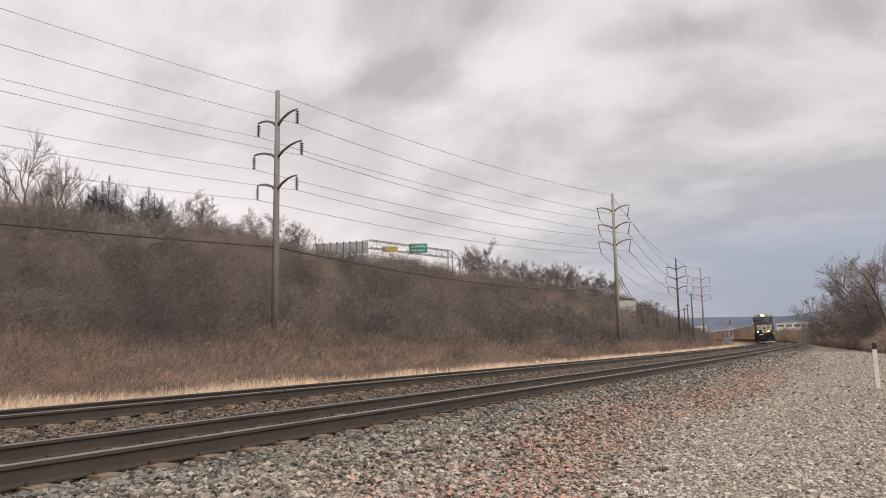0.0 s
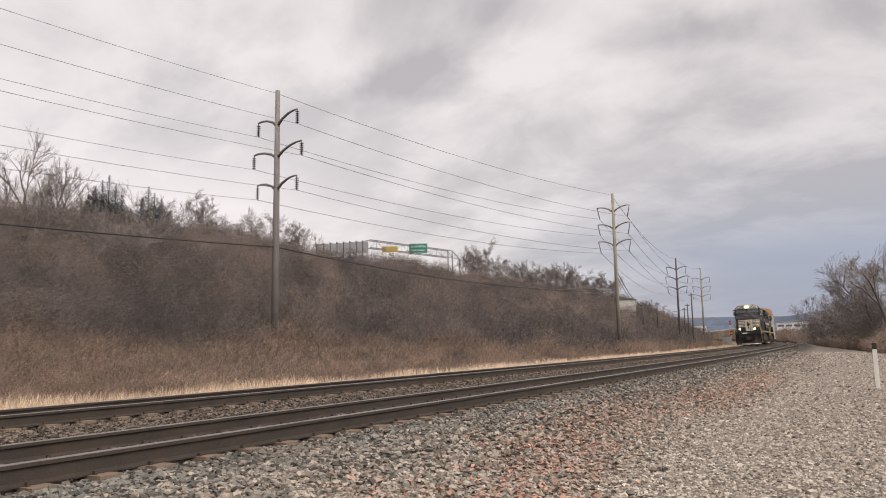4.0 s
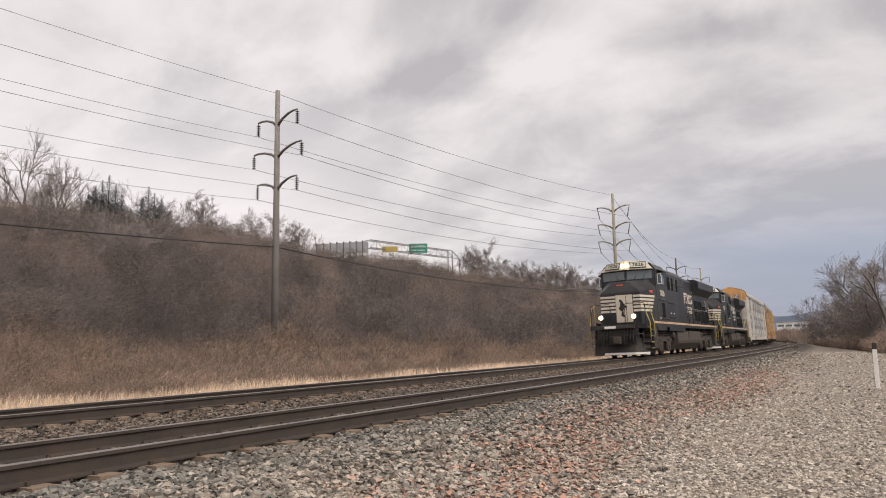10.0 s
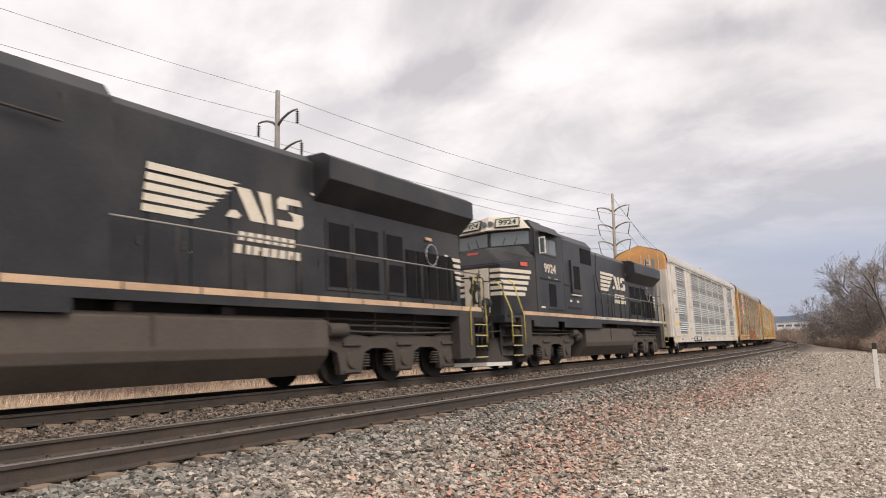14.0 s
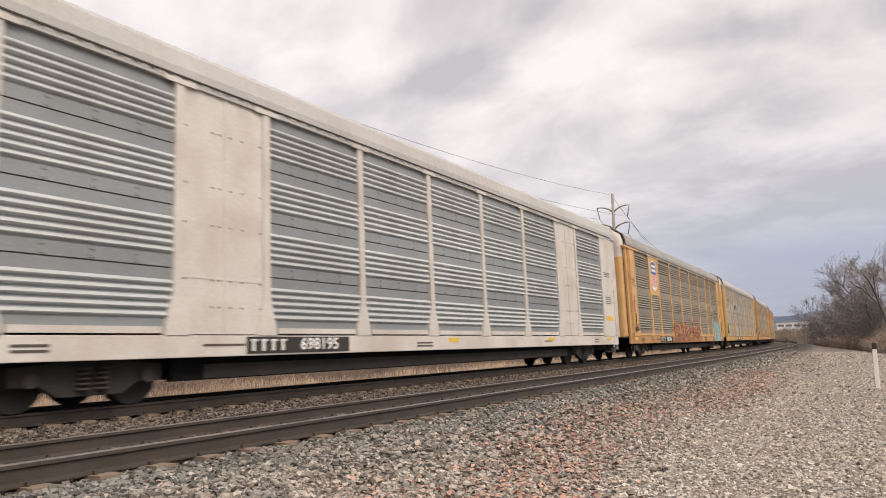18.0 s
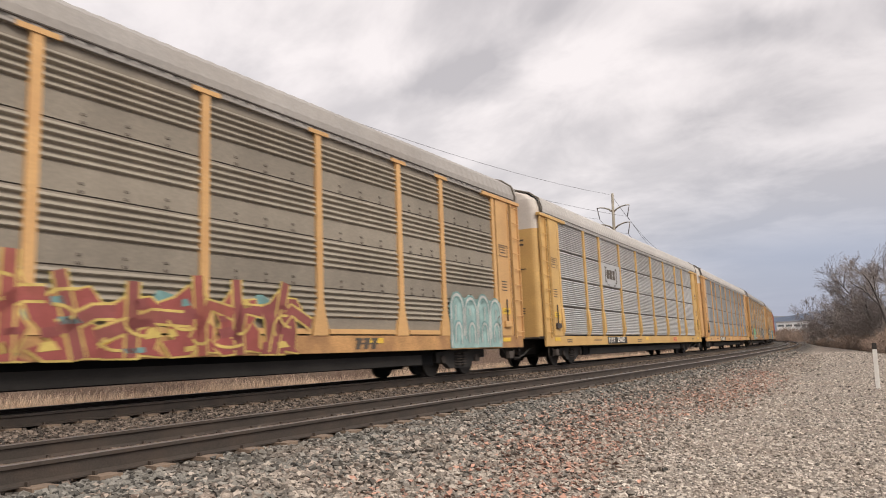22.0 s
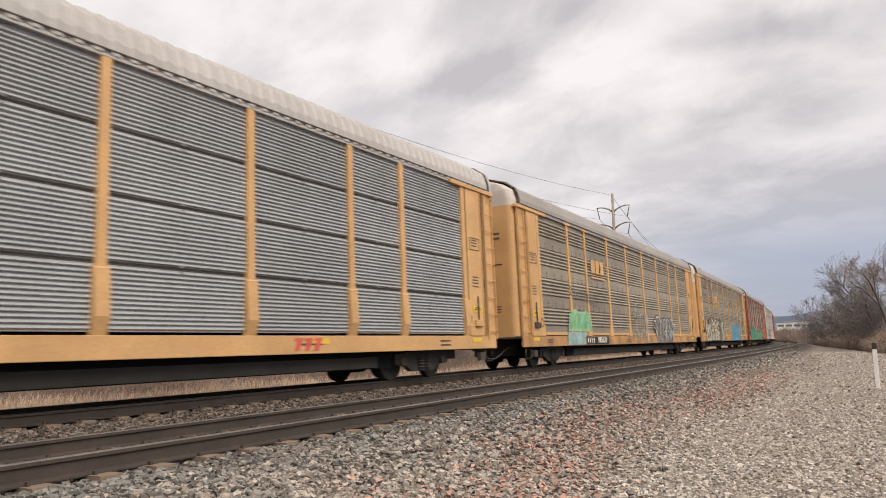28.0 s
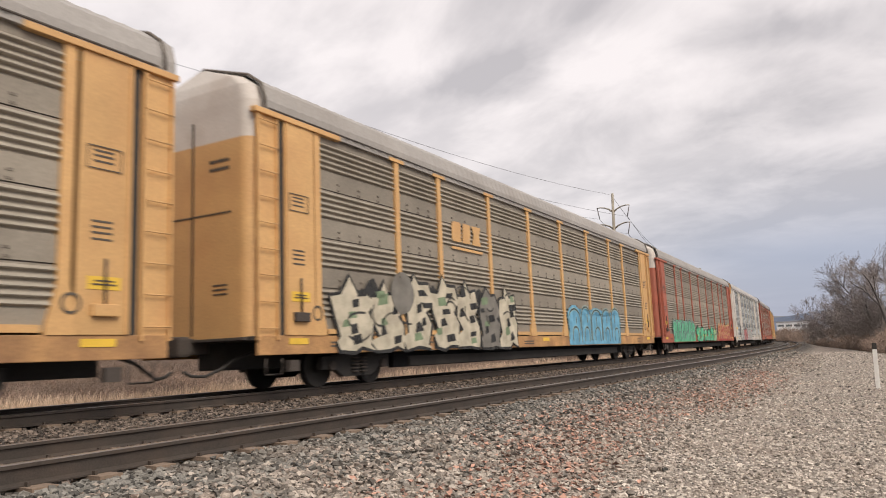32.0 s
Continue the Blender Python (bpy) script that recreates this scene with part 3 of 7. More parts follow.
def scatter_solids(name, centres, sizes, rs, flat=0.7, temps=8):
    ts = [stone_template(k + 3) for k in range(temps)]
    n = len(centres)
    pick = rs.randint(0, temps, n)
    allv, allf = np.zeros((n, 8, 3)), np.zeros((n, 12, 3), int)
    for k, (v, f) in enumerate(ts):
        m = pick == k
        c = m.sum()
        q = rs.normal(size=(c, 4))
        q /= np.linalg.norm(q, axis=1)[:, None]
        w, x, y, z = q.T
        R = np.stack([np.stack([1 - 2 * (y * y + z * z), 2 * (x * y - z * w), 2 * (x * z + y * w)], -1), np.stack([2 * (x * y + z * w), 1 - 2 * (x * x + z * z), 2 * (y * z - x * w)], -1), np.stack([2 * (x * z - y * w), 2 * (y * z + x * w), 1 - 2 * (x * x + y * y)], -1)], -2)
        sc = sizes[m][:, None, None] * rs.uniform(0.6, 1.25, (c, 1, 3))
        allv[m] = np.einsum("nij,nkj->nki", R, v[None] * sc) * np.array([1, 1, flat]) + centres[m][:, None, :]
        allf[m] = f[None]
    allf += (np.arange(n) * 8)[:, None, None]
    return np_mesh(name, allv.reshape(-1, 3), allf.reshape(-1, 3))


def polar(rs, n, r0, r1, a0, a1):
    r = r0 * (r1 / r0) ** rs.uniform(0, 1, n)
    a = np.radians(rs.uniform(a0, a1, n))
    return r * np.cos(a), r * np.sin(a), r


LEAF_X, LEAF_Y = [4.5, 6.0, 8.0, 11.0, 15.0, 20.0, 25.0, 29.0], [3.0, 2.95, 3.25, 3.65, 3.1, 3.1, 3.4, 3.6]


def make_stones():
    rs = np.random.RandomState(5)
    x, y, r = polar(rs, 118000, 5.0, 60.0, -3, 68)
    v = y - line_y(x)
    near_rail = np.zeros(len(v), bool)
    for c in (-SPACING - 0.75, -SPACING + 0.75, -0.75, 0.75):
        near_rail |= abs(v - c) < 0.10
    ok = (v > -8.1 + rs.normal(0, 0.35, len(v))) & (v < 2.6) & ~near_rail
    x, y, r, v = x[ok], y[ok], r[ok], v[ok]
    size = rs.uniform(0.015, 0.036, len(x)) * (1 + np.clip(r - 10, 0, 60) * 0.022)
    z = ground_z(x, y) + size * rs.uniform(0.1, 0.95, len(x))
    low = (abs(v + SPACING) < 0.7) | (abs(v) < 0.7)
    z = np.where(low, z - 0.012, z)
    p, brown = np.stack([x, y, z], -1), v > -SPACING - 0.8 + rs.normal(0, 0.12, len(x))
    tan = rs.uniform(0, 1, len(x)) < np.clip((-5.3 - v) / 2.2, 0, 0.93)
    ob = part("ballast_stones", scatter_solids("ballast_stones", p[~brown & ~tan], size[~brown & ~tan], rs), M_STONE, None)
    tagged(ob, "loose grey crushed ballast stones beside the rails", "ballast", kind="stuff")
    ob = part("ballast_stones", scatter_solids("ballast_stones", p[tan], size[tan] * 0.9, rs), M_TANSTONE, None)
    tagged(ob, "tan stones on the ballast shoulder towards the lot", "ballast", kind="stuff")
    ob = part("ballast_stones", scatter_solids("ballast_stones", p[brown], size[brown] * 0.85, rs), M_BROWNSTONE, None)
    tagged(ob, "rust-brown ballast stones between the rails", "ballast", kind="stuff")
    x, y, r = polar(rs, 112000, 5.0, 70.0, -3, 45)
    v = y - line_y(x)
    ok = v < -7.3
    x, y, r = x[ok], y[ok], r[ok]
    size = rs.uniform(0.008, 0.020, len(x)) * (1 + np.clip(r - 8, 0, 60) * 0.02)
    size *= np.where(rs.uniform(0, 1, len(x)) < 0.06, 1.7, 1.0)
    z = ground_z(x, y) + size * rs.uniform(-0.2, 0.5, len(x))
    ob = part("lot_gravel", scatter_solids("lot_gravel", np.stack([x, y, z], -1), size, rs), M_GRAVEL, None)
    tagged(ob, "fine tan and grey gravel spread over the lot", "gravel", kind="stuff")
    # leaves gather where the ballast shoulder ends
    n = 5600
    x = 4.5 + 24 * rs.uniform(0, 1, n) ** 1.3
    y = np.interp(x, LEAF_X, LEAF_Y) + rs.normal(0, 0.42, n) + 0.2 * lumps(x, x, 1.1)
    keep = rs.uniform(-1, 1, n) < 0.45 + lumps(x, y, 0.7, 3.0) + 0.6 * lumps(x, y, 2.1, 1.0)
    x, y = x[keep], y[keep]
    n = len(x)
    z = ground_z(x, y) + 0.035
    a, s = rs.uniform(0, 6.28, n), rs.uniform(0.016, 0.042, n)
    t = rs.uniform(-0.4, 0.7, (n, 4))
    dx, dy = np.cos(a) * s, np.sin(a) * s
    q = np.zeros((n, 4, 3))
    for k, (p, w) in enumerate(((1, 0), (0, 0.6), (-1, 0), (0, -0.6))):
        q[:, k, 0], q[:, k, 1], q[:, k, 2] = x + dx * p - dy * w, y + dy * p + dx * w, z + s * t[:, k]
    ob = part("fallen_leaves", np_mesh("fallen_leaves", q.reshape(-1, 3), np.arange(n * 4).reshape(-1, 4)), M_LEAF, None)
    tagged(ob, "curled reddish brown leaves lying among the stones", "leaves", kind="stuff")


make_stones()


def blades(rs, base, height, lean, width, twigs=0, twig_len=0.35, dip=0.2):
    """Thin tapered stalks, one triangle each, with side twigs of one triangle each."""
    n = len(base)
    a = rs.uniform(0, 6.28, n)
    d = np.stack([np.cos(a) * lean, np.sin(a) * lean, np.ones(n)], -1) * height[:, None]
    side = np.stack([-SIN_V * width, COS_V * width, 0 * width], -1)
    tri = [np.stack([base - side, base + side, base + d], 1)]
    for k in range(twigs):
        f = rs.uniform(0.15, 0.95, n)[:, None]
        p = base + d * f
        b = rs.uniform(0, 6.28, n)
        e = rs.uniform(dip, 1.1, n)
        ln = height * twig_len * rs.uniform(0.5, 1.3, n)
        g = np.stack([np.cos(b) * np.cos(e), np.sin(b) * np.cos(e), np.sin(e)], -1) * ln[:, None]
        up = np.cross(g, np.stack([np.full(n, COS_V), np.full(n, SIN_V), np.zeros(n)], -1))
        up /= np.maximum(np.linalg.norm(up, axis=1), 1e-6)[:, None]
        w = up * (width * 0.6)[:, None]
        tri.append(np.stack([p - w, p + w, p + g], 1))
    v = np.concatenate(tri).reshape(-1, 3)
    return v


COS_V, SIN_V = math.cos(radians(32)), math.sin(radians(32))


def stuff(name, v, mat_, label, category):
    ob = part(name, np_mesh(name, v, np.arange(len(v)).reshape(-1, 3)), mat_, None)
    return tagged(ob, label, category, kind="stuff")


def make_grass():
    rs = np.random.RandomState(8)
    x, y, r = polar(rs, 150000, 14, 170, 4, 68)
    v = y - line_y(x)
    fv = foot_v(x)
    clump = lumps(x, y, 1.4, 1.0) + lumps(x, y, 4.0, 2.0) + 0.7 * lumps(x, y, 0.55, 5.0)
    ok = (v > 3.0 + 0.3 * clump) & (v < 7.4 + 2.2 * clump + 4 * rs.uniform(0, 1, len(x)) ** 3) & (rs.uniform(-1, 1, len(x)) < 0.45 + 1.3 * clump + np.interp(v, [3, 4.6, 6], [0.35, 0.1, 0]))
    x, y, r, v = x[ok], y[ok], r[ok], v[ok]
    h = rs.uniform(0.16, 0.42, len(x)) * (1 + 0.45 * lumps(x, y, 1.4, 1.0)) * np.interp(v, [3, 5, 7, 12], [0.8, 1.3, 1.0, 0.7])
    base = np.stack([x, y, ground_z(x, y) - 0.02], -1)
    stuff("dry_grass", blades(rs, base, h, rs.uniform(0.1, 0.8, len(x)), 0.004 + 0.00035 * r), M_GRASS, "straw-coloured dry grass on the verge beyond the rails", "grass")


def make_brush():
    rs = np.random.RandomState(9)
    # reddish weeds and canes between the verge and the thicket
    x, y, r = polar(rs, 125000, 20, 190, 4, 68)
    v = y - line_y(x)
    tv = thick_v(x)
    clump = lumps(x, y, 2.0) + 0.7 * lumps(x, y, 5.0, 3.0)
    ok = (v > 7.4 + 1.5 * clump) & (v < tv + 3) & (rs.uniform(-1.0, 1.0, len(x)) < 2.2 * clump + 0.05)
    x, y, r, v, tv, clump = x[ok], y[ok], r[ok], v[ok], tv[ok], clump[ok]
    h = rs.uniform(0.35, 0.95, len(x)) * np.interp(v - tv, [-12, -4, 2], [0.55, 0.9, 1.5]) * (1 + 0.75 * clump)
    base = np.stack([x, y, ground_z(x, y) - 0.03], -1)
    stuff("dead_weeds", blades(rs, base, h, rs.uniform(0.05, 0.9, len(x)), 0.004 + 0.00022 * r, 4, 0.45), M_WEED, "reddish brown dead weeds and canes below the bank", "weeds")
    # tangled heaps of arching canes among the weeds
    n = 1500
    ang = np.radians(rs.uniform(12, 67, n))
    y = 15 + 34 * rs.uniform(0, 1, n)
    x = y / np.tan(ang)
    v = y - line_y(x)
    ft = v - thick_v(x)
    clump = lumps(x, y, 3.1, 2.5) + 0.5 * lumps(x, y, 7.0, 1.0)
    ok = (v > 8.2) & (ft < 2) & (rs.uniform(-1, 0.8, n) < clump + np.interp(ft, [-10, -3, 0], [-0.25, 0.1, 0.5]))
    x, y, ft = x[ok], y[ok], ft[ok]
    big = rs.uniform(0.5, 1.35, len(x)) * np.interp(ft, [-14, -5, 0], [0.7, 1.0, 1.5])
    tone = np.clip(rs.normal(0.55, 0.28, len(x)), 0.05, 1)
    k = 70
    X, Y, B, C = np.repeat(x, k), np.repeat(y, k), np.repeat(big, k), np.repeat(tone, k)
    X, Y = X + rs.normal(0, 0.35, len(X)), Y + rs.normal(0, 0.35, len(X))
    r = np.hypot(X, Y)
    lean = rs.uniform(0.1, 2.2, len(X))
    high = B * rs.uniform(0.7, 1.1, len(X)) / np.sqrt(1 + 0.6 * lean * lean)
    ob = stuff("cane_heaps", blades(rs, np.stack([X, Y, ground_z(X, Y) - 0.03], -1), high, lean, 0.003 + 0.00014 * r, 5, 0.42, -0.6), M_CANE, "tangled heaps of brown canes at the foot of the bank", "brush")
    tone_ = ob.data.attributes.new("tone", "FLOAT", "POINT")
    tone_.data.foreach_set("value", np.tile(np.repeat(C, 3), 6).astype(np.float32))
    # bare thicket over the bank: domed bushes of many thin stems leaning out from one foot
    n = 2800
    ang = np.radians(rs.uniform(11, 67, n))
    y = 22 + (CREST_Y + 5 - 22) * rs.uniform(0, 1, n) ** 0.95
    x = y / np.tan(ang)
    ft = y - line_y(x) - thick_v(x)
    clump = lumps(x, y, 5.3, 0.5) + 0.6 * lumps(x, y, 2.3, 4.0)
    ok = (ft > 0.0) & (x < 330) & (rs.uniform(-1.8, 1, n) < clump + 0.5)
    x, y, ft, clump = x[ok], y[ok], ft[ok], clump[ok]
    big = rs.uniform(1.8, 4.2, len(x)) * np.interp(ft, [0, 6, 25], [0.7, 0.95, 1.05]) * (1 + 0.3 * clump) * np.interp(x, [0, 230, 330], [1, 1, 0.6])
    tone = np.clip(rs.normal(0.36, 0.26, len(x)) + 0.22 * lumps(x, y, 6.0, 1.7) + np.interp(ft, [0, 3, 8, 40], [-0.12, -0.10, 0.0, 0.08]), 0.02, 1)
    k = 58
    X, Y, B, C = np.repeat(x, k), np.repeat(y, k), np.repeat(big, k), np.repeat(tone, k)
    X, Y = X + rs.normal(0, 0.4, len(X)), Y + rs.normal(0, 0.4, len(X))
    base = np.stack([X, Y, ground_z(X, Y) - 0.05], -1)
    r = np.hypot(X, Y)
    lean = rs.uniform(0.05, 1.35, len(X))
    high = B * rs.uniform(0.75, 1.05, len(X)) / np.sqrt(1 + lean * lean)
    verts = blades(rs, base, high, lean, 0.003 + 0.00010 * r, 9, 0.34, -0.5)
    ob = stuff("bare_brush", verts, M_BRUSH, "leafless grey-brown thicket covering the bank", "brush")
    tone_ = ob.data.attributes.new("tone", "FLOAT", "POINT")
    tone_.data.foreach_set("value", np.tile(np.repeat(C, 3), 10).astype(np.float32))
    # brush beyond the lot on the right, brown below
    n = 34000
    x = 60 + 110 * rs.uniform(0, 1, n)
    edge = np.minimum((x - 65) * 0.137, line_y(x) - SPACING - 3.2)
    y = edge - 18 * rs.uniform(0, 1, n) ** 1.6
    base = np.stack([x, y, ground_z(x, y) - 0.05], -1)
    h = rs.uniform(0.7, 2.8, n) * (1 + 0.3 * lumps(x, y, 2.7)) * np.interp(edge - y, [0, 2.5, 8], [0.30, 0.8, 1.5])
    stuff("lot_side_brush", blades(rs, base, h, rs.uniform(0.05, 0.5, n), 0.006 + 0.0003 * x, 7, 0.4), M_WEED, "brown bare bushes at the edge of the gravel lot", "brush")


def make_far_thicket():
    rs = np.random.RandomState(12)
    n = 9000
    x = 260 + 130 * rs.uniform(0, 1, n)
    y = np.tan(np.radians(rs.uniform(-4, 7.2, n))) * x
    y = np.minimum(y, line_y(x) - 9)
    h = rs.uniform(1.5, 4.6, n) * (1 + 0.3 * lumps(x, y, 9.0))
    stuff("far_thicket", blades(rs, np.stack([x, y, ground_z(x, y) - 0.1], -1), h, rs.uniform(0.05, 0.5, n), np.full(n, 0.05), 6, 0.4), M_WEED, "distant brown thicket beyond the curve of the line", "brush")


make_grass()
make_brush()
make_far_thicket()


# ---- trees ----
def tree_meshes(seed, height, spread=0.55, droop=0.0, levels=5, lean=0.0, trunk_r=None, fork=0.3, finest=0.012):
    rs = random.Random(seed)
    trunk, crown = bmesh.new(), []

    def rnd_dir(d, ang):
        a = rs.uniform(0, 2 * math.pi)
        u = d.cross(Vector((0.3, 0.9, 0.2))).normalized()
        w = d.cross(u)
        return (d * math.cos(ang) + (u * math.cos(a) + w * math.sin(a)) * math.sin(ang)).normalized()

    def grow(p, d, ln, r, lv):
        n = 3 if lv < 3 else 2
        pts = [p]
        for _ in range(n):
            d = (d + Vector((rs.uniform(-1, 1), rs.uniform(-1, 1), rs.uniform(-0.4, 0.9 - droop))) * 0.16).normalized()
            pts.append(pts[-1] + d * (ln / n))
        if lv <= 2:
            add_tube(trunk, pts, r, 6 if lv < 2 else 4, r * 0.62, cap=False)
        else:
            crown.append((pts, r))
        if lv >= levels:
            return
        kids = rs.randint(3, 4) if lv < 2 else rs.randint(3, 5)
        for k in range(kids):
            t = rs.uniform(fork, 1.0) if k else 1.0
            i = min(int(t * n), n - 1)
            q = pts[i].lerp(pts[i + 1], t * n - i)
            grow(q, rnd_dir(d, rs.uniform(0.25, spread + 0.35)), ln * rs.uniform(0.5, 0.78), max(r * rs.uniform(0.42, 0.6), 0.008), lv + 1)

    r0 = trunk_r or height * 0.018
    grow(Vector((0, 0, -0.3)), Vector((lean, 0, 1)).normalized(), height * 0.42, r0, 0)
    vs = []
    for pts, r in crown:
        r = max(r, finest)
        for a, b in zip(pts, pts[1:]):
            d = (b - a).normalized()
            u = d.cross(Vector((COS_V, SIN_V, 0.0))).normalized() * r
            w = d.cross(u)
            vs += [a - u, a + u, b + u * 0.5, a - u, b + u * 0.5, b - u * 0.5]
            vs += [a - w, a + w, b + w * 0.5]
    tm = bpy.data.meshes.new("trunk")
    trunk.to_mesh(tm)
    trunk.free()
    cm = np_mesh("crown", [tuple(v) for v in vs], np.arange(len(vs)).reshape(-1, 3))
    return tm, cm


def plant(meshes, x, y, scale, turn, label, dark=False, name="bare_tree", group="trees on the bank"):
    t = thing(name, label, "tree", group, pose(x, y, float(ground_z(x, y)), 0, 0, turn) @ Matrix.Diagonal((scale, scale, scale, 1)))
    part("trunk", meshes[0], M_DARKBARK if dark else M_BARK, t)
    part("crown", meshes[1], M_TWIG, t)
    return t


def azimuth(px, py=600):
    w = CAM_POSE.to_3x3() @ Vector(((px - 784) / 1284.7, (441 - py) / 1284.7, -1))
    return math.atan2(w.y, w.x)


def spot(px, dist, py=600):
    """The plan point dist metres out along a sight line."""
    a = azimuth(px, py)
    return dist * math.cos(a), dist * math.sin(a)


UPRIGHT = [tree_meshes(k, 12.5, 0.16, -0.2, 5, fork=0.25, trunk_r=0.21, finest=0.013) for k in (11, 12, 13, 14)]
UPFAR = [tree_meshes(k, 9.0, 0.34, 0.0, 6, fork=0.15, trunk_r=0.085, finest=0.009) for k in (16, 17, 18)]
SHRUBBY = [tree_meshes(k, 6.0, 0.45, 0.0, 5, fork=0.1, trunk_r=0.06, finest=0.010) for k in (21, 22, 23)]
BROAD = [tree_meshes(k, 11.0, 0.45, -0.1, 6, lean=-0.08, trunk_r=0.25, finest=0.009) for k in (31, 32, 33)]


def spot_y(px, y):
    a = azimuth(px, 450)
    return y / math.tan(a), y


for k, (px, yy, sc) in enumerate(((8, 77, 0.64), (37, 75, 0.86), (68, 78, 0.58), (98, 76, 0.80), (114, 79, 0.74), (142, 76, 0.58), (160, 78, 0.48), (186, 77, 0.52), (204, 78, 0.48), (288, 77, 0.55), (272, 76, 0.52), (320, 77, 0.37))):
    x, y = spot_y(px, yy)
    plant(UPRIGHT[k % 4], x, y, sc, 57 * k, "tall leafless tree with thin upright limbs on the bank's crest")
for k, (px, yy, sc) in enumerate(((170, 76, 0.9), (215, 77, 0.8), (330, 76, 0.9), (352, 74, 0.95), (380, 76, 0.8), (430, 76, 0.85), (455, 75, 1.0), (510, 75, 1.0), (535, 76, 0.95), (825, 74, 1.35), (850, 73, 1.5), (875, 74, 1.3), (925, 73, 1.2), (960, 72, 1.3), (990, 72, 1.5), (1010, 71, 1.5), (1035, 70, 1.3), (1062, 68, 1.3), (1080, 66, 1.2), (600, 76, 0.7), (770, 74, 0.8), (790, 75, 0.9), (905, 74, 1.0), (945, 73, 1.2), (975, 72, 1.3), (1050, 69, 1.2), (835, 74, 1.2), (862, 75, 1.3), (500, 76, 1.0), (475, 76, 0.9), (405, 77, 0.8), (315, 75, 1.0), (1150, 62, 1.0), (1165, 64, 1.1), (250, 50, 0.9), (262, 44, 0.8), (700, 60, 0.9), (640, 50, 0.8), (160, 46, 0.8), (60, 52, 0.9))):
    x, y = spot_y(px, yy)
    plant(UPFAR[k % 3] if 800 < px < 1100 or px < 540 else SHRUBBY[k % 3], x, y, sc * (0.72 if 800 < px < 1100 else 0.85), 71 * k, "small bushy leafless tree in the thicket")
_tr = random.Random(77)
for k in range(30):
    px = 1428 + 4.8 * k + _tr.uniform(-3, 3)
    x, y = spot(px, 128 - 0.36 * (px - 1428) + _tr.uniform(-3, 6))
    plant(UPFAR[k % 3], x, y, _tr.uniform(0.42, 0.66) * (0.68 if px < 1460 else 1.0), 47 * k, "dense leafless bush beside the gravel lot", group="trees beside the lot")
for k in range(36):
    px = 903 + 5.2 * k + _tr.uniform(-4, 4)
    x, y = spot_y(px, 76 - 0.05 * max(px - 940, 0) + _tr.uniform(-3, 1))
    plant(UPRIGHT[k % 4] if k % 2 else UPFAR[k % 3], x, y, _tr.uniform(0.42, 0.68) if k % 2 else _tr.uniform(0.6, 0.95), 53 * k, "slim leafless tree crowded on the bank's crest")
for k, (px, sc) in enumerate(((822, 0.85), (838, 1.0), (850, 1.1), (858, 0.9), (872, 1.0), (884, 0.85))):
    x, y = spot_y(px, 75)
    plant(UPRIGHT[k % 4], x, y, sc * 0.66, 31 * k + 9, "slim leafless tree with upright limbs on the bank's crest")
for k, (px, dist, sc) in enumerate(((1590, 72, 0.95), (1545, 96, 1.0), (1560, 84, 0.9), (1608, 76, 1.0), (1516, 108, 0.8))):
    x, y = spot(px, dist)
    plant(BROAD[k % 3], x, y, sc, 97 * k + 200, "broad leafless tree with dark crooked limbs beside the gravel lot", True, group="trees beside the lot")
for k, (px, dist, sc) in enumerate(((1424, 134, 1.0), (1433, 130, 1.15), (1442, 128, 1.2), (1452, 124, 1.2), (1464, 118, 1.15), (1478, 108, 1.05), (1494, 100, 1.0), (1512, 92, 0.85), (1530, 86, 0.8), (1550, 78, 0.8))):
    x, y = spot(px, dist)
    plant(SHRUBBY[k % 3], x, y, sc, 37 * k, "dense leafless bush beside the gravel lot", group="trees beside the lot")


def conifer(x, y, h, seed):
    rs = np.random.RandomState(seed)
    t = thing("conifer_tree", "dark evergreen tree standing on the bank's crest", "tree", "evergreens", pose(x, y, float(ground_z(x, y))))
    part("trunk", add_tube(bmesh.new(), [(0, 0, -0.3), (0, 0, h)], 0.12, 6, 0.02), M_DARKBARK, t)
    n = 3600
    f = rs.uniform(0.05, 1, n) ** 0.8
    tier = np.floor(f * 11) / 11 * 0.5 + f * 0.5
    rr = (1 - tier) * h * 0.36 * (0.7 + 0.5 * rs.uniform(0, 1, n)) + 0.01
    a = rs.randint(0, 17, n) * 0.37 + np.floor(f * 11) * 1.3 + rs.normal(0, 0.10, n)
    rad = rr * rs.uniform(0.1, 1, n)
    p = np.stack([np.cos(a) * rad, np.sin(a) * rad, f * h + rad * 0.12], -1)
    d = np.stack([np.cos(a), np.sin(a), rs.uniform(-0.2, 0.5, n)], -1) * (rs.uniform(0.12, 0.36, n) * (1.12 - f))[:, None]
    w = np.stack([-np.sin(a), np.cos(a), rs.uniform(-1, 1, n)], -1) * (0.075 * (1.15 - f))[:, None]
    part("crown", np_mesh("crown", np.stack([p - w, p + w, p + d], 1).reshape(-1, 3), np.arange(n * 3).reshape(-1, 3)), M_CONIFER, t)


for k, (px, yy, h) in enumerate(((152, 71, 4.6), (164, 70, 5.6), (176, 71, 6.4), (188, 70, 7.0), (200, 71, 6.3), (212, 70, 5.0), (228, 71, 3.8), (248, 71, 5.4), (259, 70, 6.6), (270, 71, 6.2), (283, 70, 5.6), (297, 71, 4.4))):
    conifer(*spot_y(px, yy), h, 40 + k)


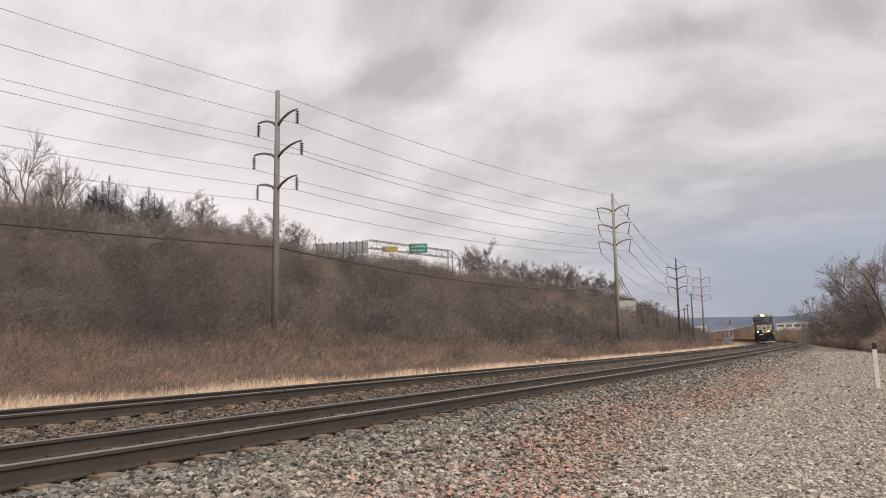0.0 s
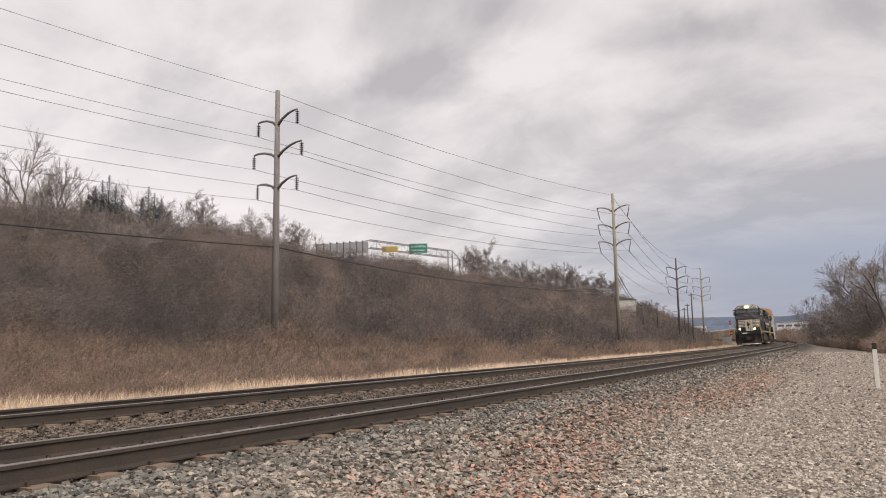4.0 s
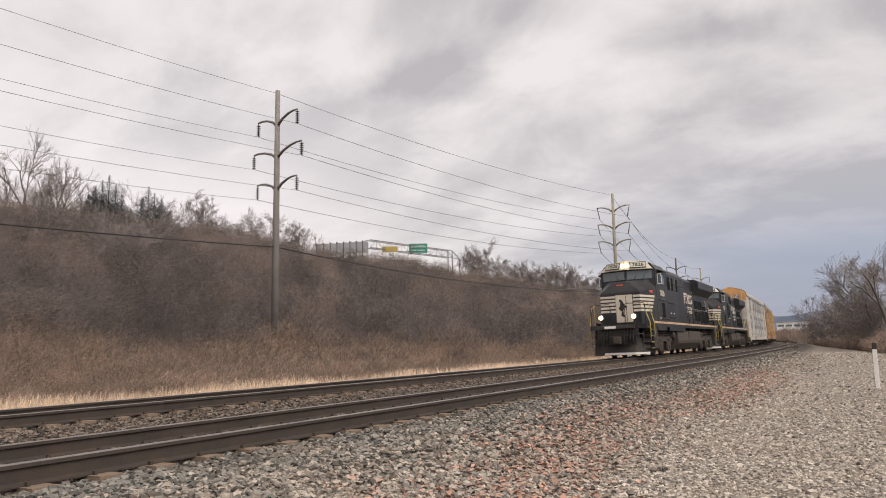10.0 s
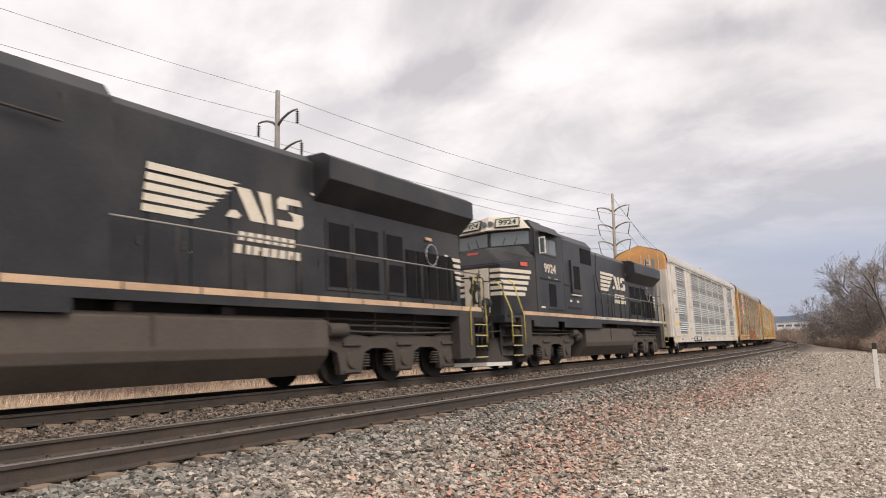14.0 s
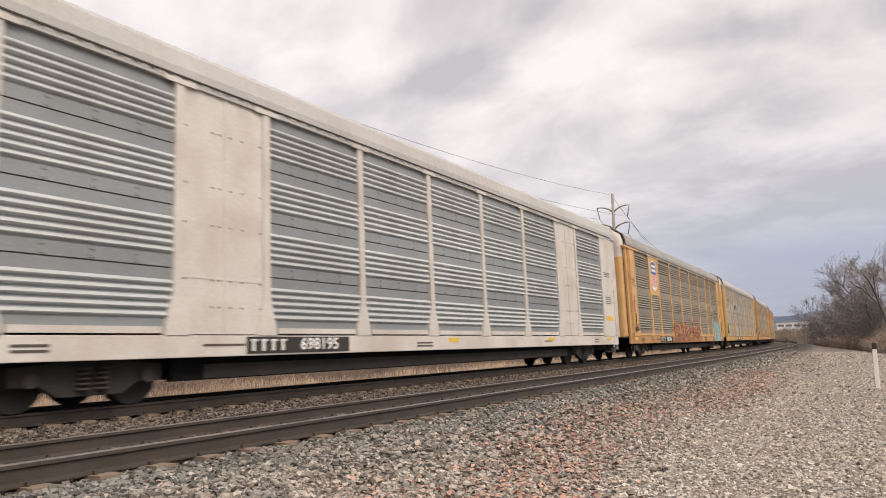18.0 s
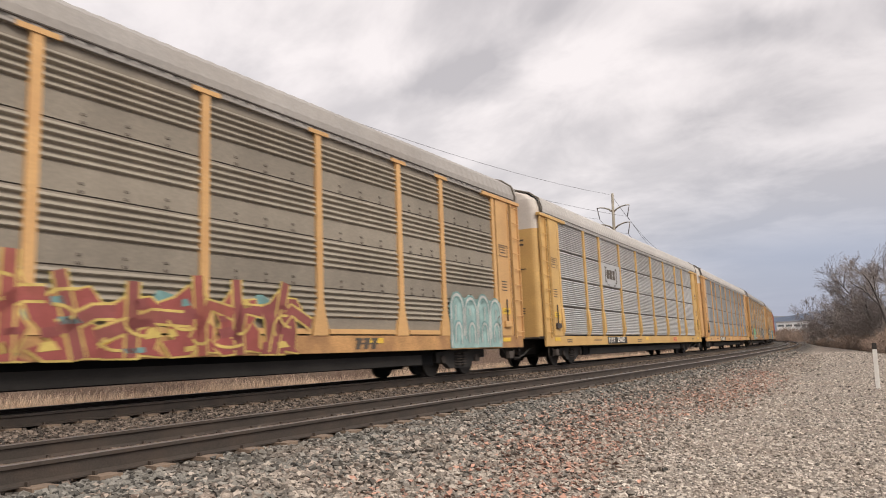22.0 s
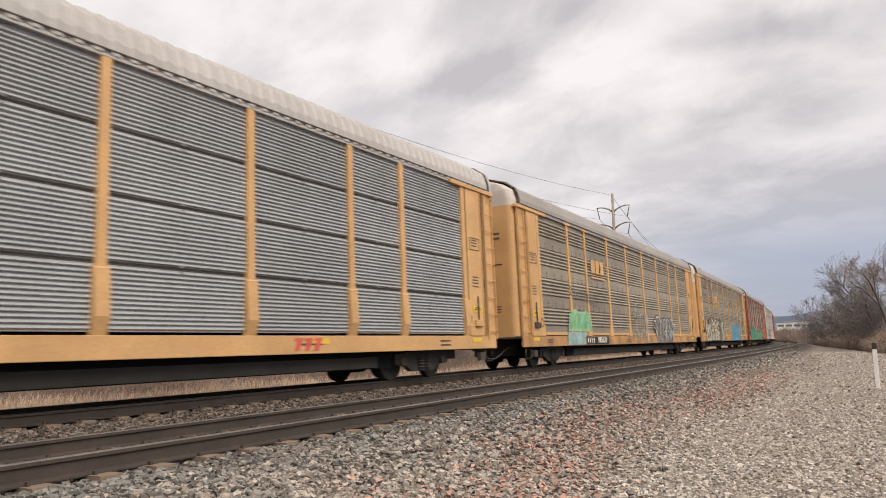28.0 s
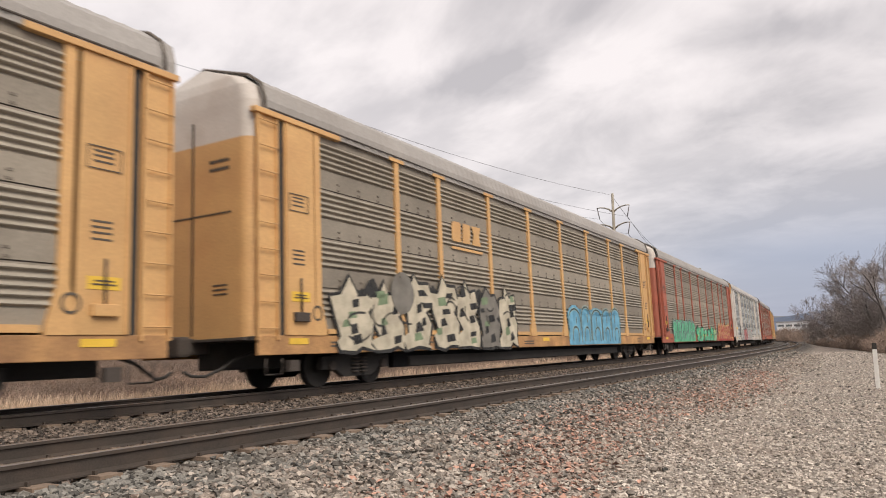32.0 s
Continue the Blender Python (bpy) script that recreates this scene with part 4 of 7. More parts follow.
# ---- pole line ----
def arm_bar(side, length, z, drop):
    """A davit arm that rises and curves out from the pole along local y."""
    return [(0, side * 0.12, z - 0.35), (0, side * length * 0.25, z - 0.02), (0, side * length * 0.55, z + 0.22), (0, side * length * 0.8, z + 0.30), (0, side * length, z + 0.28)]


def pole_thing(x, y, z0, h, turn, wood, arms, label, insulator="string", r=0.24, name="power_pole"):
    p = thing(name, label, "utility pole", "pole line beside the railway", pose(x, y, z0, 0, 0, turn))
    part("pole", add_tube(bmesh.new(), [(0, 0, -0.5), (0, 0, h * 0.5), (0, 0, h)], r, 12, r * 0.6), wood, p)
    tips = []
    for z, length in arms:
        for side in (-1, 1):
            a = part("arm", add_tube(bmesh.new(), arm_bar(side, length, z, 0), 0.10, 8, 0.06), wood, p)
            ty = side * length
            if insulator == "string":
                bm = add_tube(bmesh.new(), [(0, ty, z + 0.28), (0, ty, z - 0.72)], 0.03, 6)
                for k in range(6):
                    zz = z + 0.10 - k * 0.146
                    add_tube(bm, [(0, ty, zz + 0.035), (0, ty, zz), (0, ty, zz - 0.02)], 0.05, 10, 0.15)
                part("insulator", bm, M_INSUL, a)
                tips.append((ty, z - 0.74))
            else:
                part("insulator", add_tube(bmesh.new(), [(0, ty, z + 0.28), (0, ty - side * 0.28, z - 1.1)], 0.055, 6), M_INSUL, a)
                tips.append((ty - side * 0.28, z - 1.12))
    m = p.matrix_basis
    return p, [m @ Vector((0, ty, z)) for ty, z in tips] + [m @ Vector((0, 0.15, h - 0.15))], m @ Vector((0, -0.2, h * 0.40))


P1, P2, P3, P4 = spot(486, 50.5), spot(1096, 89.6), spot(1204, 158), spot(1247, 205)
P0 = (-24.7, 35.2)
ARMS = [(15.55, 2.30), (13.25, 2.80), (10.95, 2.30)]
turn1 = -11.3
turn2 = math.degrees(math.atan2(P3[1] - P1[1], P3[0] - P1[0]))
turn3 = math.degrees(math.atan2(P4[1] - P2[1], P4[0] - P2[0]))
L1 = pole_thing(*P1, 1.0, 17.7, turn1, M_STEELPOLE, ARMS, "tall weathered grey pole with six curved arms and insulator strings", r=0.27)
L2 = pole_thing(*P2, 1.4, 17.3, turn2, M_TANPOLE, [(15.4, 2.0), (13.3, 2.0), (11.2, 2.0)], "tall tan pole with curved arms and slanting insulators", "post", 0.26)
L3 = pole_thing(*P3, -0.4, 18.2, turn3, M_DARKPOLE, [(16.0, 2.0), (14.0, 2.3), (11.9, 2.0)], "tall dark pole with upswept arms behind the bank", "post", 0.25)
L4 = pole_thing(*P4, -0.4, 20.2, turn3, M_TANPOLE, [(17.3, 2.3), (15.0, 2.3), (12.8, 2.3)], "distant tan pole with upswept arms", "post", 0.27)
L0 = pole_thing(*P0, 0.04, 17.7, -23.7, M_STEELPOLE, ARMS, "tall weathered grey pole with six curved arms and insulator strings", r=0.27)


def wire(a, b, sag, r=0.014, label="thin aluminium power wire sagging between the poles", name="power_wire", n=14):
    pts = [a.lerp(b, k / n) - Vector((0, 0, 4 * sag * (k / n) * (1 - k / n))) for k in range(n + 1)]
    ob = part(name, add_tube(bmesh.new(), pts, r, 5), M_CABLE if name == "telephone_cable" else M_WIRE, None)
    return tagged(ob, label, "wire", "wires of the pole line")


for A, B, sag, r in ((L0, L1, 1.15, 0.012), (L1, L2, 0.75, 0.017), (L2, L3, 1.6, 0.022), (L3, L4, 0.8, 0.026)):
    for a, b in zip(A[1], B[1]):
        wire(a, b, sag, r)
wire(Vector((*P0, 6.5)), Vector((*P1, 7.6)), 0.6, 0.035, "thick black telephone cable strung on the poles", "telephone_cable")
wire(Vector((*P1, 7.6)), Vector((*P2, 6.8)), 0.9, 0.04, "thick black telephone cable strung on the poles", "telephone_cable")

# small wooden poles and their cable towards the end of the bank
small = []
for px, ytop, ybot, dist in ((1141, 537, 575, 150), (1166, 535, 575, 175), (1214, 545, 590, 190), (1220, 538, 590, 185), (1228, 519, 600, 160)):
    x, y = spot(px, dist)
    depth = dist * math.cos(math.atan((px - 784) / 1284.7))
    top = EYE_Z + (603 - (px - 1100) * 0.016 - ytop) / 1284.7 * depth
    g = float(ground_z(x, y))
    q = thing("wooden_pole", "slim dark wooden pole carrying a cable", "utility pole", "wooden poles", pose(x, y, g))
    part("pole", add_tube(bmesh.new(), [(0, 0, -0.4), (0, 0, top - g)], 0.17, 8, 0.12), M_DARKPOLE, q)
    part("crossarm", boxes((-0.06, 0.06, -0.6, 0.6, top - g - 0.5, top - g - 0.36)), M_DARKPOLE, q)
    small.append(Vector((x, y, top - 0.3)))
wire(L2[2] + Vector((0, 0, 0.6)), small[0], 1.0, 0.05, "thick black telephone cable strung on the poles", "telephone_cable")
wire(L2[2], small[0] - Vector((0, 0, 0.5)), 1.2, 0.04, "thick black telephone cable strung on the poles", "telephone_cable")
wire(small[0], small[1], 0.7, 0.05, "thick black telephone cable strung on the poles", "telephone_cable")
wire(small[1], small[2], 1.2, 0.045, "thick black telephone cable strung on the poles", "telephone_cable")

# ---- highway on the crest: sign gantry, noise barrier ----
def at_view(px, py, dist):
    """The point on a sight line, dist metres out on the level."""
    x, y = spot(px, dist, py)
    w = CAM_POSE.to_3x3() @ Vector(((px - 784) / 1284.7, (441 - py) / 1284.7, -1))
    return Vector((x, y, EYE_Z + w.z / math.hypot(w.x, w.y) * dist))


GA, GB = at_view(655, 440, 138), at_view(800, 432, 156)
gantry = thing("sign_gantry", "grey steel truss gantry over the highway on the bank", "sign gantry")
zt = (GA.z + GB.z) / 2 + 0.1
GA, GB = Vector((GA.x, GA.y, zt)), Vector((GB.x, GB.y, zt))
GD = (GB - GA).normalized()
GN = Vector((-GD.y, GD.x, 0))
for lift in (0, -1.5):
    part("chord", add_tube(bmesh.new(), [GA + Vector((0, 0, lift)), GB + Vector((0, 0, lift))], 0.09, 6), M_GANTRY, gantry)
    part("chord", add_tube(bmesh.new(), [GA + GN * 1.2 + Vector((0, 0, lift)), GB + GN * 1.2 + Vector((0, 0, lift))], 0.09, 6), M_GANTRY, gantry)
nb = 14
bm = bmesh.new()
for k in range(nb):
    a, b = GA.lerp(GB, k / nb), GA.lerp(GB, (k + 1) / nb)
    add_tube(bm, [a, b + Vector((0, 0, -1.5))] if k % 2 else [a + Vector((0, 0, -1.5)), b], 0.05, 5)
    add_tube(bm, [b, b + Vector((0, 0, -1.5))], 0.04, 5)
part("lattice", bm, M_GANTRY, gantry)
for q in (GB, GB + GN * 1.2, GB + GD * 2.5 + Vector((0, 0, -1.7))):
    g = float(ground_z(q.x, q.y))
    part("leg", add_tube(bmesh.new(), [(q.x, q.y, g - 0.3), (q.x, q.y, q.z)], 0.13, 6), M_GANTRY, gantry)
part("brace", tubes(([GB, GB + GD * 2.5 + Vector((0, 0, -1.7))], 0.08), ([GB + Vector((0, 0, -1.5)), GB + GD * 2.5 + Vector((0, 0, -1.7))], 0.07)), M_GANTRY, gantry)
SX = at_view(740, 441, 148)
face = (Vector((0, 0, EYE_Z)) - SX).to_2d().to_3d().normalized()
sm = Matrix.LocRotScale((SX.x + face.x, SX.y + face.y, SX.z), Euler((radians(90), 0, math.atan2(face.x, -face.y))), None)
sign = thing("highway_sign", "green highway sign with white lettering on the gantry", "road sign", m=sm)
part("panel", boxes((-1.9, 1.9, -1.0, 1.0, -0.05, 0), bevel=0.02), M_GREEN, sign)
part("border", boxes((-1.82, 1.82, 0.90, 0.94, 0.0, 0.012), (-1.82, 1.82, -0.94, -0.90, 0.0, 0.012), (-1.84, -1.80, -0.94, 0.94, 0.0, 0.012), (1.80, 1.84, -0.94, 0.94, 0.0, 0.012)), M_WHITE, sign)
for words, size, yy in (("State Hill Rd", 0.60, 0.38), ("EXIT 1/4 MILE", 0.46, -0.42)):
    me = text_mesh(words, size, 0.012)
    me.transform(Matrix.Translation((0, yy, 0.01)))
    part("lettering", me, M_WHITE, sign)
YX = at_view(690, 441, 141)
yel = thing("highway_sign", "yellow highway sign half hidden by branches on the gantry", "road sign", m=Matrix.LocRotScale(YX, Euler((radians(90), 0, math.atan2(face.x, -face.y))), None))
part("panel", boxes((-1.5, 1.5, -0.62, 0.5, -0.05, 0), bevel=0.02), M_SIGNYEL, yel)
barrier = thing("noise_barrier", "grey slatted barrier along the highway on the bank", "barrier")
BA, BB = at_view(560, 432, 128), at_view(652, 426, 136)
nb = 8
for k in range(nb):
    a, b = BA.lerp(BB, k / nb), BA.lerp(BB, (k + 1) / nb)
    h = math.atan2(b.y - a.y, b.x - a.x)
    ln = (b - a).to_2d().length
    mm = pose(a.x, a.y, a.z, 0, 0, math.degrees(h))
    o = part("panel", boxes((0.06, ln - 0.06, -0.04, 0.04, -2.2, 0)), M_GALV, barrier)
    o.matrix_basis = mm
    o = part("post", boxes((-0.07, 0.07, -0.09, 0.09, -4.0, 0.1)), M_DARKPOLE, barrier)
    o.matrix_basis = mm

# ---- house at the bank's end, works beyond the line, far ridge ----
M_SIDING = material("house_siding", (0.62, 0.60, 0.56), 0.7, 0, 0.1, 1, 10, None)
M_ROOFING = material("house_roofing", (0.16, 0.14, 0.13), 0.85, 0, 0.2, 1, 10, None)
M_WORKS = material("works_cladding", (0.66, 0.66, 0.66), 0.6, 0, 0.08, 0.2, 2, None)
# the ridge's blue is aerial haze painted into its base colour
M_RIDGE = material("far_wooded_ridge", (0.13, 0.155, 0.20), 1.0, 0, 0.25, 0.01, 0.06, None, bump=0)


def gable_house(c, w, d, h, turn):
    g = float(ground_z(c.x, c.y))
    ho = thing("house", "pale two-storey house with a dark roof beyond the bank", "house", m=pose(c.x, c.y, g, 0, 0, turn))
    z = c.z - g
    part("wall", boxes((-w / 2, w / 2, -d / 2, d / 2, -0.5, z)), M_SIDING, ho)
    part("roof", prism([(-d / 2 - 0.4, z), (d / 2 + 0.4, z), (0, z + h)], "x", -w / 2 - 0.3, w / 2 + 0.3), M_ROOFING, ho)
    for i in (-1, 0, 1):
        win = part("window", boxes((i * w * 0.3 - 0.5, i * w * 0.3 + 0.5, -d / 2 - 0.05, -d / 2 + 0.02, z - 2.0, z - 0.7)), M_GLASS, ho)
        part("sill", boxes((i * w * 0.3 - 0.6, i * w * 0.3 + 0.6, -d / 2 - 0.12, -d / 2, z - 2.12, z - 2.0)), M_WHITE, win)
    return ho


gable_house(at_view(1109, 531, 190), 3.0, 4.0, 0.5, 20)


def works(px0, px1, dist, ytop, ybot, storeys, label):
    a, b = at_view(px0, ytop, dist), at_view(px1, ytop, dist)
    h = math.atan2(b.y - a.y, b.x - a.x)
    ln = (b - a).to_2d().length
    g = -2.0
    wk = thing("works_building", label, "industrial building", m=pose(a.x, a.y, g, 0, 0, math.degrees(h)))
    z = a.z - g
    part("wall", boxes((0, ln, 0, 24, 0, z)), M_WORKS, wk)
    part("roof", boxes((-0.4, ln + 0.4, -0.4, 24.4, z, z + 0.5)), M_GALV, wk)
    for s in range(storeys):
        z0 = z * (s + 0.35) / storeys
        n = max(3, int(ln / 9))
        for k in range(n):
            part("window", boxes((ln * (k + 0.12) / n, ln * (k + 0.88) / n, -0.08, 0.02, z0, z0 + z * 0.3 / storeys)), M_GLASS, wk)


works(1374, 1418, 520, 571, 588, 3, "long white industrial building with bands of windows")
works(1400, 1440, 700, 569, 588, 2, "pale industrial building far beyond the line")
works(1222, 1250, 640, 577, 592, 2, "pale industrial building far beyond the line")


def ridge():
    rs = np.random.RandomState(3)
    n = 140
    top, base = [], []
    for k in range(n + 1):
        a = radians(-25 + 60 * k / n)
        hgt = 62 + 14 * math.sin(k * 0.13) + 10 * math.sin(k * 0.31 + 1) + rs.uniform(-1.5, 1.5)
        hgt *= 1.0 - 0.35 * min(max((k / n * 60 - 25) - 7, 0) / 14, 1) - 0.3 * max(0, 1 - abs(k / n * 60 - 26) / 6)
        top.append((1900 * math.cos(a), 1900 * math.sin(a), hgt))
        base.append((1700 * math.cos(a), 1700 * math.sin(a), -6))
    back = [(2300 * math.cos(radians(-25 + 60 * k / n)), 2300 * math.sin(radians(-25 + 60 * k / n)), -6) for k in range(n + 1)]
    v = base + top + back
    m = n + 1
    f = [(i, i + 1, m + i + 1, m + i) for i in range(n)] + [(m + i, m + i + 1, 2 * m + i + 1, 2 * m + i) for i in range(n)]
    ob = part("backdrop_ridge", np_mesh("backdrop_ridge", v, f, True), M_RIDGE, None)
    tagged(ob, "low blue-grey wooded ridge on the horizon", "hill", kind="structure")


ridge()

# ---- lineside: marker post, signals ----
mp = spot(1554, 21.4, 685)
post = thing("marker_post", "white wooden marker post with a black top in the gravel", "marker post", m=pose(mp[0], mp[1], float(ground_z(*mp)), 0, 2.5, 0))
part("shaft", boxes((-0.05, 0.05, -0.05, 0.05, -0.2, 0.97), bevel=0.006), M_WHITE, post)
part("cap", boxes((-0.052, 0.052, -0.052, 0.052, 0.97, 1.13), bevel=0.006), M_DARK, post, "black painted top")
for px, py0, py1, dist in ((1292, 568, 605, 210), (1294, 586, 606, 180)):
    a, b = at_view(px, py0, dist), at_view(px, py1, dist)
    g = float(ground_z(a.x, a.y))
    sg = thing("railway_signal", "dark trackside signal showing red", "railway signal", "railway signals", pose(a.x, a.y, g, 0, 0, math.degrees(math.atan2(a.y, a.x))))
    z = a.z - g
    part("mast", add_tube(bmesh.new(), [(0, 0, -0.3), (0, 0, z)], 0.09, 8), M_GALV, sg)
    hd = part("head", boxes((-0.12, 0.12, -0.22, 0.22, z - 1.0, z), bevel=0.03), M_DARK, sg)
    part("lamp", add_tube(bmesh.new(), [(-0.16, 0, z - 0.5), (-0.12, 0, z - 0.5)], 0.11, 12), M_SIGNAL, hd, "red signal lamp")
    part("hood", add_tube(bmesh.new(), [(-0.36, 0, z - 0.48), (-0.12, 0, z - 0.48)], 0.13, 10, cap=False), M_DARK, hd)

cab = thing("relay_cabinet", "small grey relay cabinet beside the signals", "cabinet", m=pose(*spot(1287, 200), float(ground_z(*spot(1287, 200)))))
part("body", boxes((-0.6, 0.6, -0.9, 0.9, 0, 2.1), bevel=0.03), M_GALV, cab)
part("roof", boxes((-0.7, 0.7, -1.0, 1.0, 2.1, 2.2)), M_DARKPOLE, cab)

# ---- rolling stock ----
def mesh_of(bm, material_, name="piece"):
    me = bpy.data.meshes.new(name)
    bm.normal_update()
    bm.to_mesh(me)
    bm.free()
    if material_ is not None:
        me.materials.append(material_)
    return me


def wheel_mesh(r, material_):
    bm = bmesh.new()
    add_tube(bm, [(0, -0.065, 0), (0, 0.05, 0)], r, 24)
    add_tube(bm, [(0, 0.05, 0), (0, 0.075, 0)], r + 0.028, 24)
    add_tube(bm, [(0, -0.12, 0), (0, -0.06, 0)], r * 0.28, 12)
    return mesh_of(bm, material_, "wheel")


WHEEL_BIG, WHEEL_SMALL = wheel_mesh(0.52, M_DARK), wheel_mesh(0.42, M_DARK)


def put_wheels(parent, xs, mesh, r):
    for x in xs:
        for side in (-1, 1):
            w = part("wheel", mesh, None, parent)
            w.matrix_basis = pose(x, side * 0.75, r, 0, 0, 0 if side < 0 else 180)
        part("axle", add_tube(bmesh.new(), [(x, -0.7, r), (x, 0.7, r)], 0.09, 8), M_DARK, parent)


def plate(pts, y, d=0.006):
    """A flat shape on the side that faces -y, its outline in (x, z)."""
    return prism(pts, "y", y, y + d)


def side_bars(rows, y, d=0.006):
    return boxes(*[(x0, x1, y, y + d, z0, z1) for x0, x1, z0, z1 in rows])


def hoop(pts, r, material_, parent, name="handrail", sides=6):
    return part(name, add_tube(bmesh.new(), pts, r, sides), material_, parent)


# -- locomotive truck, three axles, bolted frame with journal housings and springs
def loco_truck(loco, xc, wheelbase=1.97):
    # centre box enlarged and dark, standing in for the shaded void behind the wheels
    t = part("truck", boxes((xc - 2.6, xc + 2.6, -0.62, 0.62, 0.34, 1.0)), M_DARK, loco)
    put_wheels(t, [xc - wheelbase, xc, xc + wheelbase], WHEEL_BIG, 0.52)
    for side in (-1, 1):
        y0, y1 = (-1.22, -1.06) if side < 0 else (1.06, 1.22)
        w = wheelbase
        pts = [(-2.75, 0.78), (-2.70, 1.02), (-2.2, 1.10), (-1.3, 0.98), (-0.7, 1.04), (0.7, 1.04), (1.3, 0.98), (2.2, 1.10), (2.70, 1.02), (2.75, 0.78)]
        low = []
        for c in (w, 0, -w):
            low += [(c + 0.70, 0.74), (c + 0.46, 0.66), (c + 0.38, 0.40), (c + 0.34, 0.22), (c - 0.34, 0.22), (c - 0.38, 0.40), (c - 0.46, 0.66), (c - 0.70, 0.74)]
        fr = part("side_frame", prism([(xc + a, z) for a, z in pts + low], "y", y0, y1, 0.012), M_GRIME, t)
        yo = y0 - 0.05 if side < 0 else y1 + 0.05
        for c in (-w, 0, w):
            part("journal_cap", add_tube(bmesh.new(), [(xc + c, (y0 + y1) / 2, 0.52), (xc + c, yo, 0.52)], 0.17, 14), M_GRIME, fr)
            part("keeper", boxes((xc + c - 0.27, xc + c + 0.27, min(y0, yo + 0.02), max(y1, yo - 0.02), 0.25, 0.31), bevel=0.01), M_GRIME, fr)
            part("lip", boxes((xc + c - 0.3, xc + c + 0.3, min(y0, yo), max(y1, yo), 0.80, 0.88), bevel=0.01), M_GRIME, fr)
        for c in (-w + 0.55, -0.55, 0.55, w - 0.55):
            bm = bmesh.new()
            for k in range(5):
                add_tube(bm, [(xc + c, (y0 + y1) / 2, 0.36 + k * 0.06), (xc + c, (y0 + y1) / 2, 0.39 + k * 0.06)], 0.11, 10)
            part("spring", bm, M_GRIME, fr)
        for c in (-2.55, 2.55):
            part("brake_cylinder", add_tube(bmesh.new(), [(xc + c - 0.3, yo, 1.12), (xc + c + 0.3, yo, 1.12)], 0.15, 12), M_GRIME, fr)
        part("pipe", add_tube(bmesh.new(), [(xc - 2.3, yo, 1.10), (xc, yo, 1.07), (xc + 2.3, yo, 1.10)], 0.022, 5), M_GRIME, fr)


def coupler(parent, x, d):
    bm = boxes((min(x, x + d * 0.45), max(x, x + d * 0.45), -0.12, 0.12, 0.72, 1.0), bevel=0.03)
    add_box(bm, min(x - d * 0.28, x), max(x - d * 0.28, x), -0.18, 0.16, 0.68, 1.04, bevel=0.05)
    return part("coupler", bm, M_GRIME, parent)


def hose(parent, x, y, d):
    return part("air_hose", add_tube(bmesh.new(), [(x + d * 0.5, y - 0.3, 0.72), (x + d * 0.1, y - 0.25, 0.60), (x - d * 0.15, y - 0.2, 0.45), (x - d * 0.4, y - 0.1, 0.34), (x - d * 0.62, y, 0.36), (x - d * 0.78, y, 0.44)], 0.03, 6), M_DARK, parent)


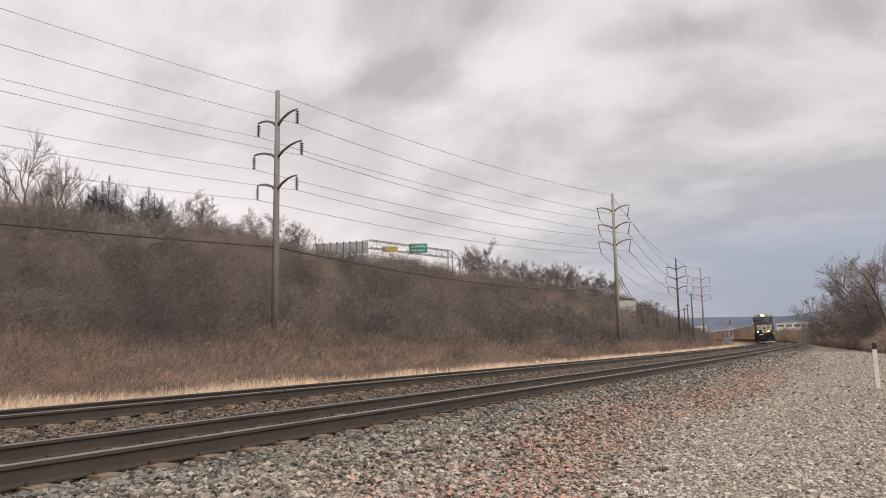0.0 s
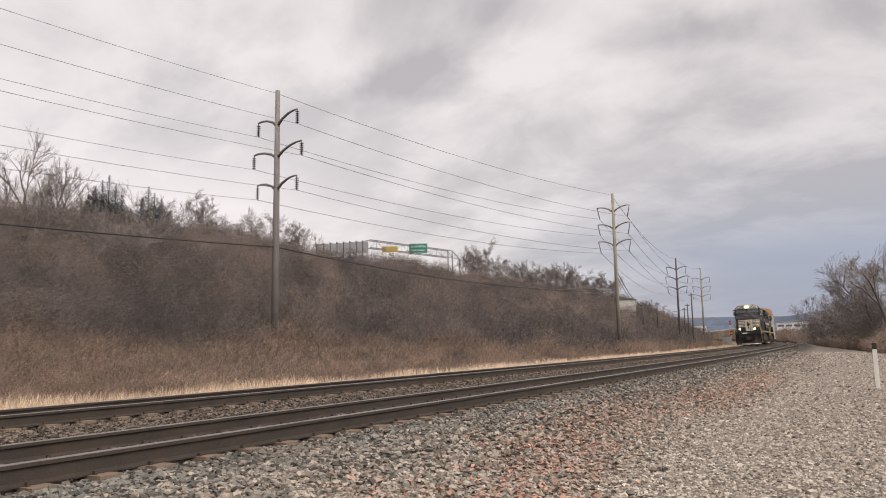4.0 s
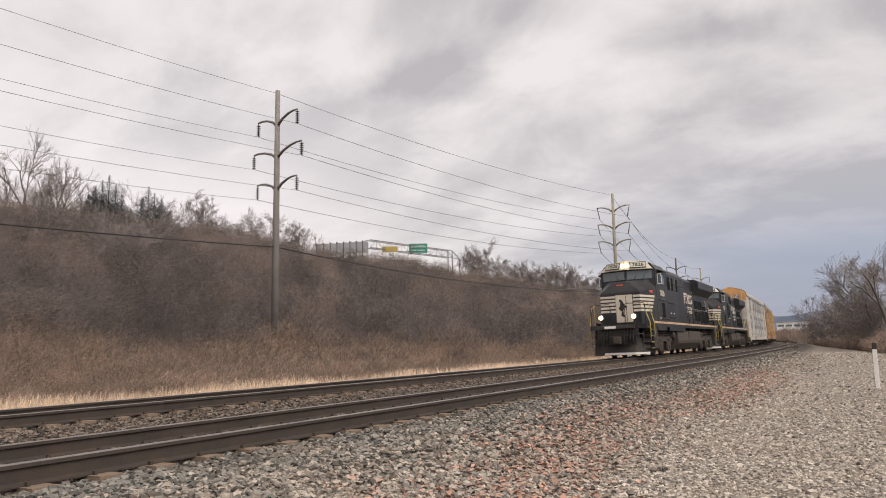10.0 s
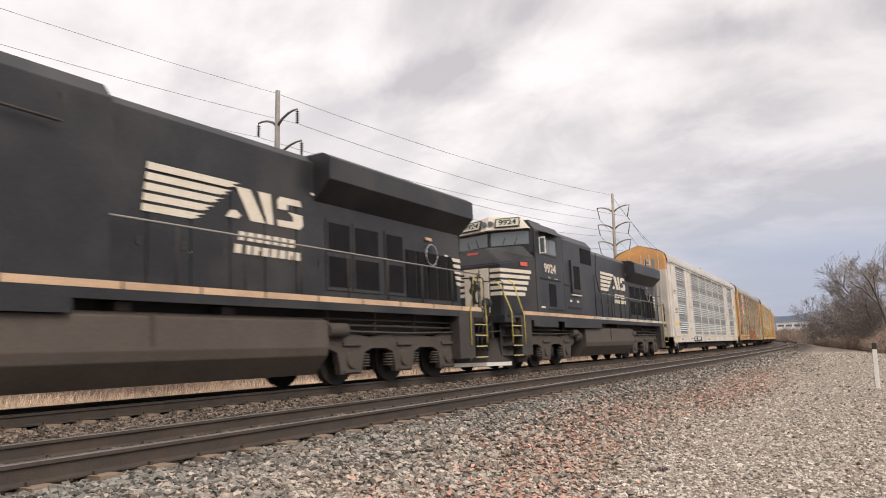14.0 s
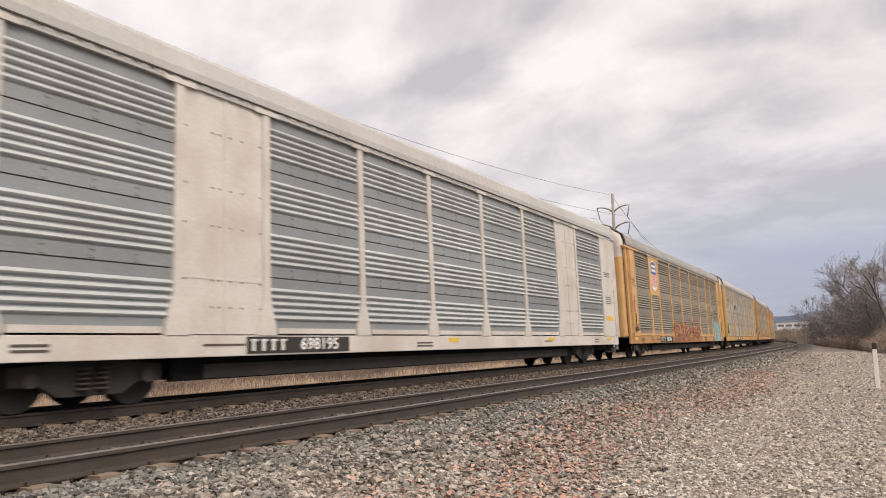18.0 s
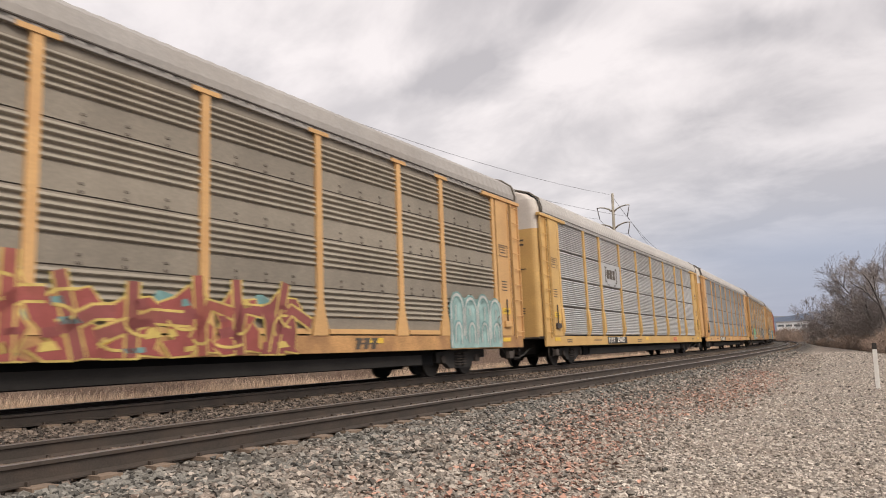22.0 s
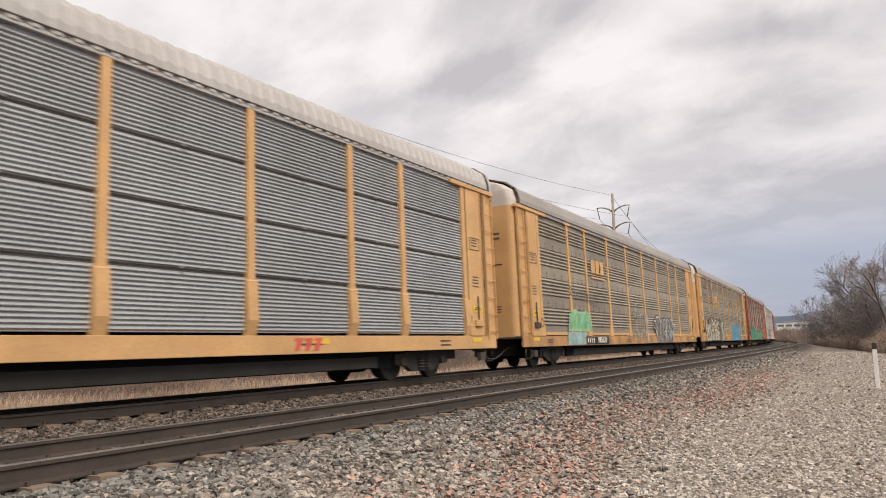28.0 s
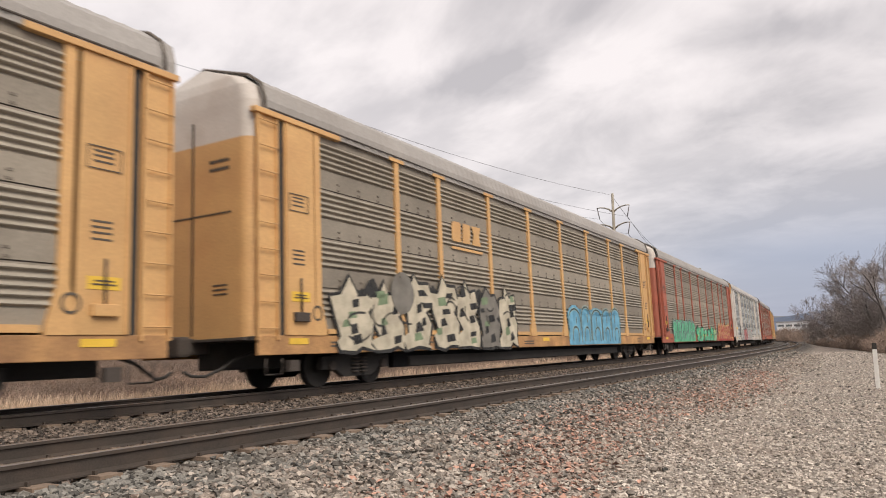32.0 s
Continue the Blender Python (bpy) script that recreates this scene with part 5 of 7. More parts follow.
def locomotive(number, u, newer, label):
    lo = thing("locomotive", label, "locomotive", "locomotives")
    S = -1.47
    back = 0.0 if newer else -0.85
    part("underframe", boxes((0.55, 21.7 + back, -0.92, 0.92, 1.05, 1.55), (0.9, 21.4 + back, -0.7, 0.7, 0.7, 1.05)), M_DARK, lo)
    part("deck", boxes((0.75, 21.65 + back, -1.46, 1.46, 1.55, 1.62)), M_BLACK, lo)
    for side in (-1, 1):
        y0, y1 = (S, S + 0.03) if side < 0 else (-S - 0.03, -S)
        part("sill", boxes((1.72, 21.5 + back, y0, y1, 1.50, 1.77), (2.6, 4.75, y0, y1, 1.30, 1.50), (5.35, 9.6, y0, y1, 1.30, 1.50)), M_BLACK, lo)
        ys = (y0 - 0.006, y0) if side < 0 else (y1, y1 + 0.006)
        x = 1.75
        while x < 21.3 + back:
            x1 = min(x + (1.72 if x < 9.5 else 1.42), 21.4 + back)
            part("sill_stripe", boxes((x + 0.02, x1 - 0.02, ys[0], ys[1], 1.655, 1.765)), M_TANSTRIPE if newer or x < 8.5 else M_DIRTYSTRIPE, lo)
            x = x1
    # hood behind the cab
    hoodw = 1.06
    hood_z = 4.70 if newer else 4.55
    part("engine_hood", prism([(-hoodw, 1.62), (-hoodw, hood_z - 0.16), (-hoodw + 0.15, hood_z), (hoodw - 0.15, hood_z), (hoodw, hood_z - 0.16), (hoodw, 1.62)], "x", 9.7, 21.0 + back, 0.02), M_BLACK, lo)
    for k in range(9):
        x = 10.2 + k * 0.85
        if x < 14.5:
            d = part("hood_door", boxes((x, x + 0.78, -hoodw - 0.022, -hoodw, 1.75, 3.55), bevel=0.006), M_BLACK, lo)
            part("latch", boxes((x + 0.66, x + 0.70, -hoodw - 0.04, -hoodw - 0.022, 2.4, 2.55)), M_GRIME, d)
    for k, (x, w) in enumerate(((15.4, 0.75), (16.3, 0.9), (17.5, 0.7))):
        dr = part("hood_door", boxes((x - 0.05, x + w + 0.05, -hoodw - 0.022, -hoodw, 1.95, 3.45), bevel=0.006), M_BLACK, lo)
        for za, zb in ((2.03, 2.66), (2.76, 3.37)):
            part("louvre", boxes((x + 0.02, x + w - 0.02, -hoodw - 0.032, -hoodw - 0.022, za, zb)), M_VENT, dr)
    for k in range(5):
        part("cooling_panel", boxes((18.35 + back * 0.9 + k * 0.5, 18.75 + back * 0.9 + k * 0.5, -hoodw - 0.03, -hoodw, 1.95, 3.1)), M_VENT, lo)
    wheel = add_tube(bmesh.new(), [(0.27 * math.cos(a) + 19.4 + back, -hoodw - 0.10, 3.05 + 0.27 * math.sin(a)) for a in [k * math.pi / 8 for k in range(17)]], 0.02, 5)
    part("brake_wheel", wheel, M_GALV, lo)
    # radiator wings
    lo_r = 0.0 if newer else -0.20
    part("radiator_wing", prism([(y, z + lo_r) for y, z in ((-1.0, 3.70), (-1.5, 4.16), (-1.5, 4.62), (-1.30, 4.74), (1.30, 4.74), (1.5, 4.62), (1.5, 4.16), (1.0, 3.70))], "x", 15.0, 21.1 if newer else 20.0, 0.02), M_BLACK, lo)
    part("radiator_grille", boxes((15.4, 20.5 if newer else 19.8, -1.2, 1.2, 4.74 + lo_r, 4.78 + lo_r)), M_DARK, lo)
    for k in range(14):
        part("radiator_fin", boxes((15.4 + k * 0.3, 15.55 + k * 0.3, -0.9, 0.9, 4.775 + lo_r, 4.80 + lo_r)), M_GRIME, lo)
    part("exhaust_stack", boxes((13.0, 13.9, -0.3, 0.3, hood_z, hood_z + 0.16), bevel=0.03), M_DARK, lo)
    part("roof_hatch", boxes((10.6, 12.4, -0.7, 0.7, hood_z, hood_z + 0.06), bevel=0.02), M_BLACK, lo)
    # cab with the cabinet behind it, full width
    cabw = 1.44
    sec = [(-cabw, 1.74), (-cabw, 4.50), (-cabw + 0.22, 4.80), (-0.45, 5.0), (0.45, 5.0), (cabw - 0.22, 4.80), (cabw, 4.50), (cabw, 1.74)]
    part("cab", prism(sec, "x", 3.08, 5.6, 0.02), M_BLACK, lo)
    sec2 = [(-cabw, 1.74), (-cabw, 4.44), (-cabw + 0.22, 4.70), (-0.45, 4.84), (0.45, 4.84), (cabw - 0.22, 4.70), (cabw, 4.44), (cabw, 1.74)]
    if newer:
        part("equipment_cabinet", prism(sec2, "x", 5.6, 10.15, 0.02), M_BLACK, lo)
    else:
        part("equipment_cabinet", prism(sec2, "x", 5.6, 8.9, 0.02), M_BLACK, lo)
        part("filter_screen", boxes((7.55, 8.75, -cabw - 0.016, -cabw, 3.75, 4.32)), M_VENT, lo)
        door = part("side_door", boxes((6.3, 7.2, -cabw - 0.06, -cabw, 2.55, 3.75), bevel=0.012), M_BLACK, lo)
        part("door_screen", boxes((6.5, 7.15, -cabw - 0.07, -cabw - 0.06, 2.7, 3.55)), M_VENT, door)
        part("door_sill", boxes((6.25, 7.25, -cabw - 0.08, -cabw, 2.46, 2.50)), M_STRIPE, door)
    roofbox = part("air_conditioner", boxes((4.3, 5.4, -0.75, 0.75, 4.96, 5.06), bevel=0.03), M_BLACK, lo)
    for k in range(3):
        part("horn", add_tube(bmesh.new(), [(6.1, 0.2 * k - 0.2, 4.74), (6.5 + 0.1 * k, 0.2 * k - 0.2, 4.76)], 0.07, 8, 0.03), M_GRIME, lo)
    part("antenna", tubes(([(4.6, -0.5, 4.5), (4.6, -0.5, 4.92)], 0.015), ([(9.5, -1.0, 4.35), (9.5, -1.0, 4.55)], 0.04)), M_GRIME, lo)
    # brow over the windscreen with number boards and lamps
    bm = bmesh.new()
    low = [bm.verts.new(v) for v in ((3.45, -1.34, 4.42), (2.95, -1.34, 4.42), (2.62, 0, 4.44), (2.95, 1.34, 4.42), (3.45, 1.34, 4.42))]
    top = [bm.verts.new(v) for v in ((3.45, -1.0, 4.86), (3.12, -1.0, 4.84), (2.84, 0, 4.93), (3.12, 1.0, 4.84), (3.45, 1.0, 4.86))]
    for k in range(5):
        bm.faces.new((low[k], low[(k + 1) % 5], top[(k + 1) % 5], top[k]))
    bm.faces.new(top)
    bm.faces.new(low[::-1])
    bmesh.ops.recalc_face_normals(bm, faces=list(bm.faces))
    brow = part("brow", bm, M_STRIPE, lo, "cream painted brow over the windscreen")
    brow.matrix_basis = pose(-0.10, 0, 0.08)
    slope = math.degrees(math.atan2(0.21, 0.45))
    for side in (-1, 1):
        nbm = pose(2.862, side * 0.66, 4.655, 0, slope - 90, -side * 14)
        b = part("number_board", boxes((-0.15, 0.15, -0.38, 0.38, -0.02, 0.03)), M_BOARD, brow, "pale number board with dark digits")
        b.matrix_basis = nbm
        part_me = text_mesh(number, 0.27, 0.008)
        part_me.transform(Matrix.Translation((0, 0, 0.034)) @ Matrix.Rotation(radians(-90), 4, "Z") @ Matrix.Diagonal((1.1, 1, 1, 1)))
        part("lettering", part_me, M_DARK, b)
        rim = boxes((-0.17, 0.17, -0.41, -0.38, -0.01, 0.045), (-0.17, 0.17, 0.38, 0.41, -0.01, 0.045), (-0.17, -0.15, -0.41, 0.41, -0.01, 0.045), (0.15, 0.17, -0.41, 0.41, -0.01, 0.045))
        r = part("number_board_rim", rim, M_GRIME, brow)
        r.matrix_basis = nbm
        part("headlight", add_tube(bmesh.new(), [(2.78, side * 0.12, 4.66), (2.66, side * 0.12, 4.66)], 0.088, 16), M_HEADLIGHT if newer else M_GLASS, brow)
    # windscreen in two raked halves, and side windows
    for side in (-1, 1):
        half = pose(2.66, 0, 0, 0, 0, -side * 14)
        ya, yb = sorted((side * 0.0, side * 1.44))
        fr = part("windscreen_frame", prism([(0.02, 3.70), (0.02, 3.96), (0.06, 4.52), (0.55, 4.52), (0.55, 3.70)], "y", ya, yb, 0.01), M_BLACK, lo)
        fr.matrix_basis = half
        ya, yb = sorted((side * 0.07, side * 1.33))
        w = part("windscreen", prism([(0.010, 4.0), (0.000, 4.0), (0.030, 4.44), (0.040, 4.44)], "y", ya, yb), M_GLASS, lo)
        w.matrix_basis = half
        for q in (0.45, 0.85):
            part("wiper", add_tube(bmesh.new(), [(-0.02, side * q, 4.02), (0.03, side * (q + 0.12), 4.30)], 0.012, 4), M_DARK, w)
    for side in (-1, 1):
        y0, y1 = (-cabw - 0.012, -cabw) if side < 0 else (cabw, cabw + 0.012)
        for x0, x1 in ((3.62, 4.25), (4.32, 4.92)):
            w = part("side_window", boxes((x0, x1, y0, y1, 3.76, 4.26)), M_GLASS, lo)
        part("window_frame", boxes((3.56, 4.98, y0 - 0.01 * (side < 0), y1 + 0.01 * (side > 0), 3.70, 3.76), (4.25, 4.32, y0, y1, 3.76, 4.26), (3.54, 3.62, y0, y1, 3.70, 4.29), (4.92, 5.0, y0, y1, 3.70, 4.29)), M_GRIME, lo)
        part("awning", prism([(cabw - 0.02, 4.50), (cabw + 0.30, 4.38), (cabw + 0.30, 4.36), (cabw - 0.02, 4.47)] if side > 0 else [(-cabw + 0.02, 4.50), (-cabw - 0.30, 4.38), (-cabw - 0.30, 4.36), (-cabw + 0.02, 4.47)], "x", 3.5, 5.1), M_GRIME, lo)
        ya, yb = sorted((side * cabw, side * (cabw + 0.22)))
        wd = part("wind_deflector", boxes((3.46, 3.49, ya, yb, 3.70, 3.74), (3.46, 3.49, ya, yb, 4.22, 4.26), (3.46, 3.49, ya, ya + 0.035, 3.74, 4.22), (3.46, 3.49, yb - 0.035, yb, 3.74, 4.22)), M_WHITE, lo, "small white framed wind deflector")
        part("deflector_pane", boxes((3.470, 3.480, ya + 0.035, yb - 0.035, 3.74, 4.22)), M_GLASS, wd)
    # doors, vents and grab bars on the cabinet
    for x0, x1, z0, z1 in ((4.15, 4.75, 2.0, 2.75),):
        part("vent", boxes((x0, x1, -cabw - 0.014, -cabw, z0, z1)), M_VENT, lo)
    for x0, x1, z in ((3.4, 5.2, 2.88), (5.6, 7.4, 2.80), (4.0, 5.4, 1.88), (5.9, 6.6, 2.0), (6.7, 7.3, 2.0)):
        part("door_rail", boxes((x0, x1, -cabw - 0.03, -cabw, z, z + 0.035)), M_DARK, lo)
    for x in (6.2, 6.95):
        part("label_plate", boxes((x - 0.09, x + 0.09, -cabw - 0.01, -cabw, 2.22, 2.30)), M_STRIPE, lo)
    if newer:
        for x0 in (5.75, 6.55, 7.75):
            part("filter_screen", boxes((x0, x0 + 0.65, -cabw - 0.016, -cabw, 3.55, 4.25)), M_VENT, lo)
        for x0 in (6.50, 7.68):
            part("screen_edge", boxes((x0, x0 + 0.04, -cabw - 0.03, -cabw, 3.55, 4.28)), M_GALV, lo)
        hoop([(5.6, -cabw - 0.12, 3.95), (9.3, -cabw - 0.12, 3.85)], 0.022, M_GRIME, lo, "grab_bar")
    hoop([(9.35, -cabw - 0.02, 4.3), (9.7, -1.3, 3.5), (9.75, -1.4, 2.75)], 0.02, M_DARK, lo, "grab_bar")
    # nose
    bm = bmesh.new()
    nose_lo = [(1.25, -1.0), (1.25, 1.0), (3.08, 1.43), (3.08, -1.43)]
    nose_hi = [(1.62, -0.42), (1.62, 0.42), (3.08, 1.12), (3.08, -1.12)]
    rows = []
    for pts, zz in ((nose_lo, (1.62,) * 4), (nose_lo, (3.24, 3.24, 3.52, 3.52)), (nose_hi, (3.80, 3.80, 3.98, 3.98))):
        rows.append([bm.verts.new((p[0], p[1], z)) for p, z in zip(pts, zz)])
    for a, b in zip(rows, rows[1:]):
        for k in range(4):
            bm.faces.new((a[k], a[(k + 1) % 4], b[(k + 1) % 4], b[k]))
    bm.faces.new(rows[-1])
    bm.faces.new(rows[0][::-1])
    bmesh.ops.recalc_face_normals(bm, faces=list(bm.faces))
    bmesh.ops.bevel(bm, geom=list(bm.edges), offset=0.03, segments=2, affect="EDGES")
    part("nose", bm, M_BLACK, lo)
    # cream stripes wrapped round the nose and onto the cab side
    zs = [(2.98, 3.09), (2.80, 2.91), (2.62, 2.73), (2.44, 2.55), (2.26, 2.37)]
    for k, (z0, z1) in enumerate(zs):
        bm = bmesh.new()
        xr = 2.80 - 0.09 * k
        line = [(xr, -1.007 - (xr - 1.25) * 0.235), (1.243, -1.007), (1.243, -0.66)]
        for (xa, ya), (xb, yb) in zip(line, line[1:]):
            d = Vector((ya - yb, xb - xa, 0)).normalized() * 0.008
            if d.y > 0 or (abs(d.y) < 1e-6 and d.x > 0):
                d = -d
            top = 0.18 if xa > 3.2 else 0.0
            vs = [bm.verts.new(v) for v in ((xa, ya, z0), (xb, yb, z0), (xb, yb, z1), (xa, ya, z1), (xa + d.x, ya + d.y, z0), (xb + d.x, yb + d.y, z0), (xb + d.x, yb + d.y, z1), (xa + d.x, ya + d.y, z1))]
            for f in ((0, 1, 2, 3), (4, 7, 6, 5), (0, 4, 5, 1), (3, 2, 6, 7), (0, 3, 7, 4), (1, 5, 6, 2)):
                bm.faces.new([vs[i] for i in f])
        bmesh.ops.recalc_face_normals(bm, faces=list(bm.faces))
        part("nose_stripe", bm, M_STRIPE, lo, "cream stripe")
        bm = boxes((1.240, 1.248, 0.24, 1.0, z0, z1))
        part("nose_stripe", bm, M_STRIPE, lo, "cream stripe")
    door = part("nose_door", boxes((1.22, 1.25, -0.62, 0.22, 1.75, 3.12), bevel=0.008), M_STRIPE, lo, "cream nose door with a dark emblem")
    emblem = [(-0.14, 2.05), (-0.05, 2.12), (-0.02, 2.35), (-0.12, 2.48), (-0.2, 2.42), (-0.22, 2.52), (-0.08, 2.66), (0.02, 2.86), (0.12, 2.92), (0.18, 2.84), (0.1, 2.74), (0.14, 2.56), (0.2, 2.45), (0.12, 2.32), (0.05, 2.3), (0.1, 2.1), (0.02, 2.02)]
    part("emblem", prism([(y - 0.12, z) for y, z in emblem], "x", 1.212, 1.22), M_DARK, door)
    part("door_edge", boxes((1.214, 1.222, -0.32, -0.29, 1.78, 3.08)), M_GRIME, door)
    part("lamp_housing", boxes((1.60, 1.74, -0.14, 0.14, 3.40, 3.54), bevel=0.02), M_BLACK, lo)
    for y in (-1.0, 0.35):
        part("safety_plate", boxes((0, 0.36, -0.004, 0.004, -0.06, 0.06)), M_RED, lo, "small red and white safety plate").matrix_basis = pose(2.25 if y < 0 else 1.50, -1.262 if y < 0 else -0.15, 3.28 if y < 0 else 3.62, 0, 0, -13 if y < 0 else 90)
    # front platform, plow, ditch lamps, steps
    part("end_platform", boxes((0.55, 1.30, -1.42, 1.42, 1.40, 1.62), (0.5, 0.62, -1.0, 1.0, 0.95, 1.45), bevel=0.01), M_BLACK, lo)
    part("anticlimber", boxes((0.30, 0.6, -0.85, 0.85, 1.42, 1.58), bevel=0.02), M_PILOT, lo)
    bm = bmesh.new()
    sect = [(-1.38, 1.15), (-0.75, 0.80), (0.75, 0.80), (1.38, 1.15)]
    lo_, hi_ = [], []
    for y, x in sect:
        lo_.append(bm.verts.new((x - 0.22, y, 0.14)))
        hi_.append(bm.verts.new((x, y, 0.98)))
    lo2 = [bm.verts.new((v.co.x + 0.05, v.co.y, v.co.z)) for v in lo_]
    hi2 = [bm.verts.new((v.co.x + 0.05, v.co.y, v.co.z)) for v in hi_]
    for k in range(3):
        bm.faces.new((lo_[k], lo_[k + 1], hi_[k + 1], hi_[k]))
        bm.faces.new((lo2[k], hi2[k], hi2[k + 1], lo2[k + 1]))
        bm.faces.new((lo_[k], lo2[k], lo2[k + 1], lo_[k + 1]))
        bm.faces.new((hi_[k], hi_[k + 1], hi2[k + 1], hi2[k]))
    bmesh.ops.recalc_face_normals(bm, faces=list(bm.faces))
    plow = part("snow_plow", bm, M_PILOT, lo)
    part("plow_edge", boxes((0.565, 0.577, -0.75, 0.75, 0.15, 0.26)), M_WHITE, plow, "white painted edge")
    q = part("plow_edge", boxes((0, 0.72, -0.006, 0.006, 0.15, 0.26)), M_WHITE, plow, "white painted edge")
    q.matrix_basis = pose(0.572, -0.752, 0, 0, 0, -61)
    coupler(lo, 0.35, 1)
    for y in (-0.95, -0.8, -0.66, -0.5, -0.36, 0.36, 0.5, 0.66, 0.8, 0.95):
        part("air_hose", add_tube(bmesh.new(), [(0.5, y, 1.38), (0.34, y, 1.30), (0.26, y + 0.02, 0.95), (0.30, y + 0.05, 0.70), (0.40, y + 0.06, 0.62)], 0.028, 6), M_DARK, lo)
    part("coupler_pocket", boxes((0.46, 0.50, -0.42, 0.42, 0.62, 1.38), bevel=0.02), M_DARK, lo)
    part("uncoupling_lever", tubes(([(0.42, -1.3, 1.15), (0.38, -0.5, 1.1), (0.36, 0, 0.98), (0.38, 0.5, 1.1), (0.42, 1.3, 1.15)], 0.018), ([(0.45, -0.55, 1.05), (0.40, -0.05, 1.45)], 0.018), ([(0.45, 0.55, 1.05), (0.40, 0.05, 1.45)], 0.018)), M_GRIME, lo)
    part("white_plate", boxes((0.288, 0.298, 0.05, 0.62, 1.44, 1.56)), M_WHITE, lo)
    for side in (-1, 1):
        hs = part("ditch_light", add_tube(bmesh.new(), [(0.70, side * 0.82, 2.0), (0.52, side * 0.82, 2.0)], 0.14, 14), M_DARK, lo)
        part("lamp", add_tube(bmesh.new(), [(0.52, side * 0.82, 2.0), (0.495, side * 0.82, 2.0)], 0.105, 14), M_DITCH if newer else M_GLASS, hs)
        part("bracket", boxes((0.58, 0.66, side * 0.82 - 0.05, side * 0.82 + 0.05, 1.6, 1.90)), M_DARK, hs)
    for end, x0, d in (("front", 0.85, 1), ("rear", 21.6 + back, -1)):
        for side in (-1, 1):
            ya, yb = (-1.5, -1.05) if side < 0 else (1.05, 1.5)
            part("stairwell", boxes((min(x0 + d * 0.70, x0 + d * 1.5), max(x0 + d * 0.70, x0 + d * 1.5), ya + (0.02 if side < 0 else 0), yb - (0.02 if side > 0 else 0), 0.42, 1.60), (min(x0, x0 + d * 0.7), max(x0, x0 + d * 0.7), (ya + 0.38 if side < 0 else yb - 0.42), (ya + 0.42 if side < 0 else yb - 0.38), 0.42, 1.60)), M_PILOT, lo)
            for k in range(4):
                z = 0.42 + 0.29 * k
                stp = part("step", boxes((min(x0 + d * 0.03, x0 + d * 0.68), max(x0 + d * 0.03, x0 + d * 0.68), ya, yb, z, z + 0.03)), M_GRIME, lo)
                part("step_edge", boxes((min(x0 + d * 0.03, x0 + d * 0.68), max(x0 + d * 0.03, x0 + d * 0.68), (ya - 0.012 if side < 0 else yb), (ya if side < 0 else yb + 0.012), z, z + 0.03)), M_STEPEDGE, stp, "pale yellow step edge")
            yo = side * 1.5
            hoop([(x0 + d * 0.0, yo, 0.80), (x0 + d * 0.02, yo, 1.70), (x0 - d * 0.24, side * 1.30, 2.50), (x0 - d * 0.32, side * 1.10, 2.62)], 0.022, M_YRAIL, lo)
            hoop([(x0 + d * 0.92, yo, 0.75), (x0 + d * 0.90, yo, 1.65), (x0 + d * 0.46, side * 1.40, 2.58), (x0 + d * 0.30, side * 1.34, 2.68)], 0.022, M_YRAIL, lo)
        xe = x0 - d * 0.2
        for q in (-1, 1):
            part("end_rail", add_tube(bmesh.new(), [(xe, q * 1.35, 1.62), (xe, q * 1.35, 2.58), (xe, q * 1.28, 2.64), (xe, q * 0.42, 2.66), (xe, q * 0.36, 2.6), (xe, q * 0.35, 1.62)], 0.02, 6), M_DARK, lo)
    # walkway railings
    for side in (-1, 1):
        y = side * 1.42
        hoop([(9.9, y, 2.72), (21.5 + back, y, 2.68)], 0.02, M_STEELPOLE, lo, "long_handrail")
        for k in range(9):
            x = 9.9 + k * (1.43 + back / 8.5)
            part("stanchion", add_tube(bmesh.new(), [(x, y, 1.6), (x, y, 2.72)], 0.02, 5), M_DARK, lo)
    for y in (-1.18, 1.18):
        part("brake_pipe", tubes(([(2.6, y, 1.22), (7.4, y, 1.20)], 0.03), ([(14.8, y, 1.24), (21.0 + back, y, 1.20)], 0.03), ([(14.8, y, 1.36), (20.2 + back, y, 1.34)], 0.022)), M_GRIME, lo)
        for x in (3.0, 5.9, 7.2, 15.2, 16.8, 18.4, 20.1 + back):
            part("hanger", boxes((x, x + 0.05, y - 0.02, y + 0.02, 1.12, 1.52)), M_GRIME, lo)
    # tank and trucks
    tank = [(-1.36, 0.62), (-1.40, 0.78), (-1.38, 1.28), (-1.25, 1.36), (1.25, 1.36), (1.38, 1.28), (1.40, 0.78), (1.36, 0.62), (1.05, 0.26), (-1.05, 0.26)]
    tk = part("fuel_tank", prism(tank, "x", 7.75, 15.0 + back * 0.7, 0.02), M_TANK, lo)
    part("tank_strap", boxes((10.9, 10.98, -1.41, 1.41, 0.85, 1.30)), M_GRIME, tk)
    part("air_reservoir", add_tube(bmesh.new(), [(7.0, -1.1, 1.0), (7.65, -1.1, 1.0)], 0.2, 12), M_GRIME, lo)
    for x in (8.7, 9.5, 10.4, 12.4):
        part("tank_fitting", boxes((x, x + 0.28, -1.25, -0.95, 1.36, 1.5), bevel=0.02), M_GRIME, lo)
    part("bell", add_tube(bmesh.new(), [(9.0, -1.3, 1.36), (9.0, -1.3, 1.5), (9.0, -1.3, 1.6)], 0.09, 8, 0.04), M_RED, lo)
    loco_truck(lo, 4.1)
    loco_truck(lo, 17.9 + back)
    coupler(lo, 21.9 + back, -1)
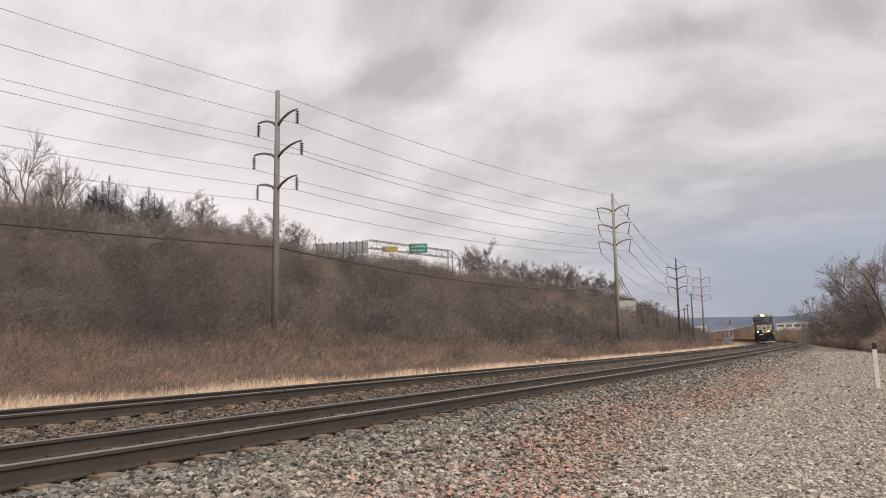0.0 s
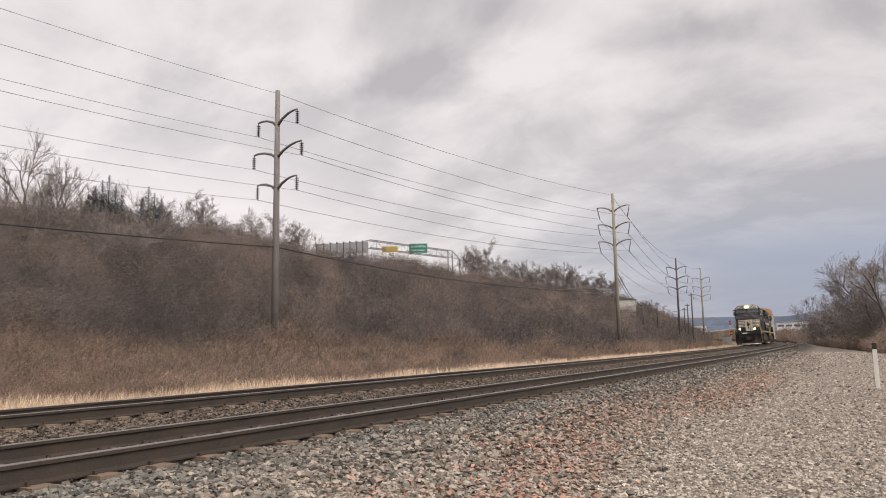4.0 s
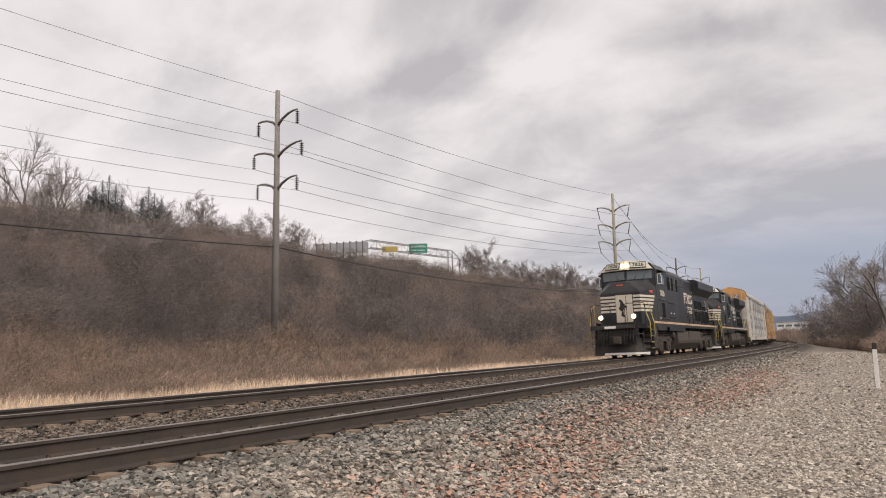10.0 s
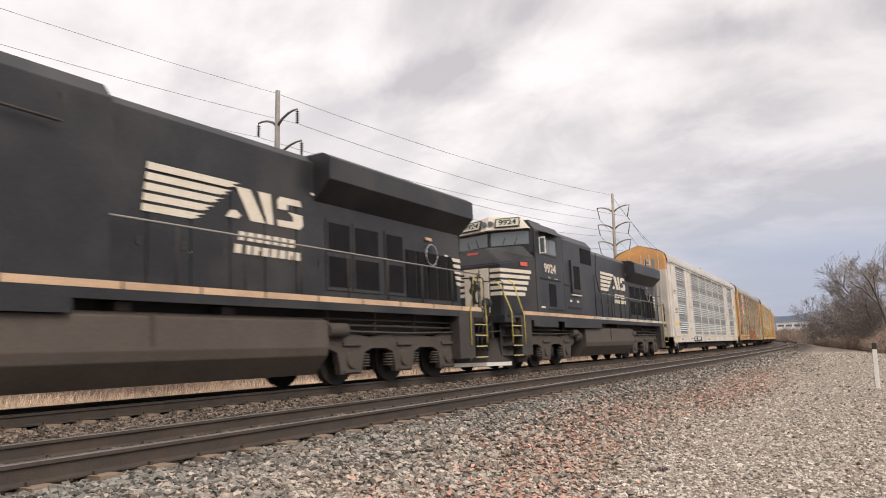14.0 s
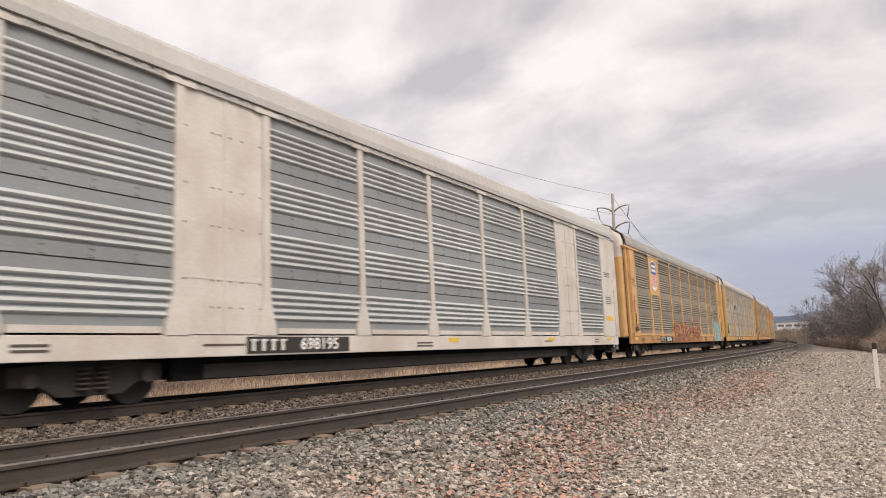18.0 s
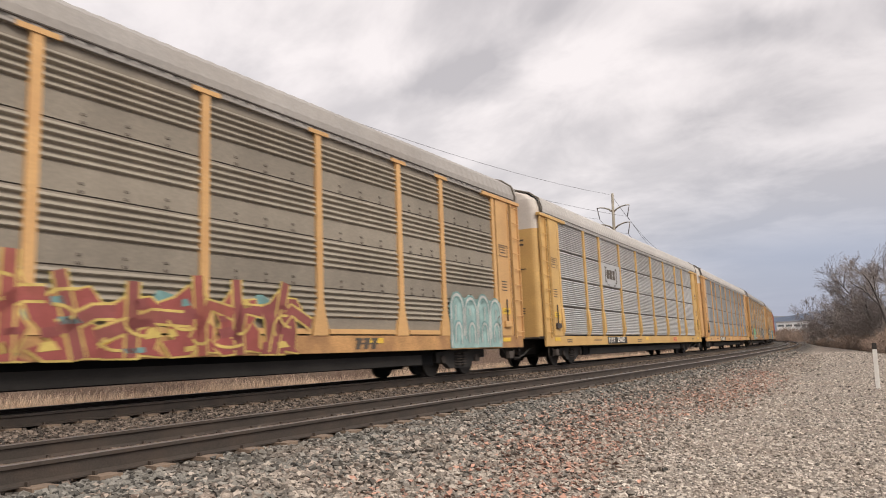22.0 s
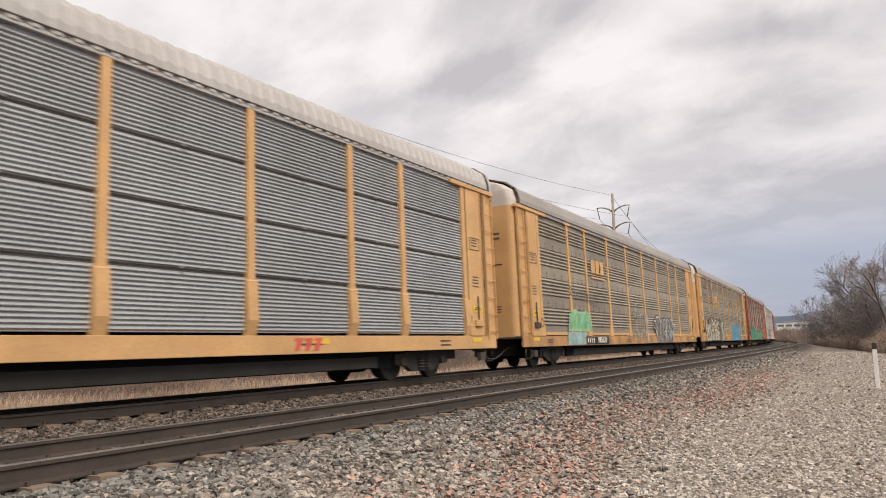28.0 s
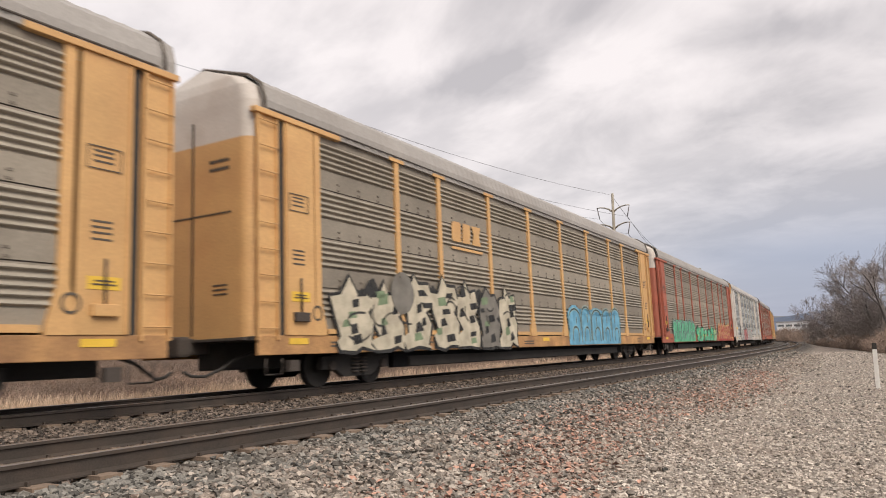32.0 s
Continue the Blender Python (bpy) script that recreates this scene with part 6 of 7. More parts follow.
    hose(lo, 21.8 + back, -0.5, -1)
    # markings on the flank
    side_text(number, 0.42, 4.30, -cabw - 0.010, 3.25, M_STRIPE, lo, 1.28, 0.010)
    tagged(part("small_writing", side_bars([(4.1, 4.3, 2.93, 2.99), (4.7, 5.0, 2.90, 2.96)], -cabw - 0.008), M_GALV, lo), kind="stuff")
    tagged(part("small_writing", side_bars([(3.35, 3.7, 1.92, 1.97)], -cabw - 0.008), M_STRIPE, lo), kind="stuff")
    ym = -hoodw - 0.034
    for k in range(5):
        z1 = 3.74 - k * 0.17
        xe = 12.97 - 0.20 * k
        part("flag_bar", plate([(11.00 - 0.02 * k, z1 - 0.12), (xe - 0.30, z1 - 0.12), (xe - 0.12, z1 - 0.075), (xe - 0.20, z1 - 0.05), (xe, z1), (11.02 - 0.02 * k, z1)], ym), M_STRIPE, lo, "cream bar of the flank emblem")
    for pts in ([(12.62, 3.09), (12.92, 3.09), (12.98, 3.16), (12.86, 3.24), (12.74, 3.22)], [(12.86, 3.67), (13.20, 3.67), (13.58, 3.09), (13.22, 3.09)], [(13.40, 3.67), (13.72, 3.67), (13.80, 3.09), (13.64, 3.09), (13.52, 3.40)], [(13.92, 3.42), (13.90, 3.58), (13.99, 3.67), (14.55, 3.67), (14.59, 3.55), (14.18, 3.54), (14.18, 3.43)], [(14.61, 3.38), (14.63, 3.18), (14.53, 3.09), (13.92, 3.09), (13.90, 3.21), (14.34, 3.22), (14.34, 3.32), (14.20, 3.40)]):
        part("emblem_shape", plate(pts, ym), M_STRIPE, lo, "cream shape of the flank emblem")
    for x0, w, n, z0 in ((12.92, 1.50, 7, 2.71), (12.82, 1.80, 8, 2.47)):
        for k in range(n):
            xa, xb = x0 + w * k / n, x0 + w * (k + 0.74) / n
            part("name_bar", plate([(xa, z0), (xb, z0), (xb + 0.02, z0 + 0.16), (xa + 0.02, z0 + 0.16)], ym), M_STRIPE, lo)
    # cream bars on the hood's rear corner, small plates, a lamp over the brake wheel
    for k in range(5):
        z0 = 2.36 + 0.16 * k
        part("rear_stripe", plate([(20.78 + back - 0.05 * k, z0), (20.98 + back, z0), (20.98 + back, z0 + 0.09), (20.72 + back - 0.05 * k, z0 + 0.09)], ym), M_STRIPE, lo, "cream stripe")
    part("walkway_lamp", boxes((19.25 + back, 19.5 + back, -hoodw - 0.06, -hoodw, 3.42, 3.5), bevel=0.01), M_TANSTRIPE, lo)
    for x, z in ((14.9, 3.86), (15.15, 3.84), (11.9, 2.36), (13.9, 2.33), (10.3, 2.6), (20.2 + back, 3.1)):
        part("label_plate", boxes((x, x + 0.16, -hoodw - 0.012, -hoodw, z, z + 0.05)), M_STRIPE, lo)
    return lo, u, 22.25 + back, 4.1, 17.9 + back


# -- autorack wagons
def corrugated(width, fine, material_, flat_):
    """One side screen between two posts, with pressed ribs; x from 0 to width, z from 1.06 to 5.0."""
    z0, z1 = 1.05, 5.0
    pts, kinds = [(0.0, z0)], []

    def to(y, z, kind=1):
        pts.append((y, z))
        kinds.append(kind)

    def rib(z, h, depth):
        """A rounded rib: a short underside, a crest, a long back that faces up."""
        # valley faces take the darker flat colour, which deepens the ribs' shading
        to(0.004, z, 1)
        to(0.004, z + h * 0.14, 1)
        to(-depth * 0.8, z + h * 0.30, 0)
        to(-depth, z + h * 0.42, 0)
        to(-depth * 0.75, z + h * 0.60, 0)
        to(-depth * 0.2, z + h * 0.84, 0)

    seams = []
    if fine:
        for g in range(4):
            z = z0 + g * 0.985
            for k in range(13):
                rib(z + 0.015 + k * 0.0708, 0.0708, 0.026)
            if g < 3:
                to(-0.006, z + 0.940, 0)
                to(0.045, z + 0.945, 2)
                to(0.045, z + 0.982, 2)
                seams.append(z + 0.96)
    else:
        # ribs in fives between plain bands; a lapped seam crosses each band
        dark = flat_ is M_FLAT_DARK
        first, h, seam = (1.34, 0.114, 0.572) if dark else (1.255, 0.122, 0.76)
        to(-0.01, first - 0.012)
        for g in range(4):
            z = first + g * 0.985
            for k in range(5):
                rib(z + k * h, h, 0.05)
            to(-0.01, z + 5 * h)
            if g < 3:
                to(-0.01, z + seam + 0.006)
                to(0.02, z + seam + 0.008, 2)
                to(0.02, z + seam + 0.024, 2)
                to(-0.014, z + seam + 0.026, 2)
                to(-0.014, z + 0.97)
                seams.append(z + seam + 0.05)
    to(0.0, z1)
    n = len(pts)
    v = [(x, y, z) for x in (0.0, width) for y, z in pts]
    f = [(k, n + k, n + k + 1, k + 1) for k in range(n - 1)]
    # the back sheet closes the screen
    v += [(0, 0.06, z0), (width, 0.06, z0), (width, 0.06, z1), (0, 0.06, z1)]
    f.append((2 * n + 3, 2 * n + 2, 2 * n + 1, 2 * n))
    kinds.append(1)
    # clips along the seams
    for zc in seams:
        for q in ((2,) if fine else (1, 2, 3)):
            for dz in ((-0.06, 0.03) if fine else (0.0, 0.115)):
                xc, b = width * q / 4, len(v)
                v += [(xc + dx, -0.034, zc + dz + d) for dx, d in ((-0.022, 0), (0.022, 0), (0.022, 0.03), (-0.022, 0.03))]
                v += [(xc + dx, -0.010, zc + dz + d) for dx, d in ((-0.032, -0.008), (0.032, -0.008), (0.032, 0.038), (-0.032, 0.038))]
                f += [(b, b + 1, b + 2, b + 3)] + [(b + i, b + 4 + i, b + 4 + (i + 1) % 4, b + (i + 1) % 4) for i in range(4)]
                kinds += [2 if flat_ is M_FLAT_DARK else 1] * 5
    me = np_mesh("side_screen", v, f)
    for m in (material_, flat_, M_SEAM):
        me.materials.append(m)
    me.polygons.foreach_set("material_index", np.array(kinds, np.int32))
    return me


POSTS = [1.86, 4.70, 6.62, 9.45, 12.28, 15.11, 17.94, 20.77, 22.69, 25.60]
CAR_L = 27.5


def post_mesh(material_, slim=False):
    bm = bmesh.new()
    if slim:
        add_box(bm, -0.085, 0.085, -0.055, 0.03, 1.95, 5.02)
        extrude_poly(bm, [(-0.055, 1.95), (0.03, 1.95), (0.03, 1.0), (-0.03, 1.0), (-0.11, 1.26), (-0.075, 1.93)], "x", -0.125, 0.125)
        return mesh_of(bm, material_, "post")
    extrude_poly(bm, [(-0.23, 1.0), (0.23, 1.0), (0.21, 1.18), (0.095, 1.62), (0.085, 1.7), (0.085, 5.02), (-0.085, 5.02), (-0.085, 1.7), (-0.095, 1.62), (-0.21, 1.18)], "y", -0.055, 0.03)
    return mesh_of(bm, material_, "post")


def roof_mesh(material_, first=0.35, lift_=0.022):
    prof = [(-1.53, 5.05), (-1.53, 5.26), (-1.44, 5.56), (-1.12, 5.79), (0, 6.14), (1.12, 5.79), (1.44, 5.56), (1.53, 5.26), (1.53, 5.05)]
    xs, lift = [], []
    x = first
    while x < CAR_L - first:
        for dx, h in ((0, 0), (0.13, 0), (0.16, lift_), (0.26, lift_)):
            xs.append(x + dx)
            lift.append(h)
        x += 0.30
    v = [(x, y * (1 + h * 0.4), z + h * (1 if z > 5.1 else 0)) for x, h in zip(xs, lift) for y, z in prof]
    n = len(prof)
    f = [(i * n + k, i * n + k + 1, (i + 1) * n + k + 1, (i + 1) * n + k) for i in range(len(xs) - 1) for k in range(n - 1)]
    me = np_mesh("roof", v, f)
    me.materials.append(material_)
    return me


def end_shell(x0, d, z0, z1, round_=0.26, top=False):
    """The rounded end of the body in plan, from z0 to z1; top: drawn in to the roof's arch."""
    plan = [(1.30, -1.46)]
    for k in range(7):
        a = math.pi / 2 * k / 6
        plan.append((round_ * (1 - math.sin(a)) + 0.0, -1.46 + round_ * (1 - math.cos(a)) if False else -1.46 + round_ - round_ * math.cos(a)))
    plan = [(1.30, -1.46)] + [(round_ - round_ * math.sin(a), -1.46 + round_ - round_ * math.cos(a)) for a in [math.pi / 2 * k / 6 for k in range(7)]]
    plan = plan + [(x, -y) for x, y in plan[::-1]]
    bm = bmesh.new()
    if not top:
        extrude_poly(bm, [(x0 + d * x, y) for x, y in plan], "z", z0, z1)
        return bm
    rings = []
    rise = ((z0, 1.0), (z0 + 0.22, 1.0), (z0 + 0.50, 0.945), (z0 + 0.70, 0.755), (z0 + 1.06, 0.06)) if round_ < 0.2 else ((z0, 1.0), (z0 + 0.2, 1.0), (z0 + 0.50, 0.94), (z0 + 0.71, 0.74), (z0 + 1.06, 0.06))
    for z, s in rise:
        rings.append([bm.verts.new((x0 + d * (x + (1 - s) * (0.22 if round_ > 0.2 else 0.04) * (x < 0.4)), y * s, z)) for x, y in plan])
    m = len(plan)
    for a, b in zip(rings, rings[1:]):
        for k in range(m):
            bm.faces.new((a[k], a[(k + 1) % m], b[(k + 1) % m], b[k]))
    bm.faces.new(rings[0][::-1])
    bm.faces.new(rings[-1])
    bmesh.ops.recalc_face_normals(bm, faces=list(bm.faces))
    return bm


def ladder(x, y, z0, z1, w, material_, parent, n=9):
    ld = part("ladder", boxes((x, x + 0.04, y - 0.05, y, z0, z1), (x + w - 0.04, x + w, y - 0.05, y, z0, z1)), material_, parent)
    for k in range(n):
        z = z0 + 0.2 + (z1 - z0 - 0.3) * k / (n - 1)
        part("rung", add_tube(bmesh.new(), [(x + 0.03, y - 0.06, z), (x + w - 0.03, y - 0.06, z)], 0.013, 5), material_, ld)
    return ld


def car_truck(car, xc):
    t = part("truck", boxes((xc - 0.2, xc + 0.2, -1.0, 1.0, 0.30, 0.55), bevel=0.02), M_DARK, car)
    put_wheels(t, [xc - 0.89, xc + 0.89], WHEEL_SMALL, 0.42)
    for side in (-1, 1):
        y0, y1 = (-1.14, -1.0) if side < 0 else (1.0, 1.14)
        pts = [(-1.16, 0.34), (-1.16, 0.60), (-0.62, 0.64), (-0.42, 0.74), (0.42, 0.74), (0.62, 0.64), (1.16, 0.60), (1.16, 0.34), (0.75, 0.34), (0.48, 0.18), (-0.48, 0.18), (-0.75, 0.34)]
        fr = part("side_frame", prism([(xc + a, z) for a, z in pts], "y", y0, y1, 0.012), M_DARK, t)
        for c in (-0.14, 0.14):
            bm = bmesh.new()
            for k in range(5):
                add_tube(bm, [(xc + c, side * 1.16, 0.26 + k * 0.07), (xc + c, side * 1.16, 0.295 + k * 0.07)], 0.10, 8)
            part("spring", bm, M_GRIME, fr)
        for c in (-0.89, 0.89):
            part("bearing", add_tube(bmesh.new(), [(xc + c, side * 1.07, 0.42), (xc + c, side * 1.2, 0.42)], 0.10, 10), M_GRIME, fr)


def add_rivets(me, w):
    """Rows of small rusty rivet heads over a blank panel."""
    bm = bmesh.new()
    bm.from_mesh(me)
    old = set(bm.faces)
    for z in (4.35, 3.42, 2.78, 1.88, 1.45):
        for x in (0.14, w * 0.36, w * 0.5 - 0.12, w * 0.5 + 0.12, w * 0.7, w - 0.14):
            add_box(bm, x - 0.018, x + 0.018, -0.042, -0.03, z - 0.012, z + 0.016)
    for fc in bm.faces:
        if fc not in old:
            fc.material_index = 1
    bm.to_mesh(me)
    bm.free()


def autorack(u, frame_mat, end_mat, top_mat, roof_mat, screen_mat, fine, label, blanks=(), number="", low_ladder=False):
    car = thing("autorack_car", label, "freight car", "autorack cars")
    Y = -1.47
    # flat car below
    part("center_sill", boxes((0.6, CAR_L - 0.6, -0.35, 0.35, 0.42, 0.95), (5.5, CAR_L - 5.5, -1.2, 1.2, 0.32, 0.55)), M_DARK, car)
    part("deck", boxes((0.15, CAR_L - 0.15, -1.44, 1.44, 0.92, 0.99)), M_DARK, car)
    for side in (-1, 1):
        y0, y1 = (Y - 0.04, Y + 0.03) if side < 0 else (-Y - 0.03, -Y + 0.04)
        part("side_sill", boxes((0.25, CAR_L - 0.25, y0, y1, 0.66, 1.0), bevel=0.012), M_SILLRUST if frame_mat is M_YELLOW else frame_mat, car)
        # set-back beam in near black, painting the shaded void under the car body
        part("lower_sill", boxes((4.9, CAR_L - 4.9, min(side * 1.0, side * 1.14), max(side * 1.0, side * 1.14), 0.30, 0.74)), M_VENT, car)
        part("top_rail", boxes((0.6, CAR_L - 0.6, y0 - 0.02 * (side < 0), y1 + 0.02 * (side > 0), 5.0, 5.1), bevel=0.008), roof_mat, car)
    # screens and posts
    posts = POSTS
    pm = post_mesh(frame_mat, fine)
    widths = {}
    for i, (a, b) in enumerate(zip(posts, posts[1:])):
        w = round(b - a, 2)
        key = (w, i in blanks)
        if key not in widths:
            if i in blanks:
                me = mesh_of(boxes((0, w, -0.03, 0.03, 1.02, 5.02), (w * 0.5 - 0.02, w * 0.5 + 0.02, -0.045, -0.03, 1.05, 5.0), (0.12, w - 0.12, -0.036, -0.03, 1.9, 1.93)), frame_mat, "blank_panel")
                me.materials.append(M_SEAM)
                add_rivets(me, w)
            else:
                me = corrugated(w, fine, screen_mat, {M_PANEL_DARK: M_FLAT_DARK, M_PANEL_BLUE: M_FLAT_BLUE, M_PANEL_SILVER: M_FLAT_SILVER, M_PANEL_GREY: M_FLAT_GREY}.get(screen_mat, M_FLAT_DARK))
            widths[key] = me
        for side in (-1, 1):
            p = part("blank_panel" if i in blanks else "side_screen", widths[key], None, car)
            p.matrix_basis = pose(a, side * 1.455, 0, 0, 0, 0) if side < 0 else pose(b, 1.455, 0, 0, 0, 180)
            if i not in blanks and not fine:
                part("kick_strip", boxes((a + 0.28, b - 0.28, (Y - 0.045 if side < 0 else -Y - 0.01), (Y + 0.01 if side < 0 else -Y + 0.045), 1.03, 1.13)), frame_mat, car)
    for x in posts:
        for side in (-1, 1):
            p = part("post", pm, None, car)
            p.matrix_basis = pose(x, Y if side < 0 else -Y, 0, 0, 0, 0 if side < 0 else 180)
            if not fine and side < 0:
                part("gusset", boxes((x - 0.3, x + 0.3, Y - 0.075, Y - 0.05, 4.98, 5.06)), frame_mat, car)
    part("roof", roof_mesh(roof_mat, -0.09 if low_ladder else 0.35, 0.026 if fine else 0.008), None, car)
    if not low_ladder:
        for x in (0.40, CAR_L - 0.40):
            arch = [(-1.55, 5.10), (-1.55, 5.27), (-1.46, 5.58), (-1.13, 5.82), (0, 6.17), (1.13, 5.82), (1.46, 5.58), (1.55, 5.27), (1.55, 5.10)]
            part("roof_rim", add_tube(bmesh.new(), [(x, y, z) for y, z in arch], 0.028, 5), M_SEAM, car, "dark rim at the roof's end")
    for side in (-1, 1):
        # thin dark bar drawn in place of the shadow line at the eave
        part("eave_strip", boxes((0.5, CAR_L - 0.5, min(side * 1.535, side * 1.55), max(side * 1.535, side * 1.55), 5.10, 5.125)), M_GRIME, car)
    # ends
    for x0, d in ((-0.12, 1), (CAR_L + 0.12, -1)) if low_ladder else ((0.12, 1), (CAR_L - 0.12, -1)):
        rd = 0.09 if low_ladder else 0.26
        split = 4.68 if low_ladder else 4.55
        e = part("end_door", end_shell(x0, d, 0.98, split, rd), end_mat, car)
        part("upper_end", end_shell(x0, d, split, 5.05, rd), top_mat, car)
        part("end_cap", end_shell(x0, d, 5.05, 0, rd, top=True), top_mat, car)
        part("door_seam", boxes((min(x0 - d * 0.012, x0 + d * 0.01), max(x0 - d * 0.012, x0 + d * 0.01), -0.04, 0.0, 1.05, 5.0)), M_DARK, e)
        part("hinge_strip", boxes((min(x0 - d * 0.01, x0 + d * 0.005), max(x0 - d * 0.01, x0 + d * 0.005), -1.0, 1.0, 3.2, 3.23)), M_STENCIL, e)
        tagged(part("writing", boxes(*[(min(x0 - d * 0.008, x0), max(x0 - d * 0.008, x0), -0.95, -0.45, zz, zz + 0.06) for zz in (4.15, 4.0)], *[(min(x0 - d * 0.008, x0), max(x0 - d * 0.008, x0), -0.9, -0.55, zz, zz + 0.03) for zz in (1.9, 1.82, 1.74)]), M_STENCIL, e), kind="stuff")
        for side in (-1, 1):
            ys = side * 1.50
            xa = x0 + d * 0.10
            if low_ladder:
                sa, sb = sorted((x0 + d * 0.07, x0 + d * 0.84))
                part("corner_panel", boxes((sa, sb, side * 1.478 - 0.015, side * 1.478 + 0.015, 0.98, 5.10), bevel=0.006), end_mat, car)
                xl = x0 + d * 0.55
                ladder(min(xl, xl + d * 0.46), -1.47 if side < 0 else 1.53, 0.45, 2.93, 0.46, end_mat, car, 6)
            else:
                ladder(min(xa, xa + d * 0.52), -1.50 if side < 0 else 1.55, 0.92, 4.95, 0.52, end_mat, car)
                part("ladder_panel", boxes((min(xa, xa + d * 0.52), max(xa, xa + d * 0.52), side * 1.485 - 0.015, side * 1.485 + 0.015, 0.92, 4.97), bevel=0.006), end_mat, car)
            ra, rb = sorted((x0 + d * 0.80, x0 + d * (2.0 if low_ladder else 1.62)))
            part("end_panel", boxes((ra, rb, side * 1.5 - 0.03, side * 1.5 + 0.03, 1.0, 5.0), bevel=0.01), end_mat, car)
            ha, hb = sorted((x0 + d * 0.02, x0 + d * 2.45))
            if not low_ladder:
                part("header_beam", boxes((ha, hb, side * 1.5 - 0.07, side * 1.5 + 0.07, 4.97, 5.07), bevel=0.01), end_mat, car)
            ga, gb = sorted((x0 + d * (0.74 if low_ladder else 0.66), x0 + d * 0.80))
            part("door_gap" if not low_ladder else "corner_seam", boxes((ga + (0.025 if low_ladder else 0), gb - (0.025 if low_ladder else 0), side * 1.48 - 0.01, side * 1.48 + 0.01, 1.0, 5.0)), M_DARK, car)
            if side < 0:
                part("warning_plate", side_bars([(ra + 0.16, rb - 0.16, 1.62, 1.80)], -1.538), M_DECAL, car, "small yellow warning plate")
                tagged(part("writing", side_bars([(ra + 0.2, rb - 0.3, z, z + 0.03) for z in (3.55, 3.48, 3.40, 2.55, 2.47, 2.39, 2.30)], -1.536), M_STENCIL, car), kind="stuff")
                part("reflector", side_bars([(ra + 0.1, ra + 0.62, 0.84, 0.95)], -1.52), M_DECAL, car)
                if not low_ladder:
                    tagged(part("writing", side_bars([(ra + 0.10, rb - 0.18, 3.62, 3.635), (ra + 0.10, rb - 0.18, 3.30, 3.315), (ra + 0.10, ra + 0.115, 3.315, 3.62), (rb - 0.195, rb - 0.18, 3.315, 3.62), (ra + 0.22, rb - 0.22, 1.68, 1.70), (ra + 0.26, rb - 0.26, 1.73, 1.75)], -1.546), M_STENCIL, car), kind="stuff")
                    part("round_symbol", ribbon(bmesh.new(), arc_pts(1.80 if d > 0 else CAR_L - 1.80, 1.42, 0.13, 0.13, 0, 2 * math.pi, 16), 0.04, -1.534), M_STENCIL, car)
                    part("panel_rib", boxes((rb - 0.07, rb - 0.03, -1.555, -1.53, 1.02, 4.95) if d < 0 else (ra + 0.03, ra + 0.07, -1.555, -1.53, 1.02, 4.95)), end_mat, car)
        if low_ladder:
            for yy, w, mt in ((-0.78, 0.14, M_FLAT_BLUE), (0.10, 0.09, M_FLAT_BLUE), (0.34, 0.09, M_FLAT_BLUE), (0.85, 0.10, M_FLAT_BLUE), (-0.35, 0.05, M_GRIME)):
                part("end_rib", boxes((min(x0 - d * 0.05, x0), max(x0 - d * 0.05, x0), yy - w / 2, yy + w / 2, 1.02, 4.9 if yy > 0 else 5.3), bevel=0.01), mt, e)
            part("placard", boxes((min(x0 - d * 0.02, x0), max(x0 - d * 0.02, x0), -0.62, -0.28, 5.0, 5.28)), M_WHITE, e, "white placard with unreadable writing")
            tagged(part("writing", boxes(*[(min(x0 - d * 0.026, x0 - d * 0.02), max(x0 - d * 0.026, x0 - d * 0.02), -0.58, -0.32, z, z + 0.035) for z in (5.06, 5.13, 5.20)], *[(min(x0 - d * 0.014, x0), max(x0 - d * 0.014, x0), -0.62, -0.30, z, z + 0.05) for z in (4.42, 4.52)]), M_STENCIL, e), kind="stuff")
            for yy in (-1.05, -0.55, -0.1, 0.55):
                part("end_rib", boxes((min(x0 - d * 0.03, x0), max(x0 - d * 0.03, x0), yy - 0.02, yy + 0.02, 1.02, 5.55), bevel=0.006), end_mat, e)
            part("end_stain", boxes((min(x0 - d * 0.012, x0), max(x0 - d * 0.012, x0), -0.95, 0.9, 0.99, 1.30)), M_GRIME, e, "rusty grime at the foot of the end")
        if not low_ladder:
            part("door_latch", boxes((min(x0 + d * 1.0, x0 + d * 1.4), max(x0 + d * 1.0, x0 + d * 1.4), -1.60, -1.53, 1.25, 1.42), bevel=0.015), M_GRIME if d > 0 else end_mat, car)
        if not low_ladder:
            part("lock_rod", add_tube(bmesh.new(), [(x0 + d * 1.2, -1.56, 1.4), (x0 + d * 1.2, -1.56, 2.05)], 0.02, 6), M_GRIME, car)
        part("sill_step", boxes((min(x0 + d * 0.9, x0 + d * 1.15), max(x0 + d * 0.9, x0 + d * 1.15), -1.53, -1.42, 0.36, 0.56)), M_GRIME, car)
        coupler(car, x0 - d * 0.15, d)
        hose(car, x0 + d * 0.1, -0.6, d)
        part("crossover_platform", boxes((min(x0 - d * 0.1, x0 + d * 0.3), max(x0 - d * 0.1, x0 + d * 0.3), -1.35, 1.35, 0.93, 0.98), bevel=0.006), M_GRIME, car)
        part("stirrup", add_tube(bmesh.new(), [(x0 + d * 0.35, -1.47, 0.6), (x0 + d * 0.35, -1.47, 0.32), (x0 + d * 0.75, -1.47, 0.32), (x0 + d * 0.75, -1.47, 0.6)], 0.018, 5), M_GRIME, car)
    for xc in (3.55, CAR_L - 3.55):
        car_truck(car, xc)
